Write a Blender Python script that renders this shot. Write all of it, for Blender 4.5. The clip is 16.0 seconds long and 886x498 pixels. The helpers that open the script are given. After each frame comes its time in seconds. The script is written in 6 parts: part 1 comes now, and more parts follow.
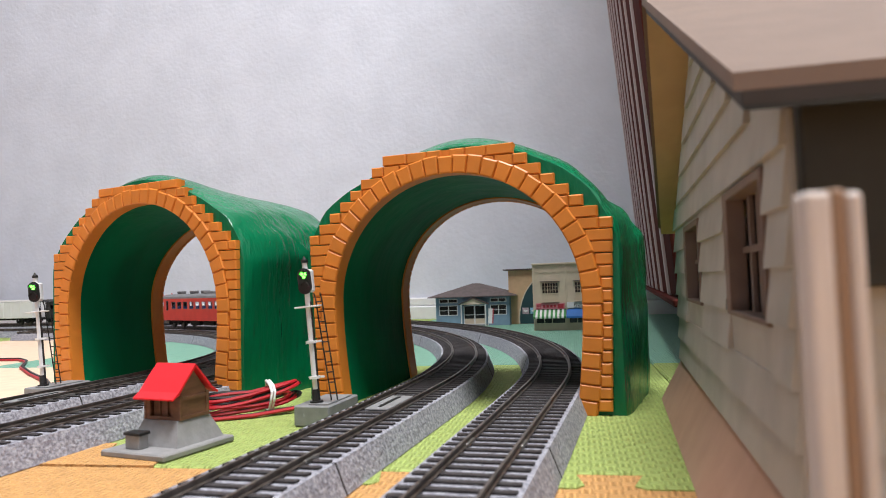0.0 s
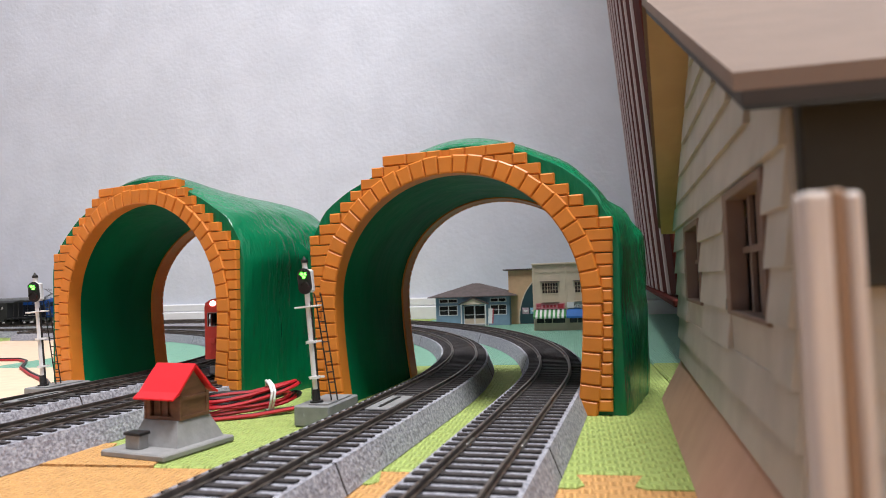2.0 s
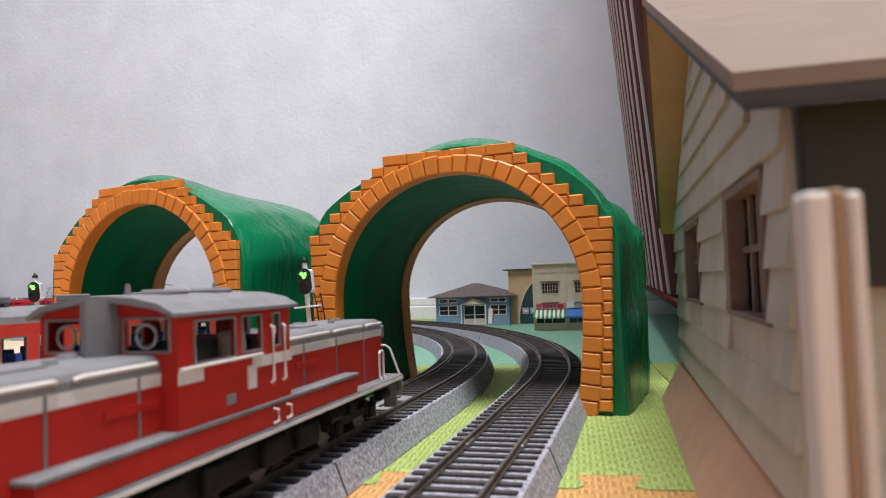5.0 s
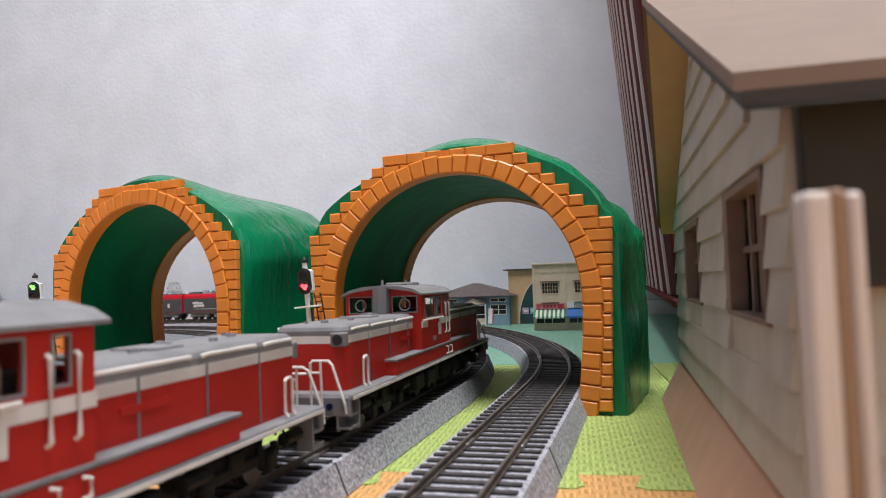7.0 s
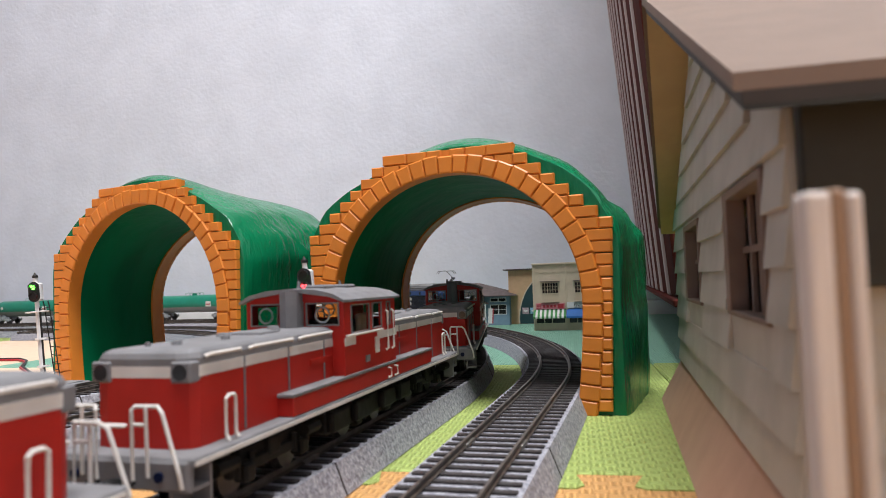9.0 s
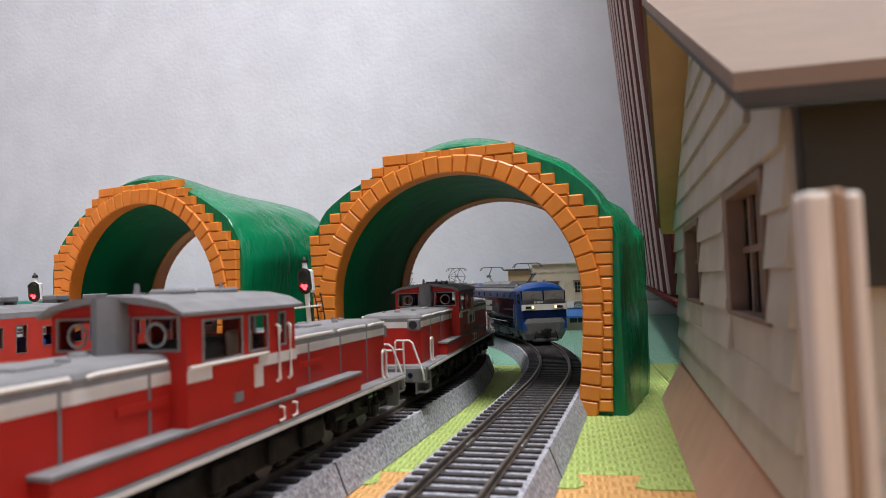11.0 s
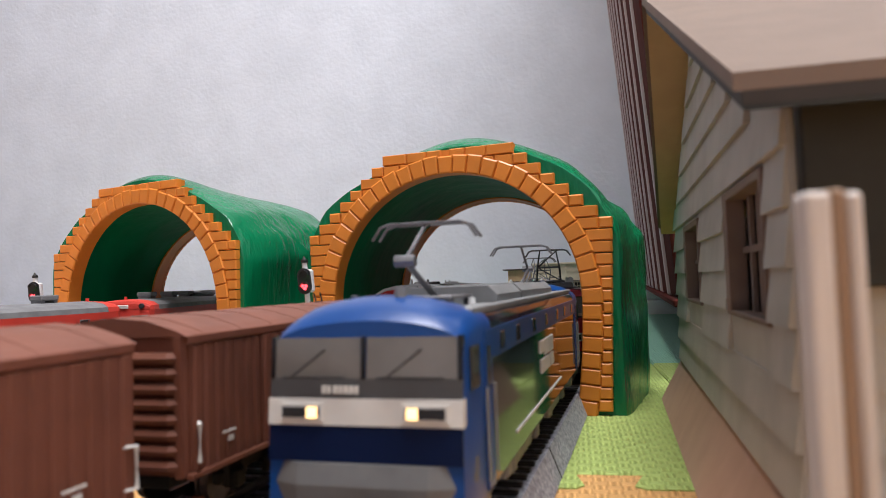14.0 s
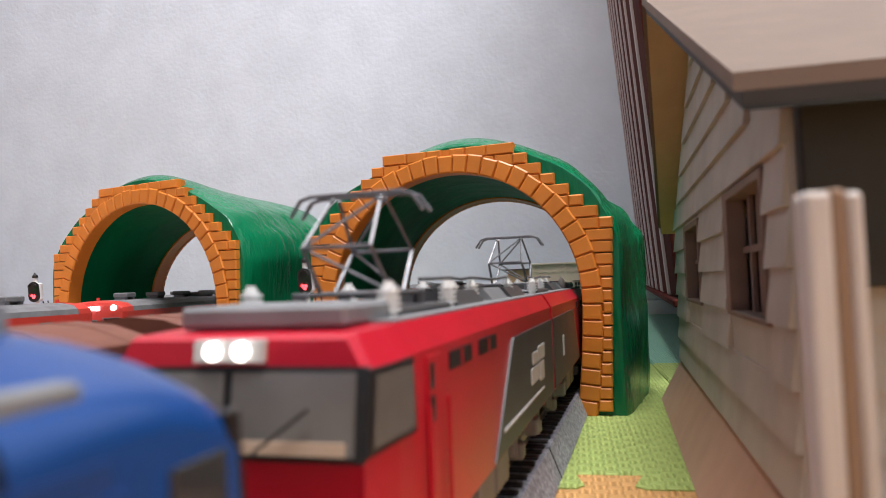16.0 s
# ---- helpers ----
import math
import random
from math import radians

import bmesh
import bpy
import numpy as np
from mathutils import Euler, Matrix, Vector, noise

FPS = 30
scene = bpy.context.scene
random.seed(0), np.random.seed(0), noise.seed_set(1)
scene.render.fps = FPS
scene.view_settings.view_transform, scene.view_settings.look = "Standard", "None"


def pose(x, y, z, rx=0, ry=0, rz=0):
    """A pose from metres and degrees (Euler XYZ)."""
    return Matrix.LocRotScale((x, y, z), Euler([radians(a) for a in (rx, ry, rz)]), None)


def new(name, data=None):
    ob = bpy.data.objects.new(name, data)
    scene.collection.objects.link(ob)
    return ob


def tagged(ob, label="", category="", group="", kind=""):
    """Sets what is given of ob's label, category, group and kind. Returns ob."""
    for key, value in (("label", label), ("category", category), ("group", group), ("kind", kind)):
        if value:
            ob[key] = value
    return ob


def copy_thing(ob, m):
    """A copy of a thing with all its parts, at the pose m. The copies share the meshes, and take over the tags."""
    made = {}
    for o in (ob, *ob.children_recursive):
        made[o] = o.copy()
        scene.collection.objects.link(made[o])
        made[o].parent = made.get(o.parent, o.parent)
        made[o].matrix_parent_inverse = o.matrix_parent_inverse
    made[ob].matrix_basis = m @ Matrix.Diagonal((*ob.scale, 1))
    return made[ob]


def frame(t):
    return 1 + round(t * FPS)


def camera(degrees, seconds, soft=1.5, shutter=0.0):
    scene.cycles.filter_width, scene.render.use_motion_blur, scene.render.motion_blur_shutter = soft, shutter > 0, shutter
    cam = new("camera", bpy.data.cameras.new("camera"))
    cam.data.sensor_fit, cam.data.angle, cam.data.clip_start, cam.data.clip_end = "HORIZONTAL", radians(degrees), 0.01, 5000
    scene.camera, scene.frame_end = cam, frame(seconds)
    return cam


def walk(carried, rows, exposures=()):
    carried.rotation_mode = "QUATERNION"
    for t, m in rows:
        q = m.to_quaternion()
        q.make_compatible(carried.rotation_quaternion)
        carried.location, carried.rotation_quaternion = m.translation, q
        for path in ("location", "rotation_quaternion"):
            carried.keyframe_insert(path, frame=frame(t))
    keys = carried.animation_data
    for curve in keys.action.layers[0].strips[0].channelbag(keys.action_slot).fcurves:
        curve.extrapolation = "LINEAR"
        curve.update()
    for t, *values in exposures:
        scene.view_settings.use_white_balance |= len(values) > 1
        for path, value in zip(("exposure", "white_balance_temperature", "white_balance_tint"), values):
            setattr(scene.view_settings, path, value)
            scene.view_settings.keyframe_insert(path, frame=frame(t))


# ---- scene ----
cam = camera(65.0, 16.0, soft=0.85)
cam.data.dof.use_dof, cam.data.dof.focus_distance, cam.data.dof.aperture_fstop = True, 0.48, 26.0
EYE = Vector((0, 0, 0.06215))
VIEW = Matrix.Translation(EYE) @ Matrix.Rotation(radians(90 + 2.754), 4, "X") @ Matrix.Rotation(radians(-1.992), 4, "Z")
walk(cam, [(0.0, VIEW), (16.0, VIEW)])

# ---- light: a white room lamp on the ceiling, weak light from the rest of the room ----
world = bpy.data.worlds.new("room_air")
scene.world = world
world.use_nodes = True
world.node_tree.nodes["Background"].inputs[0].default_value = (0.9, 0.95, 1.0, 1)
world.node_tree.nodes["Background"].inputs[1].default_value = 0.15
scene.view_settings.exposure = 0.0


def area_lamp(name, m, size, watts, color):
    data = bpy.data.lights.new(name, "AREA")
    data.shape, data.size, data.energy, data.color = "DISK", size, watts, color
    ob = new(name, data)
    ob.matrix_world = m
    return ob


LAMP = area_lamp("ceiling_lamp_light", pose(0.06, -0.08, 2.25), 1.0, 86, (0.99, 0.975, 0.99))


# ---- materials ----
def material(name, color, rough=0.5, metal=0.0, var=0.12, scale=60.0, bump=0.0, bscale=400.0, spec=0.5, coat=0.0, two=None, stretch=(1, 1, 1), detail=4.0, island=0.0, deep=0.0006):
    m = bpy.data.materials.new(name)
    m.use_nodes = True
    n, l = m.node_tree.nodes, m.node_tree.links
    b = n["Principled BSDF"]
    b.inputs["Roughness"].default_value, b.inputs["Metallic"].default_value = rough, metal
    b.inputs["Specular IOR Level"].default_value, b.inputs["Coat Weight"].default_value = spec, coat
    tc = n.new("ShaderNodeTexCoord")
    mp = n.new("ShaderNodeMapping")
    mp.inputs["Scale"].default_value = stretch
    l.new(tc.outputs["Object"], mp.inputs[0])
    nz = n.new("ShaderNodeTexNoise")
    nz.inputs["Scale"].default_value, nz.inputs["Detail"].default_value = scale, detail
    l.new(mp.outputs[0], nz.inputs["Vector"])
    ramp = n.new("ShaderNodeValToRGB")
    dark = [c * (1 - var) for c in color] if two is None else two
    lite = [min(1, c * (1 + var)) for c in color] if two is None else color
    ramp.color_ramp.elements[0].position, ramp.color_ramp.elements[1].position = 0.35, 0.65
    ramp.color_ramp.elements[0].color, ramp.color_ramp.elements[1].color = (*dark, 1), (*lite, 1)
    l.new(nz.outputs["Fac"], ramp.inputs[0])
    out = ramp.outputs[0]
    if island:
        info = n.new("ShaderNodeObjectInfo")
        hsv = n.new("ShaderNodeHueSaturation")
        mr = n.new("ShaderNodeMapRange")
        mr.inputs["To Min"].default_value, mr.inputs["To Max"].default_value = 1 - island, 1 + island
        l.new(info.outputs["Random"], mr.inputs["Value"])
        l.new(mr.outputs[0], hsv.inputs["Value"])
        l.new(out, hsv.inputs["Color"])
        out = hsv.outputs[0]
    l.new(out, b.inputs["Base Color"])
    if bump:
        n2 = n.new("ShaderNodeTexNoise")
        n2.inputs["Scale"].default_value, n2.inputs["Detail"].default_value = bscale, 3.0
        l.new(mp.outputs[0], n2.inputs["Vector"])
        bp = n.new("ShaderNodeBump")
        bp.inputs["Strength"].default_value, bp.inputs["Distance"].default_value = bump, deep
        l.new(n2.outputs["Fac"], bp.inputs["Height"])
        l.new(bp.outputs[0], b.inputs["Normal"])
    return m


def glowing(name, color, power):
    m = bpy.data.materials.new(name)
    m.use_nodes = True
    b = m.node_tree.nodes["Principled BSDF"]
    b.inputs["Base Color"].default_value = (*color, 1)
    b.inputs["Emission Color"].default_value, b.inputs["Emission Strength"].default_value = (*color, 1), power
    return m


def clear(name, tint=(0.96, 0.98, 0.98), rough=0.0):
    m = bpy.data.materials.new(name)
    m.use_nodes = True
    b = m.node_tree.nodes["Principled BSDF"]
    b.inputs["Base Color"].default_value = (*tint, 1)
    b.inputs["Roughness"].default_value, b.inputs["Transmission Weight"].default_value, b.inputs["IOR"].default_value = rough, 1.0, 1.12
    return m


def woven(m, cell):
    """Adds the pressed weave of the foam mats to a material's relief."""
    n, l = m.node_tree.nodes, m.node_tree.links
    tc = n.new("ShaderNodeTexCoord")
    sep = n.new("ShaderNodeSeparateXYZ")
    l.new(tc.outputs["Object"], sep.inputs[0])

    def calc(op, a, b=None):
        k = n.new("ShaderNodeMath")
        k.operation = op
        for i, v in enumerate((a, b)):
            if v is None:
                continue
            if isinstance(v, (int, float)):
                k.inputs[i].default_value = v
            else:
                l.new(v, k.inputs[i])
        return k.outputs[0]
    w = math.pi / cell
    sx, sy = calc("SINE", calc("MULTIPLY", sep.outputs[0], w)), calc("SINE", calc("MULTIPLY", sep.outputs[1], w))
    fx, fy = calc("ABSOLUTE", calc("SINE", calc("MULTIPLY", sep.outputs[0], w * 2))), calc("ABSOLUTE", calc("SINE", calc("MULTIPLY", sep.outputs[1], w * 2)))
    over = calc("GREATER_THAN", calc("MULTIPLY", sx, sy), 0.0)
    mix = calc("ADD", calc("MULTIPLY", over, fx), calc("MULTIPLY", calc("SUBTRACT", 1.0, over), fy))
    bp = n.new("ShaderNodeBump")
    bp.inputs["Strength"].default_value, bp.inputs["Distance"].default_value = 1.0, 0.0011
    l.new(mix, bp.inputs["Height"])
    for k in list(n):
        if k.type == "BUMP" and k is not bp:
            l.new(k.outputs[0], bp.inputs["Normal"])
    l.new(bp.outputs[0], n["Principled BSDF"].inputs["Normal"])


WALLPAPER = material("wallpaper", (0.66, 0.69, 0.77), 0.85, var=0.04, scale=16, bump=1.0, bscale=130, detail=10)
WHITE_WOOD = material("white_baseboard", (0.78, 0.79, 0.82), 0.5, var=0.03)
CEILING = material("ceiling_paper", (0.8, 0.8, 0.8), 0.9, var=0.03, scale=20)
FLOORING = material("floor_boards", (0.35, 0.25, 0.17), 0.5, var=0.2, scale=20)
LIME = material("lime_foam", (0.41, 0.525, 0.145), 0.75, var=0.06, scale=150, bump=0.3, bscale=900)
AMBER = material("orange_foam", (0.71, 0.385, 0.135), 0.75, var=0.06, scale=150, bump=0.3, bscale=900)
TEAL = material("teal_foam", (0.24, 0.50, 0.37), 0.75, var=0.05, scale=150, bump=0.3, bscale=900)
BEIGE = material("beige_foam", (0.74, 0.56, 0.40), 0.8, var=0.05, scale=90, bump=0.3, bscale=900)
for foam in (LIME, AMBER, TEAL):
    woven(foam, 0.0042)
BALLAST = material("grey_ballast", (0.42, 0.43, 0.48), 0.85, scale=700, two=(0.17, 0.17, 0.20), bump=1.0, bscale=900, detail=6)
SLEEPER = material("dark_sleeper", (0.035, 0.03, 0.03), 0.7, var=0.3, scale=300)
RAIL = material("nickel_rail", (0.13, 0.11, 0.095), 0.45, metal=0.6, var=0.3, scale=200)
MID_RAIL = material("joiner_metal", (0.30, 0.29, 0.27), 0.45, metal=0.8, var=0.2, scale=200)
ORANGE_BRICK = material("orange_plastic", (0.74, 0.245, 0.035), 0.4, var=0.05, scale=80, island=0.06, spec=0.4)
GREEN = material("green_plastic", (0.002, 0.155, 0.062), 0.22, var=0.10, scale=40, bump=1.0, bscale=260, stretch=(1, 1, 0.20), deep=0.0013, spec=0.35)
GREEN_INSIDE = material("green_plastic_inside", (0.002, 0.165, 0.068), 0.45, var=0.18, scale=30, bump=0.8, bscale=70, stretch=(1, 1, 0.4), deep=0.0012, spec=0.06)
BLACK = material("black_plastic", (0.012, 0.012, 0.013), 0.5, var=0.3, scale=200)
WHITE = material("white_plastic", (0.78, 0.78, 0.78), 0.4, var=0.03)
GREY = material("grey_plastic", (0.23, 0.235, 0.24), 0.6, var=0.1, scale=200, bump=0.2)


# ---- mesh helpers ----
def mesh_object(name, verts, faces, mat, parent=None, label="", smooth=False):
    me = bpy.data.meshes.new(name)
    me.from_pydata([tuple(v) for v in verts], [], faces)
    me.validate()
    me.materials.append(mat)
    if smooth:
        me.polygons.foreach_set("use_smooth", [True] * len(me.polygons))
    me.update()
    ob = new(name, me)
    if parent:
        ob.parent = parent
    if label:
        ob["label"] = label
    return ob


def part(name, bm, mat, parent=None, label="", smooth=False):
    bmesh.ops.remove_doubles(bm, verts=bm.verts, dist=1e-6)
    bmesh.ops.recalc_face_normals(bm, faces=bm.faces)
    me = bpy.data.meshes.new(name)
    bm.to_mesh(me)
    bm.free()
    me.materials.append(mat)
    if smooth:
        me.polygons.foreach_set("use_smooth", [True] * len(me.polygons))
        me.set_sharp_from_angle(angle=radians(38))
    ob = new(name, me)
    if parent:
        ob.parent = parent
    if label:
        ob["label"] = label
    return ob


def thing(name, m, label, category, group=""):
    ob = new(name)
    ob.empty_display_size = 0.01
    ob.matrix_world = m
    return tagged(ob, label, category, group)


def box(bm, x0, x1, y0, y1, z0, z1, bevel=0.0, m=None, segments=1):
    made = bmesh.ops.create_cube(bm, size=1)["verts"]
    for v in made:
        v.co = Vector(((x0 + x1) / 2 + v.co.x * (x1 - x0), (y0 + y1) / 2 + v.co.y * (y1 - y0), (z0 + z1) / 2 + v.co.z * (z1 - z0)))
    if bevel:
        edges = list({e for v in made for e in v.link_edges})
        got = bmesh.ops.bevel(bm, geom=edges, offset=bevel, segments=segments, affect="EDGES", profile=0.5)
        made = list({v for f in got["faces"] for v in f.verts} | {v for v in made if v.is_valid})
    if m is not None:
        bmesh.ops.transform(bm, matrix=m, verts=made)
    return bm


def boxed(*a, **k):
    return box(bmesh.new(), *a, **k)


def rod(bm, points, r, sides=6, closed=False):
    """A round rod through the points."""
    pts = [Vector(p) for p in points]
    rings = []
    for i, p in enumerate(pts):
        a = pts[max(i - 1, 0)] if not closed else pts[i - 1]
        b = pts[min(i + 1, len(pts) - 1)] if not closed else pts[(i + 1) % len(pts)]
        d = (b - a).normalized()
        q = d.to_track_quat("Z", "Y")
        rings.append([bm.verts.new(p + q @ Vector((r * math.cos(t), r * math.sin(t), 0))) for t in [2 * math.pi * k / sides for k in range(sides)]])
    n = len(rings)
    for i in range(n if closed else n - 1):
        a, b = rings[i], rings[(i + 1) % n]
        for k in range(sides):
            bm.faces.new((a[k], a[(k + 1) % sides], b[(k + 1) % sides], b[k]))
    if not closed:
        bm.faces.new(rings[0][::-1])
        bm.faces.new(rings[-1])
    return bm


def cyl(bm, p, q, r0, r1=None, sides=16):
    """A cylinder or cone from p to q."""
    r1 = r0 if r1 is None else r1
    p, q = Vector(p), Vector(q)
    rot = (q - p).normalized().to_track_quat("Z", "Y")
    a, b = [[bm.verts.new(c + rot @ Vector((r * math.cos(t), r * math.sin(t), 0))) for t in [2 * math.pi * k / sides for k in range(sides)]] for c, r in ((p, r0), (q, r1))]
    for k in range(sides):
        bm.faces.new((a[k], a[(k + 1) % sides], b[(k + 1) % sides], b[k]))
    bm.faces.new(a[::-1])
    bm.faces.new(b)
    return bm


def prism(bm, outline, axis, lo, hi):
    """An outline of 2D points swept along an axis: 'x' takes (y, z), 'y' takes (x, z), 'z' takes (x, y)."""
    put = {"x": lambda a, b, c: (c, a, b), "y": lambda a, b, c: (a, c, b), "z": lambda a, b, c: (a, b, c)}[axis]
    r0 = [bm.verts.new(put(a, b, lo)) for a, b in outline]
    r1 = [bm.verts.new(put(a, b, hi)) for a, b in outline]
    n = len(outline)
    for k in range(n):
        bm.faces.new((r0[k], r0[(k + 1) % n], r1[(k + 1) % n], r1[k]))
    bm.faces.new(r0[::-1])
    bm.faces.new(r1)
    return bm


def loft(bm, rings, caps=True, closed=True):
    """Skin over rings of equal length."""
    vs = [[bm.verts.new(p) for p in ring] for ring in rings]
    n = len(vs[0])
    for a, b in zip(vs, vs[1:]):
        for k in range(n if closed else n - 1):
            bm.faces.new((a[k], a[(k + 1) % n], b[(k + 1) % n], b[k]))
    if caps and closed:
        bm.faces.new(vs[0][::-1])
        bm.faces.new(vs[-1])
    return bm


def panel(bm, u0, u1, w0, w1, holes, place, thick):
    """A flat wall with square holes: place(u, w, depth) gives the point."""
    us = sorted({u0, u1, *[h[0] for h in holes], *[h[1] for h in holes]})
    ws = sorted({w0, w1, *[h[2] for h in holes], *[h[3] for h in holes]})

    def hole(u, w):
        return any(h[0] < u < h[1] and h[2] < w < h[3] for h in holes)
    for b0, b1 in zip(ws, ws[1:]):
        for a0, a1 in zip(us, us[1:]):
            if hole((a0 + a1) / 2, (b0 + b1) / 2):
                continue
            vs = [bm.verts.new(place(u, w, d)) for d in (0.0, thick) for u, w in ((a0, b0), (a1, b0), (a1, b1), (a0, b1))]
            bm.faces.new(vs[:4])
            bm.faces.new(vs[4:][::-1])
            for k in range(4):
                i, j = k, (k + 1) % 4
                mid = [((a0 + a1) / 2, b0 - 1e-5), (a1 + 1e-5, (b0 + b1) / 2), ((a0 + a1) / 2, b1 + 1e-5), (a0 - 1e-5, (b0 + b1) / 2)][k]
                outside = not (u0 < mid[0] < u1 and w0 < mid[1] < w1)
                if outside or hole(*mid):
                    bm.faces.new((vs[i], vs[j], vs[4 + j], vs[4 + i]))
    return bm


def frame_ring(bm, place, u0, u1, w0, w1, t=0.0006, out=0.0004):
    """A thin raised window frame."""
    for a0, a1, b0, b1 in ((u0 - t, u1 + t, w0 - t, w0), (u0 - t, u1 + t, w1, w1 + t), (u0 - t, u0, w0, w1), (u1, u1 + t, w0, w1)):
        vs = [bm.verts.new(place(u, w, d)) for d in (-out, 0.0003) for u, w in ((a0, b0), (a1, b0), (a1, b1), (a0, b1))]
        for f in ((0, 1, 2, 3), (7, 6, 5, 4), (0, 1, 5, 4), (1, 2, 6, 5), (2, 3, 7, 6), (3, 0, 4, 7)):
            bm.faces.new([vs[i] for i in f])
    return bm


# ---- track plan ----
RAIL_Z = 0.01245
TURN = radians(15.97)              # the straights lean this far from the y axis
CENTRE = Vector((-0.6567, 0.5324))  # centre of the quarter curves


def lane(radius, s):
    """Place and heading on the track of that radius; s = 0 where the curve begins, growing away from the camera."""
    along, out = Vector((math.sin(TURN), math.cos(TURN))), Vector((math.cos(TURN), -math.sin(TURN)))
    quarter = radius * math.pi / 2
    if s < 0:
        p, d = CENTRE + out * radius + along * s, along
    elif s < quarter:
        a = s / radius
        p = CENTRE + (out * math.cos(a) + along * math.sin(a)) * radius
        d = along * math.cos(a) - out * math.sin(a)
    elif s < quarter + 0.70:
        p, d = CENTRE + along * radius - out * (s - quarter), -out
    else:
        a = (s - quarter - 0.70) / radius
        p = CENTRE - out * 0.70 + (along * math.cos(a) - out * math.sin(a)) * radius
        d = -out * math.cos(a) - along * math.sin(a)
    return p, d


def on_lane(radius, s, wheelbase, back=False):
    """The pose of a vehicle whose bogies sit wheelbase apart, its middle at s; back turns it round."""
    a, b = lane(radius, s - wheelbase / 2)[0], lane(radius, s + wheelbase / 2)[0]
    d = (a - b) if back else (b - a)
    p = (a + b) / 2
    return pose(p.x, p.y, RAIL_Z, 0, 0, math.degrees(math.atan2(d.y, d.x)))


# ---- room, square to the tracks ----
BACK, SIDE_L, SIDE_R, FRONT, BASE_Z = 0.84, -2.6, 2.1, -3.0, 0.0225
ROOM = Matrix.Translation((CENTRE.x, CENTRE.y, 0)) @ Matrix.Rotation(-TURN, 4, "Z")


def build_room():
    room = [
        ("wall_back", (SIDE_L, SIDE_R, BACK, BACK + 0.1, -0.02, 2.4)),
        ("wall_front", (SIDE_L, SIDE_R, FRONT - 0.1, FRONT, -0.02, 2.4)),
        ("wall_left", (SIDE_L - 0.1, SIDE_L, FRONT - 0.1, BACK + 0.1, -0.02, 2.4)),
        ("wall_right", (SIDE_R, SIDE_R + 0.1, FRONT - 0.1, BACK + 0.1, -0.02, 2.4)),
    ]
    for name, b in room:
        part(name, boxed(*b), WALLPAPER).matrix_world = ROOM
        tagged(bpy.data.objects[name], "light grey textured wallpapered wall", "wall", kind="structure")
    ends = (SIDE_L - 0.1, SIDE_R + 0.1, FRONT - 0.1, BACK + 0.1)
    top = part("ceiling", boxed(*ends, 2.4, 2.5), CEILING)
    low = part("floor", boxed(*ends, -0.06, -0.012), FLOORING)
    bm = boxed(SIDE_L, SIDE_R, BACK - 0.012, BACK - 0.001, -0.012, BASE_Z, bevel=0.002)
    box(bm, SIDE_L, SIDE_R, BACK - 0.009, BACK - 0.001, BASE_Z, BASE_Z + 0.0145, bevel=0.002)
    board = part("baseboard", bm, WHITE_WOOD)
    for ob, words in ((top, "plain white papered ceiling"), (low, "brown wooden floor boards"), (board, "white painted baseboard along the wall")):
        ob.matrix_world = ROOM
        tagged(ob, words, ob.name, kind="structure")


build_room()


# ---- foam mats, one tile each ----
def mat_tile(x, y, size, deep, mat, word):
    t = part("foam_mat", boxed(x, x + size, y, y + deep, -0.012, 0.0, bevel=0.001), mat)
    tagged(t, word + " foam play mat tile with a woven relief", "mat", "foam mats", kind="structure")
    return t


MATS = pose(0.0364, 0.2252, 0, 0, 0, -10.5)


def build_mats():
    """Rows of tiles away from the camera, columns across; lime tabs lock into the orange row."""
    pitch, x0 = 0.287, 0.345
    colours = {"o": (AMBER, "orange"), "l": (LIME, "lime green"), "t": (TEAL, "teal"), "b": (BEIGE, "beige")}
    plan = {-3: "oooooooo", -2: "oooooooo", -1: "oooooooo", 0: "bbblllll", 1: "bbttttttt", 2: "lbbttttt", 3: "llltttttt"}
    tiles = {}
    for j, row in plan.items():
        for i in range(8):
            mat, word = colours[row[i]]
            shift = 0.024 if i <= 2 else 0.0
            tiles[i, j] = mat_tile(x0 + pitch * (i - 5) + 0.0004, shift + pitch * j + 0.0004, pitch - 0.0008, 0.075 if j == 3 else pitch - 0.0008, mat, word)
            tiles[i, j].matrix_world = MATS
    for x, wide in ((-0.066, 0.0085), (-0.0025, 0.0085), (0.032, 0.0115), (0.076, 0.0085), (0.118, 0.0085)):
        bm = prism(bmesh.new(), [(x - wide * 0.6, 0.002), (x - wide, -0.0140), (x - wide * 0.7, -0.0170), (x + wide * 0.7, -0.0170), (x + wide, -0.0140), (x + wide * 0.6, 0.002)], "z", -0.004, 0.0004)
        part("tab", bm, LIME, tiles[3 if x < 0.058 else 4, 0], "interlocking tab of the next tile")
    corner = [(-0.2285, 0.0), (-0.1450, 0.0), (-0.1520, 0.0240), (-0.1800, 0.0240), (-0.1830, 0.0330), (-0.2000, 0.0330), (-0.1970, 0.0240), (-0.2285, 0.0240)]
    part("tab", prism(bmesh.new(), corner, "z", -0.004, 0.0005), AMBER, tiles[3, -1], "orange interlocking tab")


build_mats()


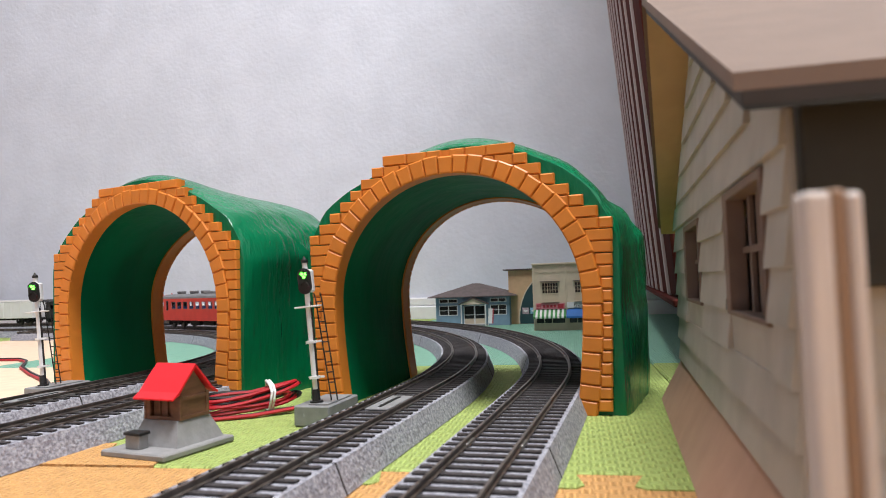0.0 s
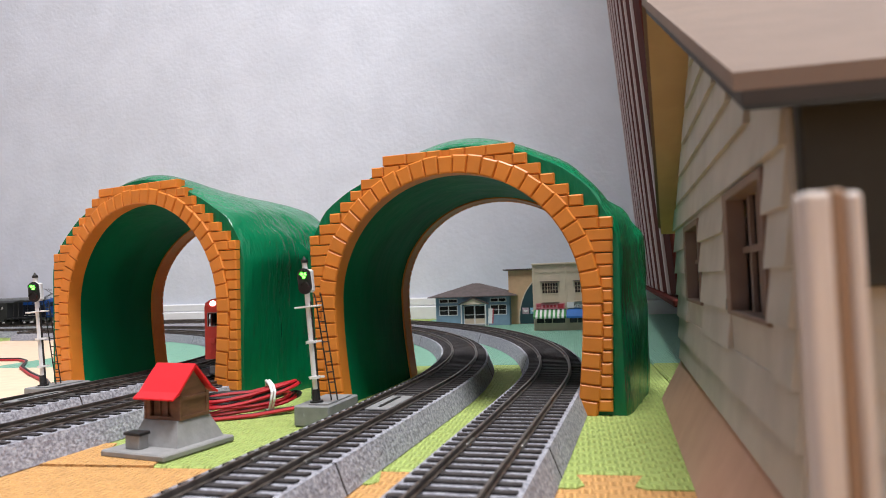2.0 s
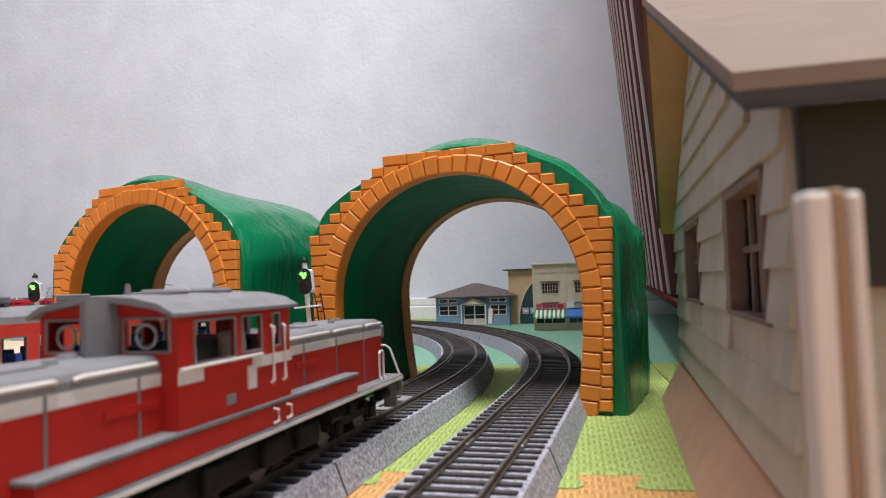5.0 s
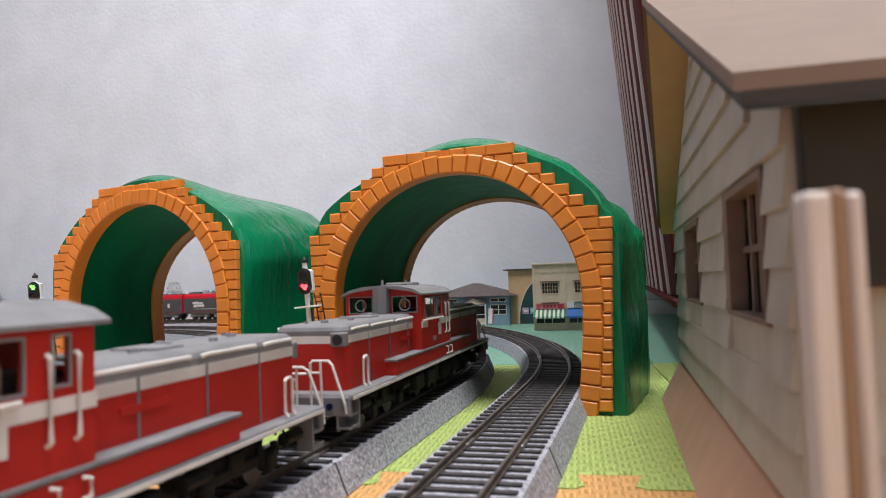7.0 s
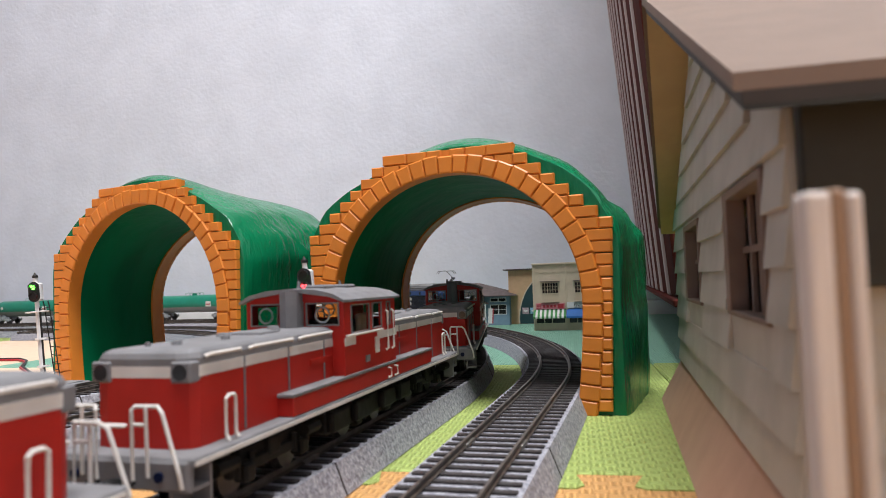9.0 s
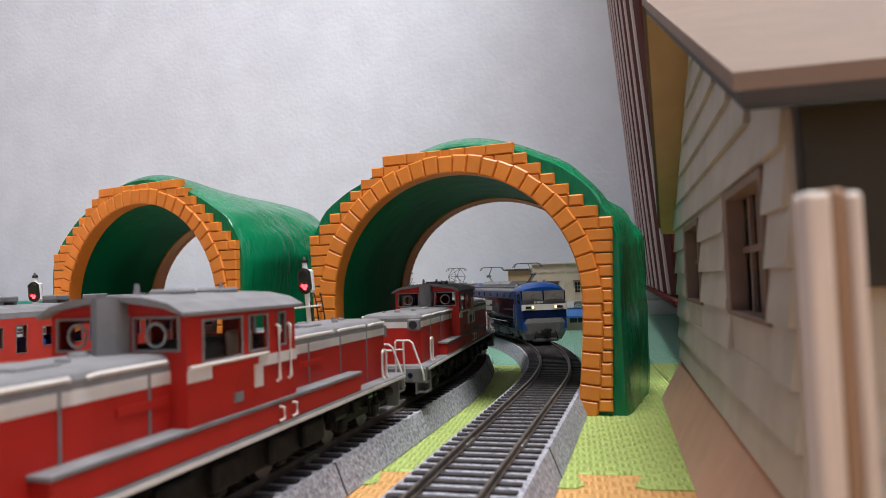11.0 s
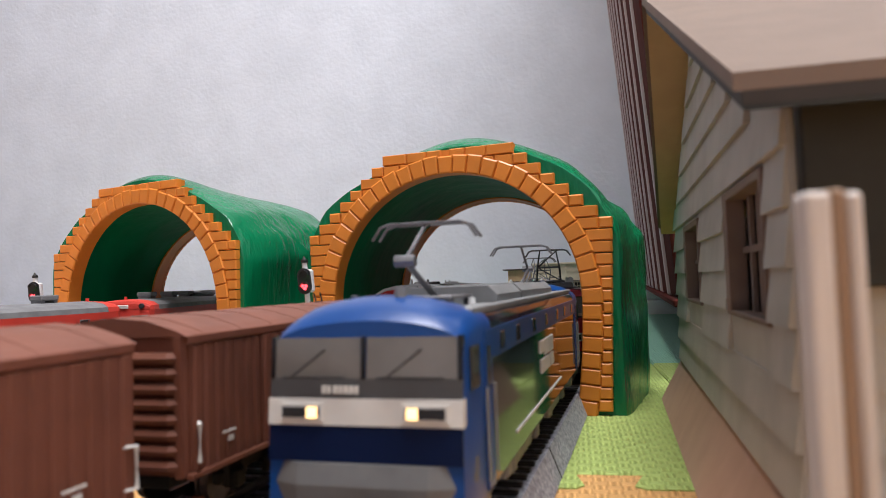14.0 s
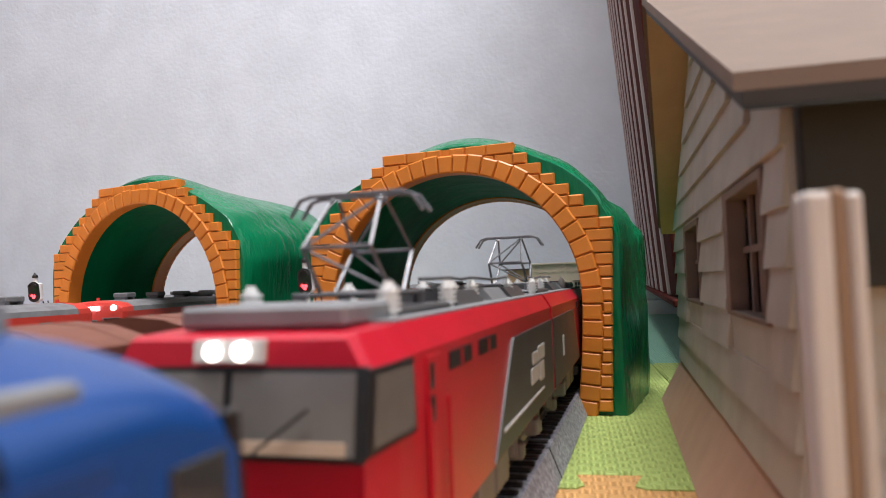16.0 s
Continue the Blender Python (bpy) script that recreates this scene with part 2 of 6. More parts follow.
# ---- tracks ----
def track(radius, s0, s1, label):
    """Ballast bed, sleepers and two rails along a lane."""
    base = thing("railway_track", Matrix.Identity(4), label, "track", "railway tracks")
    prof = [(-0.0208, 0.0003), (-0.0172, 0.0096), (0.0172, 0.0096), (0.0208, 0.0003)]
    n = int((s1 - s0) / 0.012)
    rings = []
    for k in range(n + 1):
        p, d = lane(radius, s0 + (s1 - s0) * k / n)
        side = Vector((d.y, -d.x))
        rings.append([(p.x + side.x * a, p.y + side.y * a, z) for a, z in prof])
    part("ballast_bed", loft(bmesh.new(), rings), BALLAST, base, "grey speckled plastic ballast bed")
    for off in (-0.0087, 0.0087):
        for nm, w0, w1, z0, z1 in (("rail", 0.0005, 0.0005, 0.0100, RAIL_Z),):
            rr = []
            for k in range(2 * n + 1):
                p, d = lane(radius, s0 + (s1 - s0) * k / (2 * n))
                side = Vector((d.y, -d.x))
                pr = [(-0.0009, 0.0102), (-0.0009, 0.0106), (-0.0002, 0.0109), (-0.0002, 0.0117), (-0.00045, 0.0118), (-0.00045, RAIL_Z),
                      (0.00045, RAIL_Z), (0.00045, 0.0118), (0.0002, 0.0117), (0.0002, 0.0109), (0.0009, 0.0106), (0.0009, 0.0102)]
                rr.append([(p.x + side.x * (off + a), p.y + side.y * (off + a), z) for a, z in pr])
            part(nm, loft(bmesh.new(), rr), RAIL, base, "dull brown metal rail")
    # joints between the track pieces: a seam in the bed and joiners on the rails
    s = s0 + 0.1 if radius != 0.67 else -0.139 - 0.246 * 7
    while s < s1 - 0.05:
        p, d = lane(radius, s)
        m = pose(p.x, p.y, 0, 0, 0, math.degrees(math.atan2(d.y, d.x)))
        if s > s0 + 0.02:
            j = part("bed_seam", prism(bmesh.new(), [(-0.0210, 0.0003), (-0.0174, 0.0097), (0.0174, 0.0097), (0.0210, 0.0003)], "x", -0.0003, 0.0003), SLEEPER, base)
            j.matrix_local = m
            for off in (-0.0087, 0.0087):
                j = part("rail_joiner", boxed(-0.0045, 0.0045, off - 0.0013, off + 0.0013, 0.0100, 0.0112, bevel=0.0002), MID_RAIL, base, "bright metal rail joiner")
                j.matrix_local = m
        s += 0.246
    tie = part("sleeper", boxed(-0.0013, 0.0013, -0.0158, 0.0158, 0.0090, 0.0103), SLEEPER, base)
    tie.hide_render = False
    step, count, s = 0.0069, 0, s0 + 0.003
    rest_v, rest_f = [], []
    me = tie.data
    first = True
    while s < s1 - 0.003:
        p, d = lane(radius, s)
        m = pose(p.x, p.y, 0, 0, 0, math.degrees(math.atan2(d.y, d.x)))
        if -0.32 < s < 0.30 and count < 300:
            ob = tie if first else new("sleeper", me)
            ob.parent = base
            ob.matrix_local = m
            first = False
            count += 1
        else:
            k = len(rest_v)
            rest_v += [m @ v.co for v in me.vertices]
            rest_f += [[k + i for i in f.vertices] for f in me.polygons]
        s += step
    if rest_v:
        far = mesh_object("sleeper_row", rest_v, rest_f, SLEEPER, base)
        tagged(far, kind="stuff")
    return base


OUTER, INNER, LEFT_NEAR, LEFT_FAR = 0.73, 0.67, 0.540, 0.479
track(OUTER, -0.95, 3.3, "curved model railway track on a raised grey ballast bed")
track(INNER, -1.95, 3.1, "curved inner model railway track on a grey ballast bed")
track(LEFT_NEAR, -2.55, 1.7, "straight model railway track beside the red-roofed hut")
track(LEFT_FAR, -2.35, 0.85, "straight model railway track past the leaning signal")


# ---- toy tunnels ----
def arch(half, spring, top, n=28, foot=None):
    """An upright arch from the left foot over the crown to the right foot, as (x, z)."""
    foot = half if foot is None else foot
    pts = []
    for k in range(7):
        t = k / 7
        pts.append((-(foot + (half - foot) * math.sin(t * math.pi / 2)), spring * t))
    for k in range(n + 1):
        a = math.pi * (1 - k / n)
        pts.append((half * math.cos(a), spring + (top - spring) * math.sin(a)))
    for k in range(6, -1, -1):
        t = k / 7
        pts.append((foot + (half - foot) * math.sin(t * math.pi / 2), spring * t))
    return pts


INNER_HALF, SPRING, CROWN, FOOT = 0.0655, 0.0536, 0.1168, 0.0612
EDGE, TOPZ, TOP_HALF, SHOULDER, STEPS = 0.0797, 0.1280, 0.0347, 0.0896, 7
COURSE = (TOPZ - SHOULDER) / STEPS


def brick_block(bm, pts, y0, y1, chamfer=0.0006):
    """A brick from a front outline (x, z), with its front edges worn back."""
    c = Vector((sum(p[0] for p in pts) / len(pts), sum(p[1] for p in pts) / len(pts)))
    inner = [(p[0] + (c.x - p[0]) * 0.0, p[1]) for p in pts]
    shrink = []
    for p in pts:
        v = Vector(p) - c
        shrink.append(c + v * max(0.0, 1 - chamfer * 1.5 / max(v.length, 1e-5)))
    rings = [[(p[0], y1, p[1]) for p in inner], [(p[0], y0 + chamfer, p[1]) for p in inner], [(p.x, y0, p.y) for p in shrink]]
    return loft(bm, rings)


def portal(parent, y0, y1, tuck):
    """A stepped portal of single bricks: a ring of voussoirs and courses round it; the legs draw in by tuck at the foot."""
    gap = 0.00024
    rin = arch(INNER_HALF, SPRING, CROWN, foot=FOOT)
    ring_w = 0.0082
    part("portal_ring", ring_strip(y0 + 0.0014, 0.0092, ring_w, 0.0010), ORANGE_BRICK, parent, "orange plastic portal ring")
    # voussoirs along the arch line, evenly spaced
    line = [Vector(p) for p in rin]
    length = [0.0]
    for a, b in zip(line, line[1:]):
        length.append(length[-1] + (b - a).length)

    def at(s):
        for k in range(len(line) - 1):
            if s <= length[k + 1] or k == len(line) - 2:
                t = (s - length[k]) / (length[k + 1] - length[k])
                p = line[k].lerp(line[k + 1], t)
                d = (line[k + 1] - line[k]).normalized()
                return p, Vector((-d.y, d.x))
    n = 43
    for k in range(n):
        a, b = length[-1] * k / n + gap, length[-1] * (k + 1) / n - gap
        (p, pn), (q, qn) = at(a), at(b)
        w = ring_w * (1 + 0.05 * ((k * 7) % 3 - 1))
        part("brick", brick_block(bmesh.new(), [p - pn * 0.0008, q - qn * 0.0008, q + qn * w, p + pn * w], y0, y0 + 0.004), ORANGE_BRICK, parent)
    # courses beside and above the ring
    ring_out = [p + at(s)[1] * ring_w for p, s in ((at(length[-1] * k / 200)[0], length[-1] * k / 200) for k in range(201))]
    rows = int(round(TOPZ / COURSE))
    for r in range(rows):
        z0, z1 = TOPZ - COURSE * (r + 1), TOPZ - COURSE * r
        z0 = max(z0, 0.0)
        zm = (z0 + z1) / 2
        edge = TOP_HALF + (EDGE - TOP_HALF) * min(r, STEPS) / STEPS - tuck * max(0.0, 1 - zm / SHOULDER)
        near = [p.x for p in ring_out if abs(p.y - zm) < 0.004 and p.x > 0]
        lo = min(near) if near else 0.0
        if z0 > CROWN + ring_w * 0.75:
            lo = 0.0
        for sgn in (-1, 1):
            width = edge - lo
            if width < 0.0025:
                continue
            wide = 0.0155 if lo == 0.0 else 0.0105
            cuts = max(1, int(round(width / wide)))
            off = 0.25 * (1 if r % 2 else -1) * (width / cuts) if cuts > 1 else 0.0
            xs = [lo] + [lo + width * c / cuts + off for c in range(1, cuts)] + [edge]
            if width > 0.012 and cuts == 1 and r % 2:
                xs = [lo, lo + width * 0.45, edge]
            back = [sgn * max(lo - 0.004, 0.0), sgn * (edge - 0.0005)]
            part("course_back", boxed(min(back), max(back), y0 + 0.0018, y1 - 0.0002, z0 + 0.0002 * (r % 2), z1 - 0.0004), ORANGE_BRICK, parent)
            for a, b in zip(xs, xs[1:]):
                pts = [(sgn * (a + gap), z0 + gap), (sgn * (b - gap * 0.3), z0 + gap), (sgn * (b - gap * 0.3), z1 - gap), (sgn * (a + gap), z1 - gap)]
                if sgn < 0:
                    pts = pts[::-1]
                part("brick", brick_block(bmesh.new(), pts, y0 + 0.0006, y0 + 0.004), ORANGE_BRICK, parent)


def ring_strip(y0, y1, wide, lift=0.0):
    """A plain arch band behind the voussoirs."""
    line = [Vector(p) for p in arch(INNER_HALF, SPRING, CROWN, n=60, foot=FOOT)]
    bm = bmesh.new()
    rows = []
    for k, p in enumerate(line):
        d = (line[min(k + 1, len(line) - 1)] - line[max(k - 1, 0)]).normalized()
        nrm = Vector((-d.y, d.x))
        p, q = p - nrm * lift, p + nrm * wide
        p.y = max(p.y, 0.0)
        q.y = max(q.y, 0.0)
        rows.append([bm.verts.new((p.x, y0, p.y)), bm.verts.new((q.x, y0, q.y)), bm.verts.new((q.x, y1, q.y)), bm.verts.new((p.x, y1, p.y))])
    for a, b in zip(rows, rows[1:]):
        for k in range(4):
            bm.faces.new((a[k], a[(k + 1) % 4], b[(k + 1) % 4], b[k]))
    bm.faces.new(rows[0])
    bm.faces.new(rows[-1][::-1])
    return bm


def shell(length, y0, seed, bulge=1.0):
    """The green hill over the tunnel: an uneven outer skin and a smooth vault inside."""
    rng = random.Random(seed)
    ph = [rng.uniform(0, 6.28) for _ in range(8)]
    bm = bmesh.new()
    inner0 = arch(INNER_HALF - 0.0004, SPRING, CROWN - 0.0004, n=40, foot=FOOT - 0.0004)
    m = len(inner0)
    outer_rings, inner_rings = [], []
    N = 80
    for j in range(N + 1):
        t = j / N
        y = y0 + length * t
        swell = math.sin(math.pi * min(1, t * 1.0)) ** 0.6
        ring = []
        for k, p in enumerate(arch(0.0815, 0.074, 0.1262, n=40, foot=0.0815)):
            u = k / (m - 1)
            a = u * math.pi
            side = abs(math.cos(a))
            lump = 0.0018 * math.sin(3.1 * t * 2 + 9 * u + ph[0]) + 0.0014 * math.sin(17 * u + 4 * t + ph[1]) + 0.0008 * math.sin(43 * u + 3 * math.sin(5 * t) + ph[2]) * side
            lump += 0.0005 * math.sin(90 * u + 6 * t + ph[3]) * side
            lump += (0.00025 * math.sin(34 * t + 3 * math.sin(7 * u) + ph[4]) + 0.00012 * math.sin(71 * t + 4 * math.sin(11 * u) + ph[5])) * side * swell
            r = 1 + (0.085 * bulge * swell + lump / 0.08 * (0.25 + swell))
            hump = 0.006 * math.exp(-((u - 0.5) / 0.10) ** 2) * math.exp(-((t - 0.10) / 0.14) ** 2)
            x, z = p[0] * r, p[1] * (1 + 0.06 * bulge * swell) + lump * 0.7 * (p[1] > 0.01) + hump
            ring.append((x, y, max(z, 0.0) if p[1] > 0 else 0.0))
        outer_rings.append(ring)
        inner_rings.append([(x * (1.0 + 0.02 * math.sin(math.pi * t)), y, z) for x, z in inner0])
    vo = [[bm.verts.new(p) for p in r] for r in outer_rings]
    vi = [[bm.verts.new((p[0] * 1.004, p[1], p[2] * 1.004)) for p in r] for r in (inner_rings[0], inner_rings[-1])]
    for a, b in zip(vo, vo[1:]):
        for k in range(m - 1):
            bm.faces.new((a[k], a[k + 1], b[k + 1], b[k]))
    for a, b in ((vo[0], vi[0]), (vi[1], vo[-1])):
        for k in range(m - 1):
            bm.faces.new((a[k], b[k], b[k + 1], a[k + 1]))
    vault = loft(bmesh.new(), [r + [(p[0] * 1.004, p[1], p[2] * 1.004) for p in r[::-1]] for r in inner_rings])
    return bm, vault


def bent(ob, angle, length):
    """Bends a mesh that runs along y to the left, so that it ends turned by the angle."""
    r = length / angle
    for v in ob.data.vertices:
        a = max(v.co.y, 0.0) / r
        if v.co.y > 0:
            v.co.x, v.co.y = -r + (r + v.co.x) * math.cos(a), (r + v.co.x) * math.sin(a)
    ob.data.update()


def tunnel(m, seed, label, length=0.135, curve=radians(17), size=1.0, bulge=0.75, tuck=0.001):
    t = thing("toy_tunnel", m, label, "toy tunnel", "toy tunnels")
    hill, vault = shell(length, 0.003, seed, bulge)
    part("hill", hill, GREEN, t, "glossy green moulded plastic hill", smooth=True)
    part("vault", vault, GREEN_INSIDE, t, "dull green inner vault", smooth=True)
    portal(t, 0.0, 0.0075, tuck)
    bm = ring_strip(length - 0.012, length + 0.0055, 0.0040, 0.0012)
    back = part("back_portal", bm, ORANGE_BRICK, t, "orange brick-edged rear opening")
    # toothed rim of the rear ring
    line = arch(INNER_HALF - 0.0004, SPRING, CROWN - 0.0004, n=46, foot=FOOT)
    for k in range(0, len(line) - 1):
        p, q = Vector(line[k]), Vector(line[k + 1])
        d = (q - p).normalized()
        nrm = Vector((-d.y, d.x))
        p, q = p + d * 0.0003, q - d * 0.0003
        part("brick", brick_block(bmesh.new(), [p - nrm * 0.0011, q - nrm * 0.0011, q + nrm * 0.008, p + nrm * 0.008], length + 0.0062, length + 0.0030), ORANGE_BRICK, t)
    for ob in t.children:
        if ob.name.split(".")[0] in ("hill", "vault", "back_portal") or min(v.co.y for v in ob.data.vertices) > length / 2:
            bent(ob, curve, length)
    done = set()
    for ob in t.children:
        if size != 1.0 and ob.data.name not in done:
            done.add(ob.data.name)
            ob.data.transform(Matrix.Scale(size, 4))
    return t


TUNNEL_R = tunnel(pose(0.0022, 0.3403, 0, 0, 0, -21.93), 3, "green plastic toy tunnel with orange brick portals over two curved tracks", length=0.128, curve=radians(11.6), bulge=0.75, tuck=0.0038)
TUNNEL_L = tunnel(pose(-0.1844, 0.4164, 0, 0, 0, -27.43), 8, "green plastic toy tunnel with orange brick portals over two straight tracks", length=0.110, curve=radians(21), bulge=0.45)


# ---- signals ----
SIGNAL_GREEN = glowing("green_lamp", (0.10, 1.0, 0.06), 7.0)
SIGNAL_RED = glowing("red_lamp", (1.0, 0.04, 0.05), 7.0)


def signal(m, lean, face, label):
    """A two-aspect colour-light signal: mast, backplate, hooded lamps, ladder, foot block, and an added blind over the
    lamp that is off.
    """
    t = thing("railway_signal", m, label, "signal", "railway signals")
    bm = boxed(-0.0088, 0.0085, -0.0055, 0.0270, 0.0003, 0.0095, bevel=0.0006)
    part("foot_block", bm, GREY, t, "grey plastic foot block")
    part("cover_strip", boxed(-0.0025, 0.0070, -0.0035, 0.0230, 0.0095, 0.0102, bevel=0.0002), GREY, t)
    tilt = Matrix.Translation((0, 0, 0.0098)) @ Matrix.Rotation(radians(lean), 4, "Y") @ Matrix.Rotation(radians(face), 4, "Z")

    def put(nm, b, mat, lab="", smooth=False):
        bmesh.ops.transform(b, matrix=tilt, verts=b.verts)
        return part(nm, b, mat, t, lab, smooth)
    put("mast", cyl(bmesh.new(), (0, 0, 0.0060), (0, 0, 0.0640), 0.0013, 0.0012, 14), WHITE, "white round mast", True)
    put("mast_shade_strip", boxed(0.0010, 0.0017, -0.0006, 0.0006, 0.0060, 0.0460), BLACK)
    put("mast_foot", cyl(cyl(bmesh.new(), (0, 0, 0), (0, 0, 0.0012), 0.0030, sides=14), (0, 0, 0.0010), (0, 0, 0.0064), 0.0019, 0.0017, 14), BLACK)
    put("finial", cyl(cyl(bmesh.new(), (0, 0, 0.0636), (0, 0, 0.0650), 0.0016, sides=10), (0, 0, 0.0650), (0, 0, 0.0668), 0.0012, 0.0001, 10), BLACK)
    for z in (0.0110, 0.0270):
        b = cyl(bmesh.new(), (0, 0, z), (0, 0, z + 0.0012), 0.0026, sides=12)
        box(b, -0.0006, 0.0046, -0.0006, 0.0006, z + 0.0002, z + 0.0011)
        put("collar", b, WHITE)
    put("platform", boxed(-0.0058, 0.0058, -0.0028, 0.0022, 0.0432, 0.0440, bevel=0.0002), WHITE, "white lamp platform")
    # backplate: an upright oval
    oval = [(0.0031 * math.cos(a), 0.0552 + (0.0028 if math.sin(a) > 0 else -0.0028) + 0.0031 * math.sin(a)) for a in [math.pi * k / 12 for k in range(24)]]
    put("backplate", prism(bmesh.new(), oval, "y", -0.0030, -0.0022), BLACK, "black oval backplate")
    put("lamp_case", boxed(-0.0014, 0.0034, -0.0022, 0.0022, 0.0500, 0.0605, bevel=0.0008), WHITE, "white lamp case")
    for nm, z, mat, dots in (("green_lamp", 0.0580, SIGNAL_GREEN, ((-0.0009, 0.0005), (0.0009, 0.0005), (0.0, -0.0009))), ("red_lamp", 0.0527, SIGNAL_RED, ((-0.0009, 0.0004), (0.0009, 0.0004), (0.0, -0.0008)))):
        b = bmesh.new()
        for x, dz in dots:
            cyl(b, (x, -0.0031, z + dz), (x, -0.0035, z + dz), 0.00075, sides=10)
        put(nm, b, mat, nm.split("_")[0] + " lamp cluster")
        hood = bmesh.new()
        pts = [(0.0022 * math.cos(a), z + 0.0022 * math.sin(a)) for a in [math.pi * k / 10 for k in range(11)]]
        pts += [(0.0018 * math.cos(a), z + 0.0018 * math.sin(a)) for a in [math.pi * (10 - k) / 10 for k in range(11)]]
        prism(hood, pts, "y", -0.0052, -0.0030)
        put("hood", hood, BLACK)
    lad = bmesh.new()
    for x in (-0.0014, 0.0014):
        rod(lad, [(0.0040 + x, 0.0015, 0.0495), (0.0046 + x, 0.0015, 0.0470), (0.0078 + x, 0.0015, 0.0005)], 0.00035, 5)
    for k in range(10):
        z = 0.0040 + k * 0.0046
        xc = 0.0078 - 0.0032 * z / 0.0470
        rod(lad, [(xc - 0.0014, 0.0015, z), (xc + 0.0014, 0.0015, z)], 0.0003, 5)
    put("ladder", lad, BLACK, "thin black ladder")
    # both lamps always glow; this added disc covers the one that is off
    blind = part("blind", cyl(bmesh.new(), (0, -0.0037, 0), (0, -0.0040, 0), 0.0019, sides=14), BLACK, t, "added black disc that hides the lamp meant to be off")
    return t, blind, tilt


SIGNAL_A, BLIND_A, TILT_A = signal(pose(-0.0592, 0.3162, 0, 0, 0, -16), -4.0, 12, "white-masted signal with black head beside the tunnel mouth")
SIGNAL_B, BLIND_B, TILT_B = signal(pose(-0.2356, 0.4084, 0, 0, 0, -16), -5.0, 20, "white-masted signal with black head leaning beside the track")


# ---- wayside hut ----
HUT_RED = material("hut_red", (0.80, 0.012, 0.022), 0.6, var=0.05, scale=150, bump=0.1)
HUT_WOOD = material("hut_brown", (0.16, 0.075, 0.04), 0.6, var=0.25, scale=120, stretch=(1, 1, 4))
HUT_STONE = material("hut_grey", (0.25, 0.25, 0.25), 0.75, var=0.12, scale=160, bump=0.3)


def hut(m):
    t = thing("shrine_hut", m, "small red-roofed wooden hut on a grey stone plinth", "hut")
    part("slab", boxed(-0.0174, 0.0174, -0.0192, 0.0198, 0.0003, 0.0030, bevel=0.0006), HUT_STONE, t)
    rings = [[(x * (0.0134 - k), y * (0.0130 - k) + 0.0045, z) for x, y in ((-1, -1), (1, -1), (1, 1), (-1, 1))] for z, k in ((0.0030, 0.0), (0.0075, 0.0018), (0.0128, 0.0040))]
    part("plinth", loft(bmesh.new(), rings), HUT_STONE, t, "battered grey plinth")
    y0, y1, xw = -0.0035, 0.0125, 0.0094
    bm = bmesh.new()
    hole = [(-0.0068, 0.0052, 0.0142, 0.0205)]
    panel(bm, -xw, xw, 0.0128, 0.0225, hole, lambda u, w, d: (u, y0 + d, w), 0.0008)
    box(bm, -xw, xw, y1 - 0.0008, y1, 0.0128, 0.0225)
    for sx in (-1, 1):
        box(bm, min(sx * xw, sx * (xw - 0.0008)), max(sx * xw, sx * (xw - 0.0008)), y0 + 0.0008, y1 - 0.0008, 0.0128, 0.0225)
    part("wall", bm, HUT_WOOD, t)
    part("inner_door", boxed(-0.0070, 0.0054, y0 + 0.0022, y0 + 0.0030, 0.0130, 0.0215), HUT_WOOD, t)
    for xx in (-0.0030, 0.0012):
        part("door_post", boxed(xx - 0.0004, xx + 0.0004, y0 + 0.0014, y0 + 0.0023, 0.0140, 0.0210), HUT_WOOD, t)
    for sx in (-1, 1):
        for yy in (y0 + 0.0006, y1 - 0.0006):
            part("corner_post", boxed(sx * xw - 0.0008, sx * xw + 0.0008, yy - 0.0008, yy + 0.0008, 0.0128, 0.0230, bevel=0.0002), HUT_WOOD, t)
        for zz in (0.0136, 0.0215):
            part("rail", boxed(sx * xw - 0.0005 + 0.0002 * sx, sx * xw + 0.0005 + 0.0002 * sx, y0, y1, zz - 0.0007, zz + 0.0007), HUT_WOOD, t)
        part("gable", prism(bmesh.new(), [(y0, 0.0225), (y1, 0.0225), ((y0 + y1) / 2, 0.0325)], "x", min(sx * xw, sx * (xw - 0.0008)), max(sx * xw, sx * (xw - 0.0008))), HUT_WOOD, t, "dark boarded gable")
    yc = (y0 + y1) / 2
    prof = [(yc, 0.0352), (yc - 0.0052, 0.0295), (yc - 0.0095, 0.0245), (yc - 0.0128, 0.0222), (yc - 0.0126, 0.0215), (yc - 0.0090, 0.0235), (yc - 0.0048, 0.0285), (yc, 0.0338), (yc + 0.0048, 0.0285), (yc + 0.0090, 0.0235), (yc + 0.0126, 0.0215), (yc + 0.0128, 0.0222), (yc + 0.0095, 0.0245), (yc + 0.0052, 0.0295)]
    part("roof", prism(bmesh.new(), prof, "x", -0.0112, 0.0109), HUT_RED, t, "bright red pitched roof")
    ob = part("offering_box", boxed(-0.0082, -0.0005, -0.0150, -0.0100, 0.0030, 0.0085, bevel=0.0003), HUT_STONE, t)
    part("box_lid", boxed(-0.0088, 0.0001, -0.0154, -0.0096, 0.0085, 0.0097, bevel=0.0002), BLACK, ob, "black slatted lid")
    part("lamp_stub", boxed(-0.0165, -0.0120, 0.0020, 0.0060, 0.0110, 0.0140, bevel=0.0004), HUT_WOOD, t)
    return t


HUT = hut(pose(-0.1110, 0.2785, 0, 0, 0, -25) @ Matrix.Scale(0.95, 4))


# ---- cables ----
CABLE_RED = material("red_cable", (0.45, 0.01, 0.02), 0.4, var=0.08)
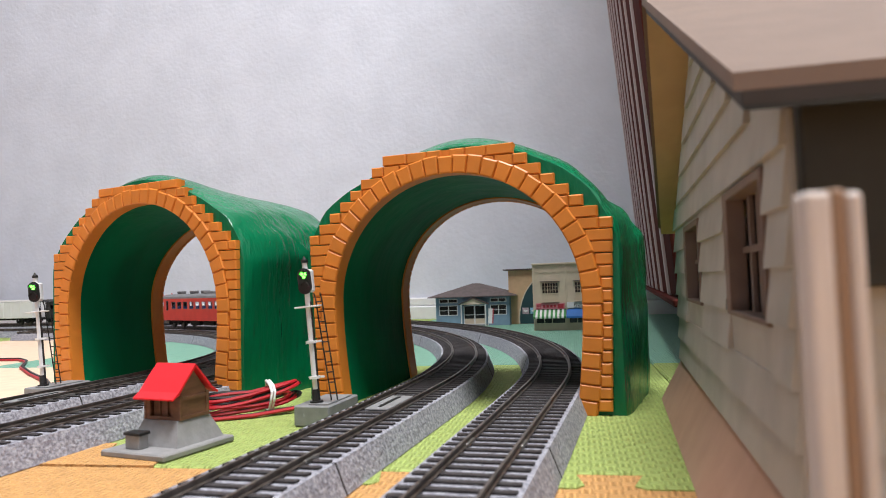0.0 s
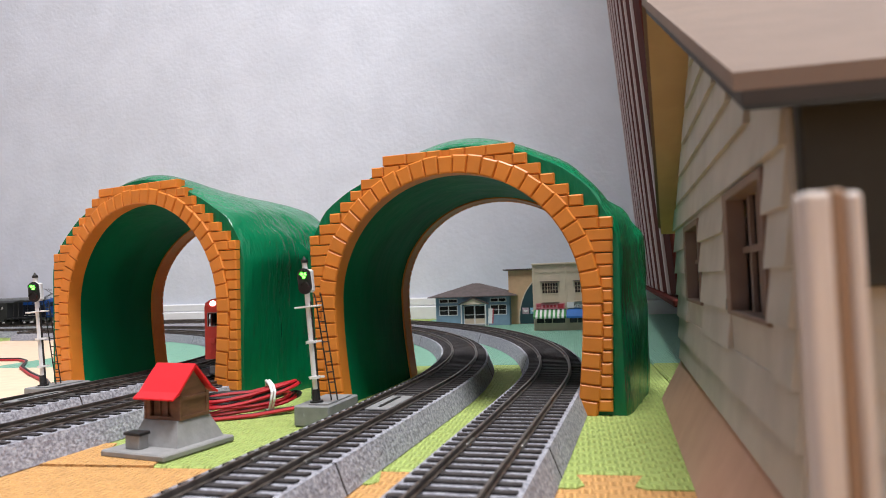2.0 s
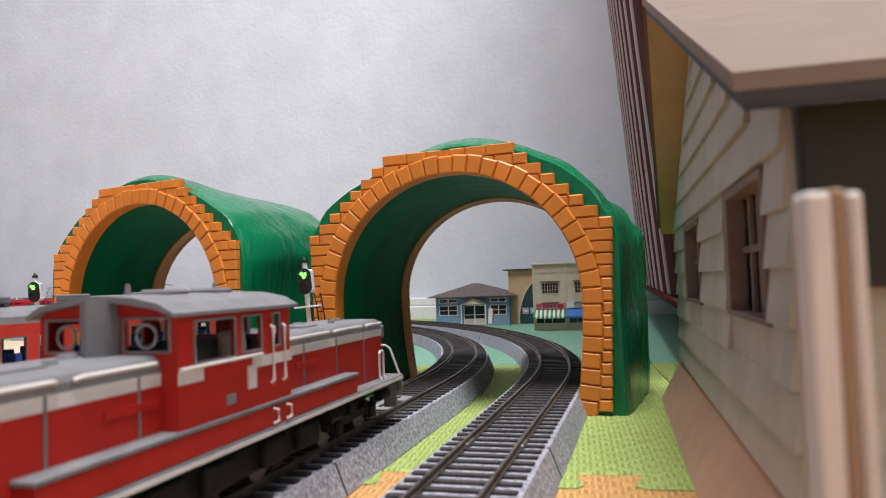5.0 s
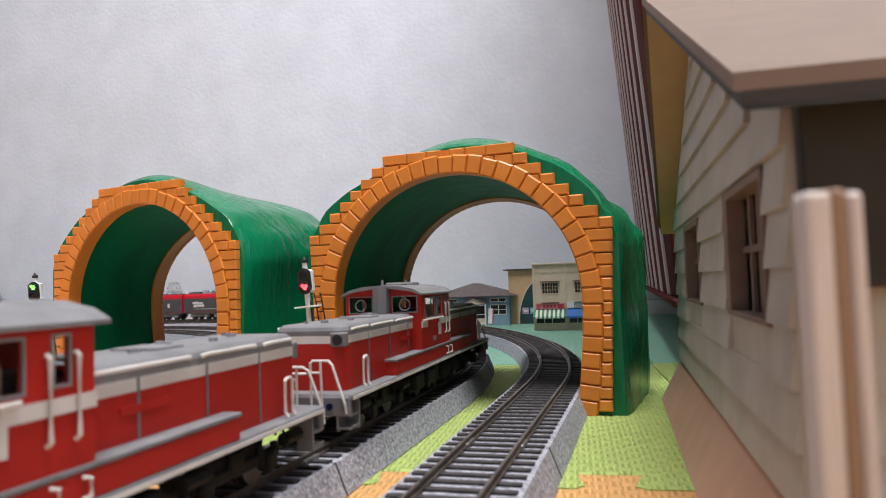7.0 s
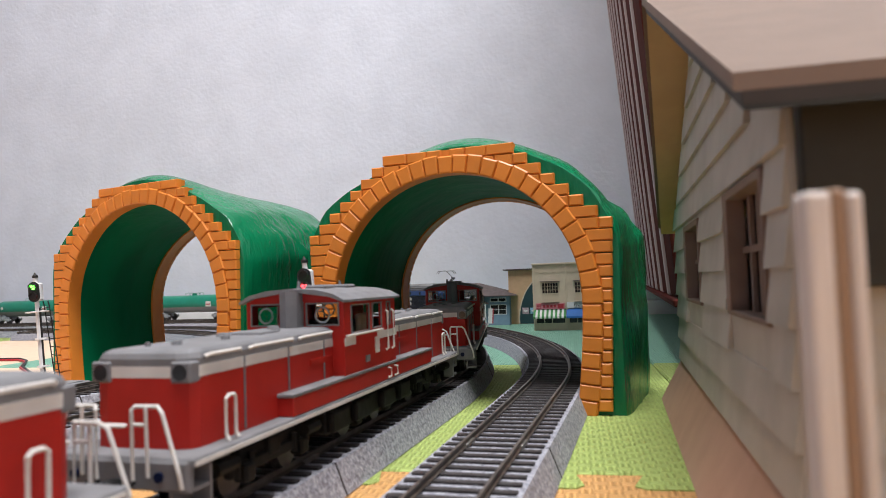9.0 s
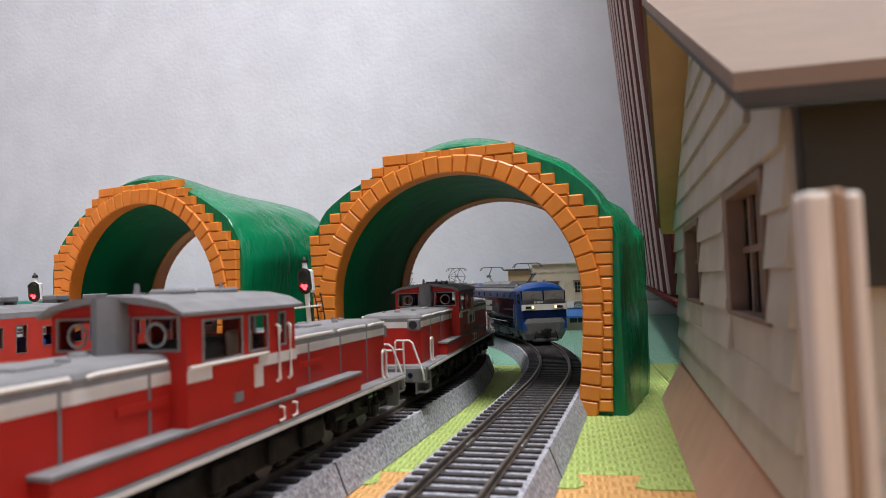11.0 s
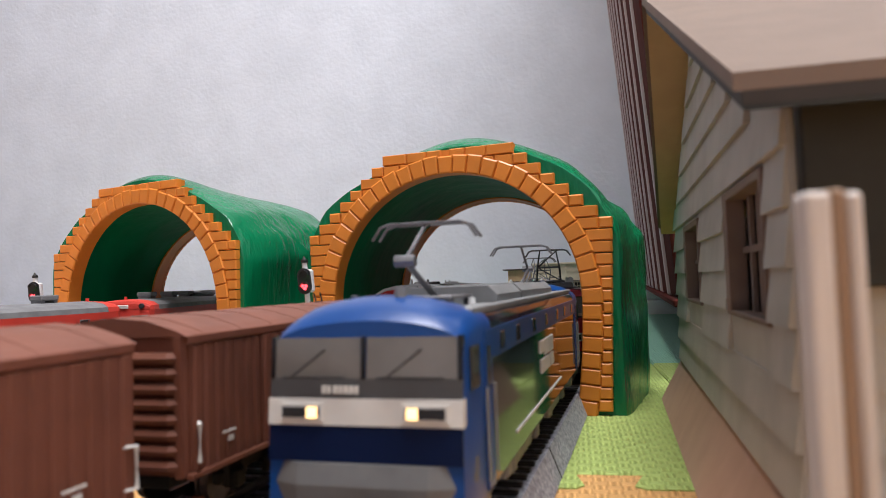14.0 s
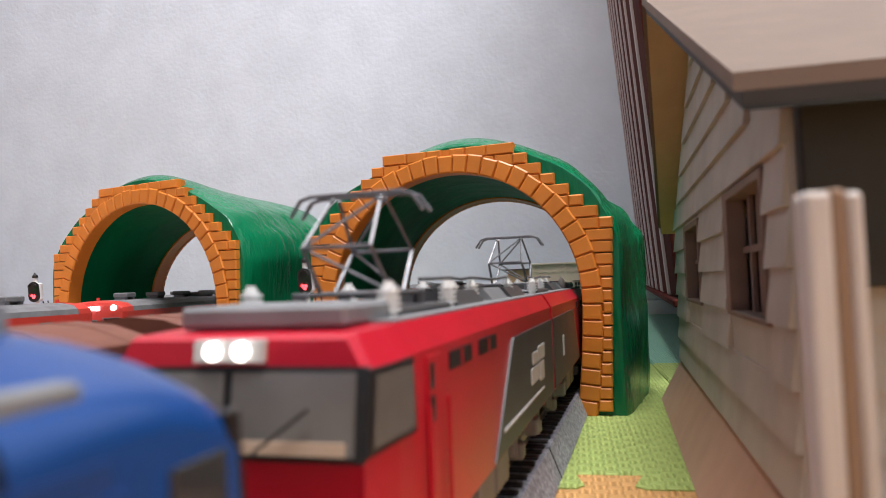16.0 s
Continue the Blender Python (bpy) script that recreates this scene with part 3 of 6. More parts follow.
CABLE_BLACK = material("black_cable", (0.012, 0.011, 0.012), 0.45, var=0.2)


def cable_coil(centre):
    t = thing("cable_coil", pose(*centre, 0, 0, 22), "coil of red and black cable held by a white tie", "cable")
    rng = random.Random(5)
    for k in range(4):
        for mat, off in ((CABLE_RED, 0.0), (CABLE_BLACK, 0.0019)):
            bm = bmesh.new()
            a, b, c, h = 0.0195 + 0.004 * rng.random(), 0.0085 + 0.006 * rng.random(), 0.0008 + 0.0024 * k, rng.uniform(-0.003, 0.005)
            pts = []
            for j in range(28):
                u = 2 * math.pi * j / 28
                pinch = 0.45 + 0.55 * abs(math.cos(u))
                pts.append((a * math.cos(u) + off + rng.uniform(-0.0003, 0.0003), b * math.sin(u) * pinch + off, 0.0012 + c + h * math.cos(u) * 0.5 + 0.0028 * (math.cos(u) > 0) * math.cos(u) + 0.0012 * math.sin(2 * u + k) * 0.5 + 0.001))
            rod(bm, pts, 0.00095, 6, closed=True)
            part("cable_loop", bm, mat, t, "", True)
    for mat, dy in ((CABLE_RED, 0.0), (CABLE_BLACK, 0.0019)):
        bm = bmesh.new()
        rod(bm, [(-0.024, -0.004 + dy, 0.0014), (-0.018, -0.012 + dy, 0.0012), (0.0, -0.013 + dy, 0.0014), (0.020, -0.010 + dy, 0.0025), (0.034, -0.008 + dy, 0.0030)], 0.00095, 6)
        part("cable_end", bm, mat, t, "", True)
    tie = bmesh.new()
    for x in (0.0085, 0.0100):
        rod(tie, [(x + 0.0006 * math.sin(3 * u), 0.0112 * math.cos(u), 0.0080 + 0.0078 * math.sin(u)) for u in [2 * math.pi * k / 14 for k in range(14)]], 0.0007, 6, closed=True)
    part("tie", tie, WHITE, t, "white twist tie", True)
    return t


cable_coil((-0.0985, 0.3500, 0.0))


def lead(points, label):
    t = thing("signal_lead", Matrix.Identity(4), label, "cable")
    for mat, dy in ((CABLE_RED, 0.0), (CABLE_BLACK, 0.0021)):
        bm = bmesh.new()
        rod(bm, [(x, y + dy, z + dy * 0.4) for x, y, z in points], 0.0011, 6)
        part("wire", bm, mat, t, "", True)
    return t


lead([(-0.553, 0.695, 0.0012), (-0.461, 0.690, 0.0013), (-0.417, 0.681, 0.0013), (-0.397, 0.659, 0.0012), (-0.370, 0.607, 0.0012), (-0.331, 0.554, 0.0012), (-0.287, 0.500, 0.0012), (-0.249, 0.440, 0.0030), (-0.240, 0.424, 0.0080)], "red and black cable lying across the beige mat")


def feeder_plate(radius, s, label):
    p, d = lane(radius, s)
    t = thing("track_plate", pose(p.x, p.y, 0.0104, 0, 0, math.degrees(math.atan2(d.y, d.x))), label, "track part")
    part("plate", boxed(-0.0160, 0.0160, -0.0052, 0.0052, 0.0, 0.0010, bevel=0.0003), GREY, t)
    part("slot", boxed(-0.0120, 0.0120, -0.0008, 0.0008, 0.0010, 0.0013), BLACK, t)
    return t


feeder_plate(INNER, -0.046, "grey plastic plate lying between the rails")
feeder_plate(LEFT_FAR, -0.045, "grey plastic plate lying between the rails")

# ---- far houses ----
HOUSE_BLUE = material("pale_blue_boards", (0.20, 0.31, 0.42), 0.7, var=0.08, scale=90)
HOUSE_ROOF = material("brown_grey_roof", (0.11, 0.088, 0.085), 0.75, var=0.15, scale=140)
CREAM = material("cream_plaster", (0.64, 0.55, 0.42), 0.75, var=0.05, scale=120)
TAN = material("tan_plaster", (0.60, 0.41, 0.24), 0.75, var=0.06, scale=100)
DARK_TEAL = material("dark_teal_paint", (0.018, 0.055, 0.065), 0.5, var=0.12, scale=60)
SHOP_GLASS = material("shop_glass", (0.03, 0.028, 0.028), 0.12, var=0.2)
AWNING_GREEN = material("awning_green", (0.06, 0.27, 0.08), 0.7)
AWNING_BLUE = material("awning_blue", (0.03, 0.16, 0.50), 0.6)
SIGN_PINK = material("sign_pink", (0.62, 0.26, 0.29), 0.6)
INK_RED = material("ink_red", (0.45, 0.03, 0.05), 0.6)
INK_BLACK = material("ink_black", (0.02, 0.02, 0.02), 0.6)
POSTER_BLUE = material("poster_blue", (0.22, 0.45, 0.62), 0.6, var=0.25, scale=300)
POSTER_WARM = material("poster_warm", (0.45, 0.36, 0.40), 0.6, var=0.3, scale=300)


def windowed(name, x0, x1, z0, z1, holes, y, mat, parent, glassmat=None, thick=0.0015):
    bm = bmesh.new()
    panel(bm, x0, x1, z0, z1, holes, lambda u, w, d: (u, y + d, w), thick)
    ob = part(name, bm, mat, parent)
    for a, b, c, d in holes:
        part("pane", boxed(a, b, y + thick * 0.6, y + thick * 0.8, c, d), glassmat or SHOP_GLASS, ob)
    return ob


def blue_house(m):
    t = thing("clinic_house", m, "pale blue single-storey house with brown hipped roof", "house")
    w, h, dep = 0.0600, 0.0455, 0.075
    holes = [(-0.0535, -0.0400, 0.0375, 0.0420), (-0.0385, -0.0250, 0.0375, 0.0420), (-0.0535, -0.0400, 0.0175, 0.0315), (-0.0385, -0.0250, 0.0175, 0.0315),
             (-0.0130, 0.0025, 0.0030, 0.0310), (0.0045, 0.0200, 0.0030, 0.0310),
             (0.0300, 0.0415, 0.0375, 0.0420), (0.0430, 0.0540, 0.0375, 0.0420), (0.0300, 0.0415, 0.0175, 0.0315), (0.0430, 0.0540, 0.0175, 0.0315)]
    front = windowed("front_wall", -w, w, 0.0, h, holes, 0.0, HOUSE_BLUE, t)
    for a, b, c, d in holes:
        fr = frame_ring(bmesh.new(), lambda u, ww, dd: (u, dd, ww), a, b, c, d, t=0.0010, out=0.0006)
        if d - c > 0.01:
            box(fr, a, b, -0.0003, 0.0004, (c + d) / 2 - 0.0004, (c + d) / 2 + 0.0004)
        part("window_frame", fr, WHITE, front)
    for z in [0.0035 * k for k in range(1, 13)]:
        for a, b in ((-w, -0.0550), (-0.0235, -0.0150), (0.0220, 0.0285), (0.0555, w)):
            part("clapboard", boxed(a, b, -0.0005, 0.0, z - 0.0030, z), HOUSE_BLUE, front)
    for sx in (-1, 1):
        part("side_wall", boxed(min(sx * w, sx * (w - 0.0015)), max(sx * w, sx * (w - 0.0015)), 0.0015, dep, 0.0, h), HOUSE_BLUE, t)
    part("back_wall", boxed(-w + 0.0015, w - 0.0015, dep - 0.0015, dep, 0.0, h), HOUSE_BLUE, t)
    for a, b in ((-0.0130, 0.0025), (0.0045, 0.0200)):
        part("door_panel", boxed(a, b, 0.0002, 0.0012, 0.0030, 0.0110), CREAM, t)
    part("step", boxed(-0.018, 0.025, -0.010, -0.0005, 0.0, 0.0022, bevel=0.0004), GREY, t)
    ov = 0.0110
    base = [(-w - ov, -ov), (w + ov, -ov), (w + ov, dep + ov), (-w - ov, dep + ov)]
    bm = bmesh.new()
    lo = [bm.verts.new((x, y, h)) for x, y in base]
    mi = [bm.verts.new((x, y, h + 0.0012)) for x, y in base]
    r0, r1 = bm.verts.new((-0.0060, dep / 2, h + 0.0215)), bm.verts.new((0.0060, dep / 2, h + 0.0215))
    bm.faces.new(lo[::-1])
    for k in range(4):
        bm.faces.new((lo[k], lo[(k + 1) % 4], mi[(k + 1) % 4], mi[k]))
    bm.faces.new((mi[0], mi[1], r1, r0))
    bm.faces.new((mi[1], mi[2], r1))
    bm.faces.new((mi[2], mi[3], r0, r1))
    bm.faces.new((mi[3], mi[0], r0))
    part("roof", bm, HOUSE_ROOF, t, "brown-grey hipped roof")
    po = prism(bmesh.new(), [(-0.0200, 0.0335), (0.0035, 0.0435), (0.0270, 0.0335), (0.0270, 0.0350), (0.0035, 0.0452), (-0.0200, 0.0350)], "y", -0.0120, 0.0)
    part("porch_roof", po, HOUSE_ROOF, t)
    part("porch_gable", prism(bmesh.new(), [(-0.0170, 0.0338), (0.0240, 0.0338), (0.0035, 0.0428)], "y", -0.0100, -0.0088), CREAM, t)
    for xx in (-0.0160, 0.0230):
        part("porch_post", boxed(xx - 0.0008, xx + 0.0008, -0.0108, -0.0092, 0.0, 0.0340), WHITE, t)
    return t


BLUE_HOUSE = blue_house(pose(0.0385, 0.985, 0, 0, 0, -14) @ Matrix.Scale(0.885, 4))
flag = thing("shop_banner", pose(0.0570, 0.938, 0, 0, 4, -10) @ Matrix.Scale(0.87, 4), "red and white upright shop banner on a pole", "banner")
part("cloth", boxed(0.0, 0.0075, 0.0, 0.0005, 0.0060, 0.0290), WHITE, flag)
part("red_stripe", boxed(0.0060, 0.0078, -0.0003, 0.0008, 0.0060, 0.0290), INK_RED, flag)
part("pole", cyl(bmesh.new(), (0, 0, 0), (0, 0, 0.030), 0.0004, sides=6), WHITE, flag)


def shop_row(m):
    """Two cream shop houses joined, awnings below, upper windows with balconies."""
    t = thing("shop_building", m, "cream two-storey shop building with green and blue awnings", "building")
    bay, h, dep = 0.0440, 0.0890, 0.060
    for k in range(2):
        x = k * bay
        holes = [(x + 0.0125, x + 0.0335, 0.0500, 0.0640), (x + 0.0035, x + 0.0135, 0.0100, 0.0260), (x + 0.0145, x + 0.0240, 0.0100, 0.0260), (x + 0.0250, x + 0.0415, 0.0100, 0.0260)]
        f = windowed("front_wall", x + 0.0002, x + bay - 0.0002, 0.0, h, holes, 0.0, CREAM, t)
        for a, b, c, d in holes[:1]:
            fr = frame_ring(bmesh.new(), lambda u, w, dd: (u, dd, w), a, b, c, d, t=0.0006, out=0.0006)
            for j in range(1, 6):
                u = a + (b - a) * j / 6
                box(fr, u - 0.0003, u + 0.0003, -0.0003, 0.0006, c, d)
            for j in (1, 2):
                w = c + (d - c) * j / 3
                box(fr, a, b, -0.0003, 0.0006, w - 0.0003, w + 0.0003)
            part("window_frame", fr, CREAM, f)
        part("window_hood", boxed(x + 0.0100, x + 0.0360, -0.0040, 0.0, 0.0655, 0.0665), HOUSE_ROOF, f)
        bl = bmesh.new()
        box(bl, x + 0.0100, x + 0.0350, -0.0050, -0.0044, 0.0496, 0.0504)
        box(bl, x + 0.0100, x + 0.0350, -0.0050, 0.0, 0.0382, 0.0390)
        for j in range(9):
            u = x + 0.0103 + 0.0244 * j / 8
            box(bl, u - 0.0003, u + 0.0003, -0.0050, -0.0044, 0.0390, 0.0496)
        part("balcony", bl, CREAM, f, "cream railed balcony")
        for j in range(7):
            u = x + 0.0030 + j * 0.0058
            part("dentil", boxed(u, u + 0.0045, -0.0012, 0.0, 0.0780 if j % 2 else 0.0795, 0.0792 if j % 2 else 0.0807), CREAM, f)
        part("pilaster", boxed(x + 0.0001, x + 0.0022, -0.0014, -0.0001, 0.0, h), CREAM, f)
    part("cornice", boxed(-0.0012, 2 * bay + 0.0012, -0.0030, 0.004, h, h + 0.0022, bevel=0.0004), CREAM, t)
    for x in (0.0, 2 * bay):
        part("side_wall", boxed(x - 0.0008, x + 0.0008, 0.0016, dep, 0.0, h), CREAM, t)
    part("back_wall", boxed(0.0, 2 * bay, dep, dep + 0.0015, 0.0, h), CREAM, t)
    part("roof", boxed(0.0008, 2 * bay - 0.0008, 0.0042, dep, h - 0.003, h - 0.002), HOUSE_ROOF, t)
    # signs
    s = part("shop_sign", boxed(0.0030, 0.0425, -0.0022, -0.0002, 0.0288, 0.0370, bevel=0.0002), SIGN_PINK, t, "pink shop sign")
    for a, b, c, d in ((0.0045, 0.0100, 0.0345, 0.0355), (0.0045, 0.0100, 0.0325, 0.0335), (0.0045, 0.0100, 0.0302, 0.0312), (0.0130, 0.0160, 0.0310, 0.0345), (0.0175, 0.0210, 0.0310, 0.0345), (0.0225, 0.0258, 0.0310, 0.0345), (0.0272, 0.0300, 0.0310, 0.0345), (0.0325, 0.0405, 0.0300, 0.0355)):
        part("sign_bar", boxed(a, b, -0.0026, -0.0021, c, d), INK_RED, s)
    s = part("shop_sign", boxed(0.0450, 0.0870, -0.0022, -0.0002, 0.0300, 0.0378, bevel=0.0002), WHITE, t, "white shop sign")
    text = bpy.data.curves.new("sign_text", "FONT")
    text.body, text.size, text.extrude = "\u5c0f\u5ddd\u8c46\u8150\u5e97", 0.0072, 0.0001
    text.materials.append(INK_BLACK)
    ob = new("sign_text", text)
    ob.parent = s
    ob.matrix_local = pose(0.0535, -0.0025, 0.0311, 90)
    # awnings
    def awning(x0, x1, mats, n):
        a = None
        for j in range(n):
            u0, u1 = x0 + (x1 - x0) * j / n, x0 + (x1 - x0) * (j + 1) / n
            b = prism(bmesh.new(), [(0.0, 0.0290), (-0.0115, 0.0195), (-0.0115, 0.0168), (-0.0109, 0.0168), (-0.0109, 0.0190), (0.0, 0.0280)], "x", u0, u1)
            if a is None:
                a = part("awning", b, mats[0], t, "striped awning" if n > 1 else "blue awning")
            else:
                part("stripe", b, mats[j % 2], a)
    awning(0.0, 0.0435, (AWNING_GREEN, WHITE), 15)
    awning(0.0442, 0.0878, (AWNING_BLUE, AWNING_BLUE), 1)
    return t


SHOP = shop_row(pose(0.1075, 0.8454, 0, 0, 0, -14) @ Matrix.Scale(0.89, 4))


def tan_building(m):
    t = thing("arcade_building", m, "tan building with a dark teal arched end wall", "building")
    part("wall", boxed(0.0, 0.115, 0.0, 0.060, 0.0, 0.0885, bevel=0.0003), TAN, t)
    part("roof", boxed(-0.0080, 0.120, -0.006, 0.066, 0.0885, 0.0905, bevel=0.0003), HOUSE_ROOF, t, "thin brown flat roof")
    arc = [(0.0170, 0.0004)] + [(0.075 - 0.058 * math.cos(a), 0.006 + 0.077 * math.sin(a)) for a in [math.pi / 2 * k / 14 for k in range(15)]] + [(0.113, 0.083), (0.113, 0.0004)]
    part("arch_panel", prism(bmesh.new(), arc, "y", -0.0012, 0.0), DARK_TEAL, t, "dark teal arched panel")
    rim = [(x - 0.0016, z + 0.0010) for x, z in arc[:16]] + [(x, z) for x, z in arc[:16]][::-1]
    part("arch_trim", prism(bmesh.new(), rim, "y", -0.0016, -0.0001), CREAM, t)
    for x, mat in ((0.0215, POSTER_WARM), (0.0345, POSTER_BLUE)):
        p = part("poster", boxed(x, x + 0.0105, -0.0018, -0.0012, 0.0165, 0.0265), mat, t, "small coloured poster")
        part("poster_bar", boxed(x + 0.002, x + 0.0085, -0.0021, -0.0017, 0.0200, 0.0230), WHITE, p)
    return t


tan_building(pose(0.0906, 0.985, 0, 0, 0, -9) @ Matrix.Scale(0.857, 4))

# ---- wooden station house and slatted rack, both parallel to the tracks ----
SIDING = material("grey_card_boards", (0.440, 0.422, 0.370), 0.75, var=0.08, scale=60, bump=0.2, bscale=500, stretch=(1, 1, 1))
ROOF_CARD = material("brown_card_roof", (0.190, 0.135, 0.104), 0.8, var=0.05, scale=80, bump=0.2, bscale=700)
TAN_CARD = material("tan_card", (0.50, 0.34, 0.17), 0.75, var=0.05, scale=80)
SKIRT_CARD = material("pink_brown_card", (0.46, 0.285, 0.20), 0.75, var=0.06, scale=70, bump=0.2, bscale=600)
# dark brown board edge and under-eave black, both with shade put into the colour
FASCIA_SHADED = material("shaded_fascia", (0.032, 0.025, 0.020), 0.7, var=0.1, scale=80)
EAVE_SHADE = material("eave_shade", (0.022, 0.023, 0.018), 0.7, var=0.2, scale=60)
FRAME_BROWN = material("brown_frame", (0.19, 0.13, 0.10), 0.65, var=0.1, scale=80)
PALE_PLY = material("pale_plywood", (0.58, 0.52, 0.475), 0.7, var=0.10, scale=90, stretch=(4, 4, 0.4))
PLY_DARK = material("plywood_core", (0.30, 0.19, 0.12), 0.7, var=0.12, scale=90, stretch=(4, 4, 0.4))
# pale colour of the highlights along the lacquered slats
RACK_GLINT = material("edge_glint", (0.42, 0.33, 0.33), 0.4, var=0.1, scale=30)
RACK_FOOT = material("dark_foot_board", (0.045, 0.05, 0.045), 0.6, var=0.15, scale=60)
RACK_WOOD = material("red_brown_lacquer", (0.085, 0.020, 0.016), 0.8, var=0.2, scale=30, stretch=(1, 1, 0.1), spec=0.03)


def station_house(m):
    """x: away from the track, y: along it, origin at the far lower corner of the battered base."""
    t = thing("station_house", m, "wooden station house with grey clapboards and brown card roof", "house")
    XW, Y0, Y1, ZB, ZE = 0.0107, -0.2385, 0.0, 0.0207, 0.0895
    XR, PITCH = 0.150, 0.0105
    part("battered_base", prism(bmesh.new(), [(0.0, 0.0003), (XR, 0.0003), (XR, ZB), (XW, ZB)], "y", -0.262, 0.0), SKIRT_CARD, t, "sloping pinkish-brown base board")
    yr, zr = -0.112, 0.1500
    holes = [(-0.1055, -0.0520, 0.0508, 0.0820), (-0.2185, -0.1670, 0.0512, 0.0830)]
    bm = bmesh.new()
    panel(bm, Y0, Y1, ZB, ZE, holes, lambda u, w, d: (XW + d, u, w), 0.002)
    wall = part("gable_wall", bm, SIDING, t)
    part("gable", prism(bmesh.new(), [(Y0, ZE), (Y1, ZE), (yr, zr)], "x", XW, XW + 0.002), SIDING, t)
    # overlapping boards on the gable wall
    z = ZB
    while z < zr - 0.004:
        top = min(z + PITCH, zr - 0.001)
        spans = [(Y0 + 0.001, Y1 - 0.001)]
        if z + 0.0003 > ZE - 0.002:
            f0 = max(0.0, (top - ZE) / (zr - ZE))
            spans = [(Y0 + (yr - Y0) * f0 + 0.001, Y1 + (yr - Y1) * f0 - 0.001)]
        if top > 0.0512 and z < 0.0825:
            spans = [(Y0 + 0.001, -0.2192), (-0.1663, -0.1062), (-0.0513, Y1 - 0.001)]
        for a, b in spans:
            if b - a > 0.001:
                part("clapboard", loft(bmesh.new(), [[(XW - 0.0016, y, z), (XW - 0.0003, y, top), (XW + 0.0004, y, top), (XW + 0.0004, y, z)] for y in (a, b)]), SIDING, wall)
        z += PITCH
    # windows set deep behind brown frames, inner sashes with bars
    for a, b, c, d in holes:
        w = bmesh.new()
        for u0, u1, w0, w1 in ((a, a + 0.0022, c, d), (b - 0.0065, b, c, d), (a + 0.0022, b - 0.0065, c, c + 0.0012), (a + 0.0022, b - 0.0065, d - 0.0022, d)):
            box(w, XW - 0.0012, XW + 0.0034, u0, u1, w0, w1, bevel=0.0002)
        fr = part("window_frame", w, FRAME_BROWN, wall, "brown window frame")
        g = bmesh.new()
        u0, u1 = a + 0.0022, b - 0.0065
        for j in (1, 2, 3):
            u = u0 + (u1 - u0) * j / 4
            box(g, XW + 0.0024, XW + 0.0034, u - 0.0010, u + 0.0010, c + 0.0012, d - 0.0022)
        v = c + (d - c) * 0.52
        box(g, XW + 0.0024, XW + 0.0034, u0, u1, v - 0.0008, v + 0.0008)
        part("glazing_bar", g, FRAME_BROWN, fr)
        part("pane", boxed(XW + 0.0036, XW + 0.0040, u0, u1, c + 0.0012, d - 0.0022), SHOP_GLASS, fr)
    YF = -0.2365  # front wall under the porch roof
    nb = bmesh.new()
    panel(nb, XW + 0.0021, XR, ZB, ZE, [], lambda u, w, d: (u, YF + d, w), 0.002)
    nw = part("front_wall", nb, SIDING, t)
    for k in range(6):
        z = ZB + PITCH * k
        part("clapboard", loft(bmesh.new(), [[(x, YF - 0.0016, z), (x, YF - 0.0003, z + PITCH), (x, YF + 0.0004, z + PITCH), (x, YF + 0.0004, z)] for x in (XW + 0.0008, XR)]), SIDING, nw)
    # added dark strip in place of the shade that a deeper overhang casts
    part("porch_beam", boxed(XW + 0.0008, XR, YF - 0.0060, YF - 0.0018, 0.0590, 0.0905, bevel=0.0005), EAVE_SHADE, t, "dark strip standing in for the shade below the eave")
    part("back_wall", boxed(XW + 0.002, XR, Y1 - 0.002, Y1, ZB, ZE), SIDING, t)
    part("end_wall", prism(bmesh.new(), [(Y0 + 0.002, ZB), (Y1 - 0.002, ZB), (Y1 - 0.002, ZE), (yr, zr), (Y0 + 0.002, ZE)], "x", XR - 0.002, XR), SIDING, t)
    # roof: two card slabs, laid slightly askew, over a lower board; shade darkens it at the near eave
    verge = {-0.2510: 0.0003, yr: -0.0058, 0.0160: 0.0033}  # the card bows outwards at the ridge
    ridge = 0.1555

    def slab(ye, ze, lo, hi, back, inset):
        v0, v1 = verge[ye] + inset, verge[yr] + inset
        ring = lambda x0, x1: [(x0, ye, ze + lo), (x1, yr, ridge + lo), (x1, yr, ridge + hi), (x0, ye, ze + hi)]
        return loft(bmesh.new(), [ring(v0, v1), ring(back, back)])
    for ye, ze in ((-0.2510, 0.0872), (0.0160, 0.0835)):
        top = part("roof_slab", slab(ye, ze, 0.0032, 0.0062, XR + 0.01, 0.0), ROOF_CARD, t, "plain brown card roof")
        part("under_slab", slab(ye, ze, 0.0008, 0.0031, XR + 0.009, 0.0012), FASCIA_SHADED if ye < 0 else ROOF_CARD, top, "lower roof board, the near one darkened for eave shade")
        # near underside is coloured as shade, the far one keeps the tan card
        part("soffit", slab(ye, ze, 0.0, 0.0007, XR, 0.0014), EAVE_SHADE if ye < 0 else TAN_CARD, top, "card underside with the eave shade in its colour" if ye < 0 else "tan card underside")
    return t


HOUSE_FRAME = pose(0.1067, 0.3512, 0, 0, 0, -14)
station_house(HOUSE_FRAME)
post = thing("wooden_post", HOUSE_FRAME @ pose(0.0, -0.3000, 0, 0, 0, 12), "pale plywood post with a brown core strip", "post")
part("face_ply", boxed(-0.0025, -0.0001, 0.0, 0.0030, 0.0003, 0.0690, bevel=0.0006, segments=2), PALE_PLY, post)
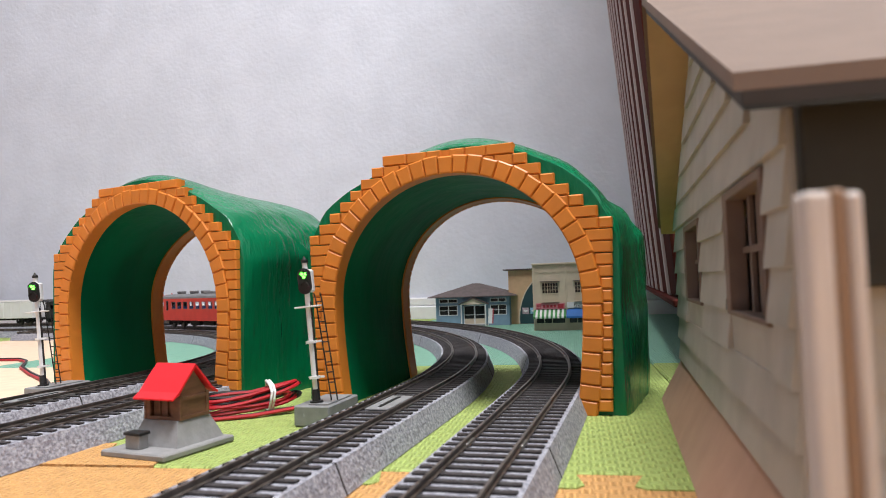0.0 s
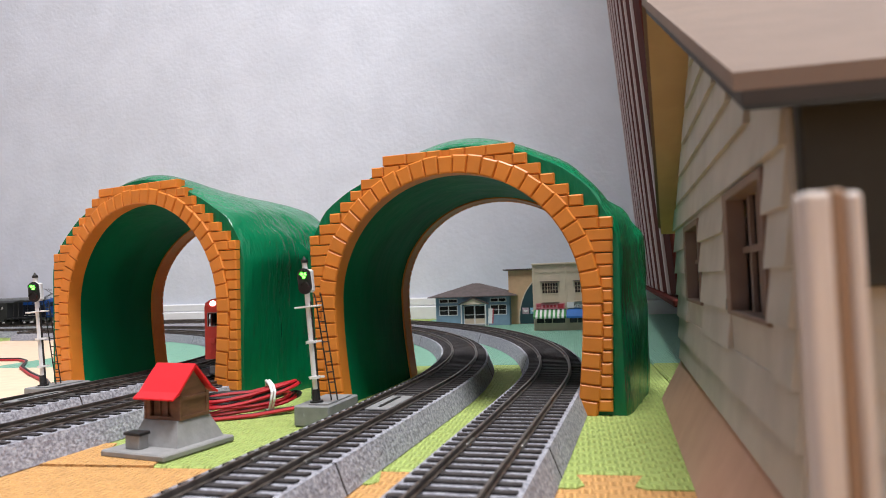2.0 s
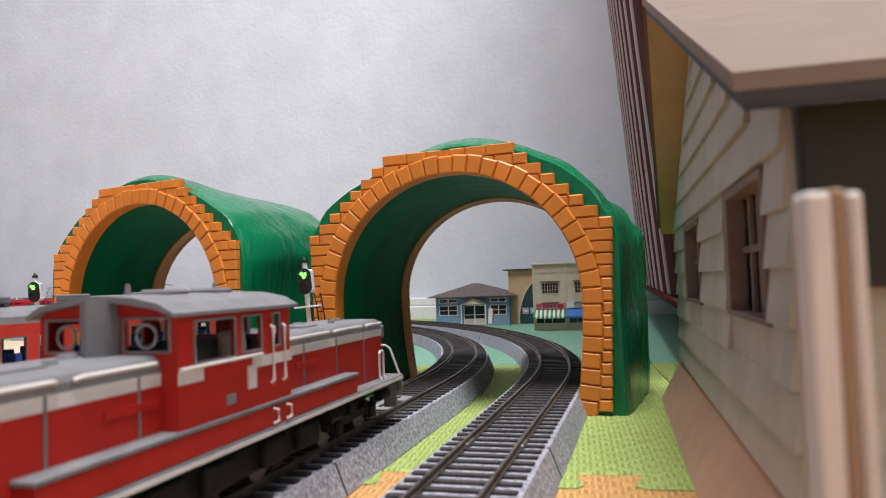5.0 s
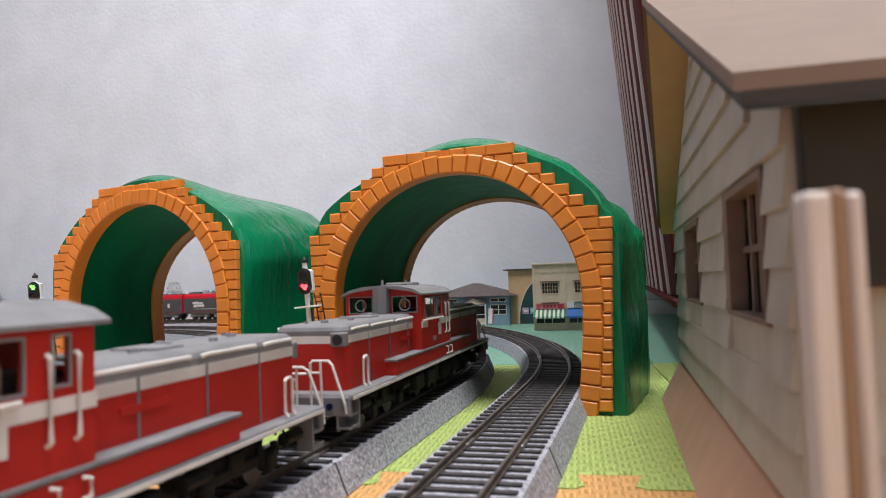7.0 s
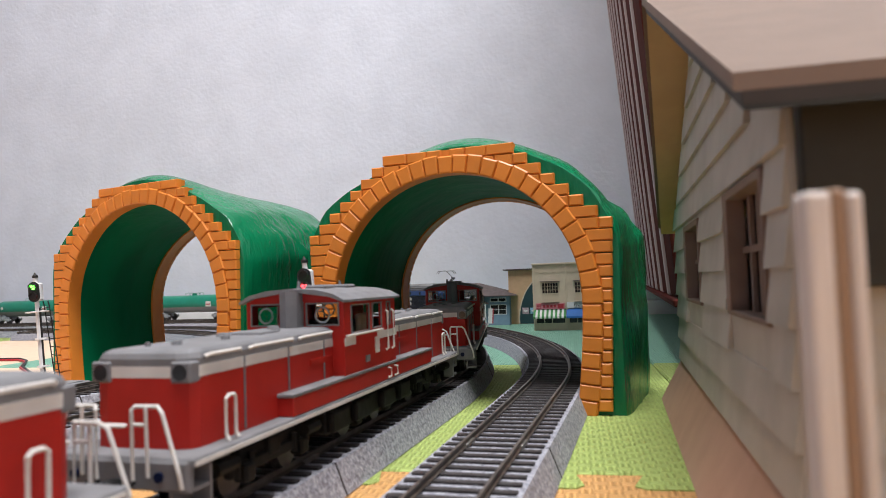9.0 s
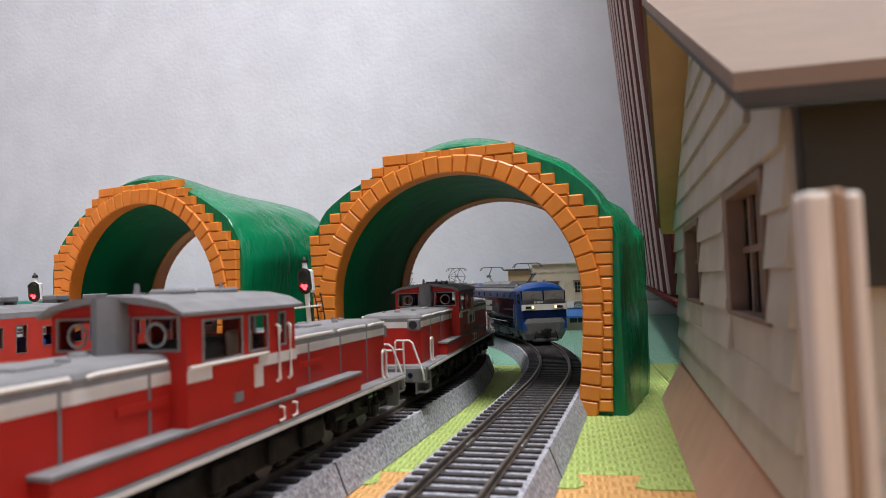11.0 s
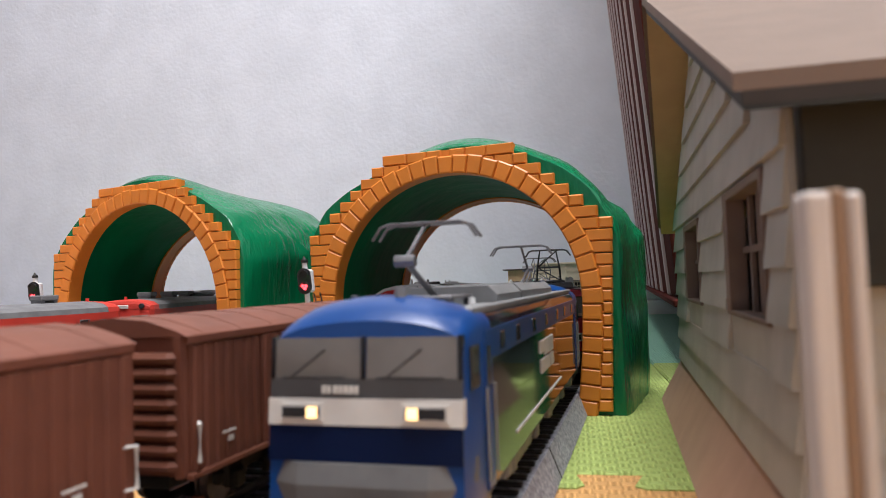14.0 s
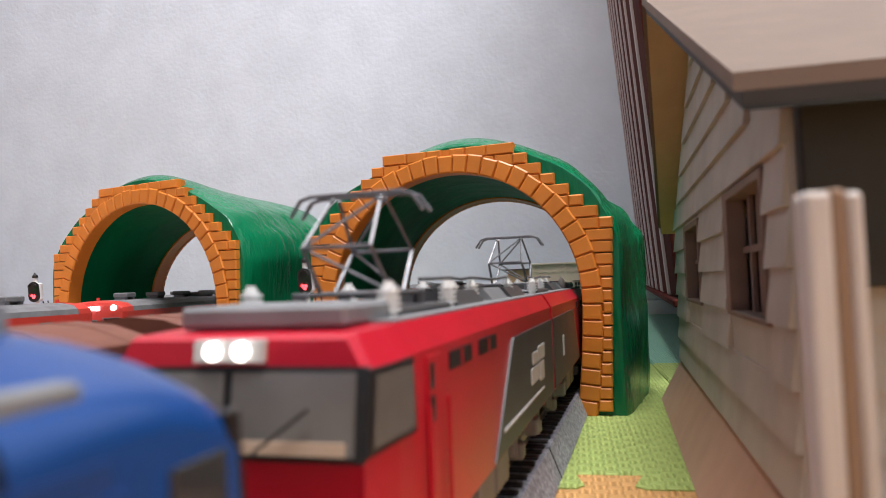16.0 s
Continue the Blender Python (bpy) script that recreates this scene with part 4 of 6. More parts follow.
part("core_ply", boxed(0.0000, 0.0012, 0.0003, 0.0060, 0.0003, 0.0692, bevel=0.0003), PLY_DARK, post, "brown plywood core")
part("back_ply", boxed(0.0013, 0.0026, 0.0001, 0.0060, 0.0003, 0.0689, bevel=0.0004), PALE_PLY, post)


def slatted_rack(m):
    """y: along the boards, which lean slightly towards the track; the foot is set back."""
    t = thing("slatted_rack", m, "tall red-brown lacquered rack of upright boards", "rack")
    low, high, step = 0.0480, 1.15, 0.094
    lean = Matrix.Translation((0, 0, low)) @ Matrix.Rotation(radians(-4.4), 4, "Y") @ Matrix.Translation((0, 0, -low))

    def put(nm, b, mat=None, lab=""):
        bmesh.ops.transform(b, matrix=lean, verts=b.verts)
        return part(nm, b, mat or RACK_WOOD, t, lab)
    y = -0.100
    for k in range(11):
        a, b = max(y, 0.0), min(y + step - 0.006, 0.735)
        y += step
        if b - a < 0.03:
            continue
        put("slat", boxed(0.000, 0.012, a, b - 0.0165, low, high, bevel=0.0015))
        # the gleam on each board's edge, painted as a narrow pale strip
        put("edge_strip", boxed(-0.0014, 0.006, b - 0.0155, b - 0.002, low + 0.0004, high, bevel=0.001), RACK_GLINT, "pale strip painting the highlight along the slat edge")
    put("back_board", boxed(0.0125, 0.066, 0.0, 0.735, low, high))
    put("bottom_rail", boxed(-0.0030, 0.067, -0.001, 0.735, low - 0.0050, low - 0.0002, bevel=0.001), RACK_WOOD)
    part("foot_board", boxed(0.050, 0.064, 0.004, 0.73, 0.0003, low - 0.0052), RACK_FOOT, t, "dark grey foot board")
    return t


slatted_rack(pose(0.1362, 0.407, 0, 0, 0, -14.5))


# ---- trains: x forwards, y to the left, z up from the rail head ----
LOCO_RED = material("loco_red", (0.40, 0.017, 0.011), 0.5, var=0.06, scale=120, bump=0.05, spec=0.3)
LOCO_GREY = material("loco_roof_grey", (0.165, 0.165, 0.172), 0.75, var=0.12, scale=150, bump=0.15)
OFF_WHITE = material("off_white_paint", (0.62, 0.60, 0.565), 0.5, var=0.05, scale=150)
UNDER = material("black_underframe", (0.010, 0.010, 0.010), 0.7, var=0.4, scale=250, bump=0.2, spec=0.2)
WHEEL = material("wheel_metal", (0.10, 0.09, 0.085), 0.4, metal=0.7, var=0.3, scale=200)
PANE = material("dark_cab_glass", (0.03, 0.032, 0.035), 0.06, var=0.2, scale=60)
CLEAR = clear("clear_pane")
LOCO_BLACK = material("loco_black", (0.010, 0.010, 0.012), 0.2, var=0.15, scale=80)
BODY_GLOSS = material("loco_gloss_side", (0.014, 0.017, 0.026), 0.07, var=0.1, scale=60)
SKIRT_GREY = material("skirt_grey", (0.125, 0.125, 0.125), 0.5, var=0.12, scale=120)
PANE_SOFT = material("windscreen_glass", (0.16, 0.15, 0.14), 0.10, var=0.25, scale=40)
BLUE = material("loco_blue", (0.003, 0.048, 0.205), 0.30, var=0.06, scale=80)
NAVY = material("loco_navy", (0.003, 0.009, 0.038), 0.35, var=0.1, scale=80, spec=0.15)
DARK_GREY = material("loco_dark_grey", (0.060, 0.060, 0.062), 0.42, var=0.08, scale=120)
MID_GREY = material("loco_mid_grey", (0.20, 0.205, 0.21), 0.5, var=0.1, scale=120)
CRIMSON = material("loco_crimson", (0.50, 0.007, 0.024), 0.30, var=0.05, scale=90)
INSULATOR = material("white_insulator", (0.85, 0.85, 0.83), 0.35, var=0.04)
STEEL = material("pantograph_steel", (0.17, 0.17, 0.18), 0.45, metal=0.5, var=0.3, scale=200)
VERMILION = material("railcar_vermilion", (0.57, 0.052, 0.038), 0.5, var=0.05, scale=100, spec=0.35)
SEAT_BLUE = material("seat_blue", (0.03, 0.07, 0.28), 0.8, var=0.1)
INSIDE = material("carriage_inside", (0.62, 0.62, 0.58), 0.7, var=0.05)
BOX_BROWN = material("wagon_brown", (0.160, 0.050, 0.027), 0.62, var=0.10, scale=90, bump=0.2, bscale=300)
TANK_GREEN = material("tank_green", (0.01, 0.20, 0.13), 0.32, var=0.06, scale=60)
TANK_GREY = material("tank_grey", (0.24, 0.26, 0.27), 0.45, var=0.08, scale=80)
LAMP_WARM = glowing("warm_headlamp", (1.0, 0.66, 0.30), 2.2)
LAMP_WHITE = glowing("white_headlamp", (1.0, 0.95, 0.92), 5.0)
ROOM_LIGHT = glowing("carriage_light", (0.74, 0.85, 1.0), 16.0)
CAB_SHADE = material("cab_inside_shade", (0.035, 0.032, 0.030), 0.8, var=0.2, scale=60)
CAB_BEIGE = material("cab_beige", (0.45, 0.33, 0.24), 0.7, var=0.08)


def wheelset_bogie(parent, x, wheels, half=0.0118, r=0.0054, mat=None, low=0.004, top=0.0115):
    """A bogie: black side frames with springs and axle boxes, and its wheels."""
    mat = mat or UNDER
    span = max(wheels) - min(wheels)
    b = part("bogie", boxed(x - max(span / 2, 0.003), x + max(span / 2, 0.003), -half, half, low + 0.003, top, bevel=0.0005), mat, parent)
    for sy in (-1, 1):
        bm = boxed(x - span / 2 - 0.006, x + span / 2 + 0.006, sy * half - 0.0012, sy * half + 0.0012, low + 0.0015, low + 0.0045, bevel=0.0005)
        for w in wheels:
            for o in (-0.0032, 0.0032):
                cyl(bm, (x + w + o, sy * (half + 0.001), low + 0.001), (x + w + o, sy * (half + 0.001), low + 0.0062), 0.0009, sides=6)
        box(bm, x - 0.003, x + 0.003, sy * half - 0.0015, sy * half + 0.003 * (sy > 0) + 0.0015, low + 0.003, top, bevel=0.0004)
        part("side_frame", bm, mat, b)
        for w in wheels:
            part("axle_box", boxed(x + w - 0.0022, x + w + 0.0022, sy * half - 0.002 + sy * 0.001, sy * half + 0.002 + sy * 0.001, low - 0.0002, low + 0.0042, bevel=0.0006), mat, b)
    for w in wheels:
        bm = bmesh.new()
        for sy in (-1, 1):
            cyl(bm, (x + w, sy * 0.0074, r), (x + w, sy * 0.0098, r), r, sides=18)
            cyl(bm, (x + w, sy * 0.0070, r), (x + w, sy * 0.0076, r), r + 0.0006, sides=18)
        cyl(bm, (x + w, -0.0075, r), (x + w, 0.0075, r), 0.0011, sides=8)
        part("wheel", bm, WHEEL, b)
    return b


def coupler(parent, x, sgn):
    bm = boxed(min(x, x + sgn * 0.006), max(x, x + sgn * 0.006), -0.0016, 0.0016, 0.0086, 0.0112, bevel=0.0005)
    box(bm, min(x + sgn * 0.005, x + sgn * 0.0085), max(x + sgn * 0.005, x + sgn * 0.0085), -0.0028, 0.0028, 0.0082, 0.0118, bevel=0.0009)
    part("coupler", bm, UNDER, parent)


def diesel(name="diesel_locomotive"):
    """A centre-cab diesel: long hoods fore and aft, a tall cab, white rails."""
    t = thing(name, Matrix.Identity(4), "red centre-cab diesel locomotive with grey roof and white rails", "locomotive", "diesel locomotives")
    L, W = 0.1055, 0.0178
    part("deck", boxed(-L, L, -W, W, 0.0136, 0.0155, bevel=0.0004), LOCO_GREY, t, "grey running deck")
    for sy in (-1, 1):
        part("white_line", boxed(-L + 0.001, L - 0.001, sy * (W + 0.0001) - 0.0002, sy * (W + 0.0001) + 0.0002, 0.0137, 0.0147), OFF_WHITE, t)
        # raised walkway beside the cab
        part("walkway_box", boxed(-0.062, 0.062, min(sy * 0.0120, sy * (W - 0.0002)), max(sy * 0.0120, sy * (W - 0.0002)), 0.0155, 0.0206, bevel=0.0003), LOCO_RED, t)
        part("walkway", boxed(-0.0625, 0.0625, min(sy * 0.0120, sy * (W + 0.0001)), max(sy * 0.0120, sy * (W + 0.0001)), 0.0206, 0.0216, bevel=0.0002), LOCO_GREY, t, "grey walkway tread")
    for sx in (-1, 1):
        x0, x1 = (0.0175 if sx > 0 else 0.0265), 0.0985
        hood = bmesh.new()
        ys = 0.0130
        out = [(x0, -ys), (x1 - 0.003, -ys), (x1 - 0.0008, -ys + 0.0012), (x1, -ys + 0.004), (x1, ys - 0.004), (x1 - 0.0008, ys - 0.0012), (x1 - 0.003, ys), (x0, ys)]
        out = [(sx * x, y) for x, y in out]
        prism(hood, out, "z", 0.0155, 0.0310)
        h = part("hood", hood, LOCO_RED, t)
        part("white_band", prism(bmesh.new(), [(x * 1.0006, y * 1.012) for x, y in out], "z", 0.0309, 0.0334), OFF_WHITE, h, "white painted band")
        top = bmesh.new()
        rings = []
        for z, f in ((0.0334, 1.0), (0.0350, 1.0), (0.0362, 0.96), (0.0369, 0.88), (0.0371, 0.70)):
            rings.append([(sx * (x0 if abs(x) <= x0 + 1e-6 else x1 - (x1 - abs(x)) - 0.013 * (1 - f)), y * f, z) for x, y in out])
        loft(top, rings)
        part("hood_roof", top, LOCO_GREY, h, "grey hood roof")
        # hood seams, hatches, roof rail
        for sy in (-1, 1):
            for xx in (0.034, 0.056, 0.078):
                part("seam", boxed(sx * xx - 0.0003, sx * xx + 0.0003, sy * (ys + 0.0002) - 0.0001, sy * (ys + 0.0002) + 0.0001, 0.0160, 0.0335), LOCO_GREY, h)
            rail = bmesh.new()
            for a, b in ((x0 + 0.0025, 0.050), (0.054, 0.076), (0.080, 0.094)):
                rod(rail, [(sx * a, sy * (ys + 0.0002), 0.0352), (sx * (a + 0.001), sy * (ys + 0.0010), 0.0356), (sx * (b - 0.001), sy * (ys + 0.0010), 0.0356), (sx * b, sy * (ys + 0.0002), 0.0352)], 0.0005, 5)
            part("roof_rail", rail, OFF_WHITE, h, "white grab rail")
            part("louvre", boxed(sx * 0.036 - 0.007, sx * 0.036 + 0.007, sy * (ys + 0.0002) - 0.0002, sy * (ys + 0.0002) + 0.0002, 0.0268, 0.0284), LOCO_RED, h)
            # headlamp pods at the end corners
            pod = boxed(min(sx * 0.0945, sx * 0.0990), max(sx * 0.0945, sx * 0.0990), sy * 0.0104 - 0.0026, sy * 0.0104 + 0.0026, 0.0298, 0.0345, bevel=0.0004)
            pd = part("headlamp_pod", pod, LOCO_GREY, h)
            part("headlamp_glass", cyl(bmesh.new(), (sx * 0.0988, sy * 0.0104, 0.0321), (sx * 0.09925, sy * 0.0104, 0.0321), 0.0018, sides=14), PANE, pd)
        caps = bmesh.new()
        for xx, yy, r in ((0.034, 0.004, 0.0022), (0.045, -0.003, 0.0016), (0.062, 0.003, 0.0024), (0.072, -0.004, 0.0013), (0.086, 0.0, 0.0015), (0.090, 0.005, 0.0008)):
            cyl(caps, (sx * xx, yy, 0.0368), (sx * xx, yy, 0.0380), r, r * 0.8, sides=10)
        box(caps, min(sx * 0.048, sx * 0.058), max(sx * 0.048, sx * 0.058), -0.006, 0.006, 0.0368, 0.0377, bevel=0.0003)
        part("roof_cap", caps, LOCO_GREY, h)
        # exhaust stack against the cab
        st = bmesh.new()
        xs = x0 + 0.0003
        prism(st, [(sx * xs, -0.0034), (sx * (xs + 0.0047), -0.0030), (sx * (xs + 0.0064), 0.0), (sx * (xs + 0.0047), 0.0030), (sx * xs, 0.0034)], "z", 0.0365, 0.0485)
        part("exhaust_stack", st, LOCO_GREY, t, "grey exhaust stack")
        # end beam, steps, stair rails
        part("end_beam", boxed(min(sx * 0.1035, sx * 0.1062), max(sx * 0.1035, sx * 0.1062), -0.0172, 0.0172, 0.0088, 0.0150, bevel=0.0005), LOCO_GREY, t)
        for sy in (-1, 1):
            st = bmesh.new()
            for zz in (0.0045, 0.0085):
                box(st, min(sx * 0.0985, sx * 0.1055), max(sx * 0.0985, sx * 0.1055), sy * 0.0150 - 0.0022, sy * 0.0150 + 0.0022, zz, zz + 0.0008)
            box(st, min(sx * 0.0980, sx * 0.0988), max(sx * 0.0980, sx * 0.0988), sy * 0.0150 - 0.0024, sy * 0.0150 + 0.0024, 0.0040, 0.0130)
            box(st, min(sx * 0.0985, sx * 0.1055), max(sx * 0.0985, sx * 0.1055), sy * 0.0127 - 0.0004, sy * 0.0127 + 0.0004, 0.0040, 0.0130)
            part("step", st, LOCO_GREY, t)
            r = bmesh.new()
            y = sy * 0.0090
            rod(r, [(sx * 0.1068, y - sy * 0.0045, 0.0110), (sx * 0.1070, y - sy * 0.0045, 0.0255), (sx * 0.1064, y - sy * 0.0040, 0.0262), (sx * 0.1064, y + sy * 0.0015, 0.0262), (sx * 0.1070, y + sy * 0.0030, 0.0250), (sx * 0.1075, y + sy * 0.0072, 0.0130), (sx * 0.1070, y + sy * 0.0075, 0.0098)], 0.00045, 6)
            rod(r, [(sx * 0.1068, y - sy * 0.0008, 0.0118), (sx * 0.1070, y - sy * 0.0010, 0.0262)], 0.00042, 6)
            rod(r, [(sx * 0.1068, y - sy * 0.0045, 0.0225), (sx * 0.1070, y - sy * 0.0010, 0.0225)], 0.00042, 6)
            part("stair_rail", r, OFF_WHITE, t, "white stair handrail")
            g = bmesh.new()
            rod(g, [(sx * 0.0900, sy * 0.0165, 0.0158), (sx * 0.0900, sy * 0.0158, 0.0170), (sx * 0.0900, sy * 0.0158, 0.0252), (sx * 0.0890, sy * 0.0158, 0.0258), (sx * 0.0870, sy * 0.0158, 0.0258), (sx * 0.0862, sy * 0.0158, 0.0252), (sx * 0.0862, sy * 0.0158, 0.0170), (sx * 0.0862, sy * 0.0165, 0.0158)], 0.00045, 6)
            part("deck_rail", g, OFF_WHITE, t, "white deck handrail")
            part("tail_lamp", cyl(bmesh.new(), (sx * 0.1060, sy * 0.0105, 0.0118), (sx * 0.1068, sy * 0.0105, 0.0118), 0.0011, sides=10), NAVY, t)
        part("rail_step", boxed(min(sx * 0.1062, sx * 0.1078), max(sx * 0.1062, sx * 0.1078), -0.0030, 0.0030, 0.0218, 0.0226, bevel=0.0003), OFF_WHITE, t)
        coupler(t, sx * 0.106, sx)
        hose = bmesh.new()
        for y in (-0.0045, 0.0045, 0.007):
            rod(hose, [(sx * 0.1062, y, 0.0105), (sx * 0.1085, y, 0.0095), (sx * 0.1088, y * 1.05, 0.0060), (sx * 0.1080, y * 1.1, 0.0030)], 0.0004, 5)
        part("brake_hose", hose, UNDER, t)
    # cab
    cx0, cx1, cy, z0, z1 = -0.0275, 0.0185, 0.0172, 0.0216, 0.0452
    bm = bmesh.new()
    win = [(-0.0220, -0.0075, 0.0348, 0.0432), (-0.0040, 0.0040, 0.0352, 0.0432), (0.0098, 0.0128, 0.0355, 0.0432)]
    ends = [(-0.0152, -0.0046, 0.0378, 0.0442), (0.0046, 0.0152, 0.0378, 0.0442)]
    panes = []
    rims = bmesh.new()
    for sy in (-1, 1):
        hol = win
        pl = lambda u, w, d, sy=sy: (u, sy * (cy - d), w)
        panel(bm, cx0, cx1, z0, z1, hol, pl, 0.0008)
        for a, b, c, d in hol:
            frame_ring(rims, pl, a, b, c, d, t=0.00045)
            panes.append(panel(bmesh.new(), a, b, c, d, [], lambda u, w, dd, sy=sy: (u, sy * (cy - 0.0005 - dd), w), 0.0002))
    for sx in (-1, 1):
        xe = cx1 if sx > 0 else -cx0
        pl = lambda u, w, d, sx=sx, xe=xe: (sx * (xe - d), u, w)
        panel(bm, -cy + 0.0008, cy - 0.0008, z0, z1, ends, pl, 0.0008)
        for a, b, c, d in ends:
            frame_ring(rims, pl, a, b, c, d, t=0.00045)
            panes.append(panel(bmesh.new(), a, b, c, d, [], lambda u, w, dd, sx=sx, xe=xe: (sx * (xe - 0.0005 - dd), u, w), 0.0002))
    # gable over the end windows, under the round roof
    cab = part("cab", bm, LOCO_RED, t)
    for sx in (-1, 1):
        g = [(-cy, z1), (cy, z1), (cy * 0.8, z1 + 0.0018), (cy * 0.4, z1 + 0.0030), (0, z1 + 0.0034), (-cy * 0.4, z1 + 0.0030), (-cy * 0.8, z1 + 0.0018)]
        part("gable", prism(bmesh.new(), g, "x", (cx1 if sx > 0 else cx0) - 0.0005, (cx1 if sx > 0 else cx0) + 0.0002), LOCO_RED, cab)
    for b in panes:
        part("pane", b, CLEAR, cab).visible_shadow = False
    part("window_frame", rims, MID_GREY, cab, "grey metal window frame")
    for sx in (-1, 1):
        for y in (-0.0100, 0.0100):
            rotor = bmesh.new()
            rod(rotor, [((cx1 + 0.0003) if sx > 0 else (cx0 - 0.0003), y + 0.0024 * math.cos(a), 0.0408 + 0.0024 * math.sin(a)) for a in [k * math.pi / 8 for k in range(16)]], 0.00035, 5, closed=True)
            part("clear_view_ring", rotor, TANK_GREY, cab, "round clear-view ring on the window")
    # added dark block that gives the shaded cab interior behind the panes
    part("cab_desk", boxed(-0.0200, 0.0120, -0.0105, 0.0105, z0, 0.0375, bevel=0.0010), CAB_SHADE, cab)
    part("seat", boxed(-0.0050, 0.0050, -0.0130, -0.0106, z0, 0.0400, bevel=0.0008), CAB_BEIGE, cab)
    ro = bmesh.new()
    arc = [(cy + 0.0012, z1 - 0.0006), (cy + 0.0012, z1 + 0.0002), (cy * 0.86, z1 + 0.0022), (cy * 0.5, z1 + 0.0036), (0, z1 + 0.0041), (-cy * 0.5, z1 + 0.0036), (-cy * 0.86, z1 + 0.0022), (-cy - 0.0012, z1 + 0.0002), (-cy - 0.0012, z1 - 0.0006), (-cy * 0.8, z1 + 0.0012), (0, z1 + 0.0032), (cy * 0.8, z1 + 0.0012)]
    prism(ro, arc, "x", cx0 - 0.0028, cx1 + 0.0028)
    part("cab_roof", ro, LOCO_GREY, t, "grey curved cab roof")
    gear = bmesh.new()
    for xx in (-0.0165, 0.0165):
        cyl(gear, (xx, 0.004, z1 + 0.0030), (xx, 0.004, z1 + 0.0066), 0.0009, 0.0005, sides=8)
    for xx in (-0.009, 0.009):
        box(gear, xx - 0.004, xx + 0.004, -0.004, 0.004, z1 + 0.0034, z1 + 0.0052, bevel=0.0006)
    box(gear, -0.0140, 0.0140, -0.0095, -0.0075, z1 + 0.0024, z1 + 0.0034)
    part("roof_vent", gear, LOCO_GREY, t)
    for sy in (-1, 1):
        part("cab_band", boxed(-0.0276, -0.0195, sy * (cy + 0.0002) - 0.0002, sy * (cy + 0.0002) + 0.0002, 0.0308, 0.0334), OFF_WHITE, cab)
        part("cab_band", boxed(0.0, 0.0186, sy * (cy + 0.0002) - 0.0002, sy * (cy + 0.0002) + 0.0002, 0.0308, 0.0334), OFF_WHITE, cab)
        part("notice_plate", boxed(-0.0022, 0.0012, sy * (cy + 0.0003) - 0.0002, sy * (cy + 0.0003) + 0.0003, 0.0262, 0.0316), OFF_WHITE, cab)
        part("number_plate", boxed(-0.0110, -0.0075, sy * (cy + 0.0002) - 0.0002, sy * (cy + 0.0002) + 0.0002, 0.0240, 0.0262), LOCO_GREY, cab)
        r = bmesh.new()
        rod(r, [(-0.0280, sy * (cy + 0.0010), 0.0340), (0.0030, sy * (cy + 0.0010), 0.0340)], 0.00045, 6)
        part("waist_rail", r, OFF_WHITE, cab, "white waist rail")
        r = bmesh.new()
        for xx in (0.0084, 0.0142):
            rod(r, [(xx, sy * (cy + 0.0002), 0.0262), (xx, sy * (cy + 0.0010), 0.0268), (xx, sy * (cy + 0.0010), 0.0400), (xx, sy * (cy + 0.0002), 0.0405)], 0.00045, 6)
        for xx in (0.0084, 0.0150):
            rod(r, [(xx, sy * W, 0.0198), (xx + 0.001, sy * (W + 0.0009), 0.0195), (xx + 0.001, sy * (W + 0.0009), 0.0166), (xx, sy * W, 0.0162)], 0.0004, 6)
        part("door_rail", r, OFF_WHITE, cab, "white door handrail")
    # underside
    bm = boxed(-0.036, 0.036, -0.0145, 0.0145, 0.0045, 0.0125, bevel=0.0010)
    for sy in (-1, 1):
        for xx in (-0.030, -0.012, 0.012, 0.030):
            part("equipment_box", boxed(xx - 0.006, xx + 0.006, sy * 0.0155 - 0.0012, sy * 0.0155 + 0.0012, 0.0055, 0.0118, bevel=0.0006), UNDER, t)
        for xx in (-0.048, 0.048, 0.090, -0.090):
            part("air_tank", cyl(bmesh.new(), (xx - 0.004, sy * 0.0150, 0.0100), (xx + 0.004, sy * 0.0150, 0.0100), 0.0018, sides=8), UNDER, t)
    part("fuel_tank", bm, UNDER, t)
    for bx in (-0.066, 0.0, 0.066):
        wheelset_bogie(t, bx, (-0.0138, 0.0138), half=0.0128)
    return t


def pantograph_single(parent, x, sgn, base_z):
    """A raised single-arm pantograph with its contact head."""
    b = boxed(x - 0.009, x + 0.009, -0.0085, 0.0085, base_z + 0.0016, base_z + 0.0024, bevel=0.0002)
    for a in (-1, 1):
        for c in (-1, 1):
            cyl(b, (x + a * 0.008, c * 0.0075, base_z), (x + a * 0.008, c * 0.0075, base_z + 0.0017), 0.0010, sides=8)
    p = part("pantograph", b, STEEL, parent, "raised single-arm pantograph")
    arm = bmesh.new()
    knee = Vector((x + sgn * 0.0145, 0, base_z + 0.0100))
    head = Vector((x - sgn * 0.001, 0, base_z + 0.0190))
    rod(arm, [(x - sgn * 0.006, 0, base_z + 0.0020), knee], 0.0007, 6)
    rod(arm, [knee, head], 0.0005, 6)
    rod(arm, [(x - sgn * 0.0035, 0.0015, base_z + 0.0022), knee + Vector((sgn * 0.001, 0.001, -0.0008))], 0.0004, 5)
    cyl(arm, knee + Vector((0, -0.0022, 0)), knee + Vector((0, 0.0022, 0)), 0.0013, sides=8)
    part("arm", arm, STEEL, p)
    part("contact_head", contact_head(head), STEEL, p)
    return p


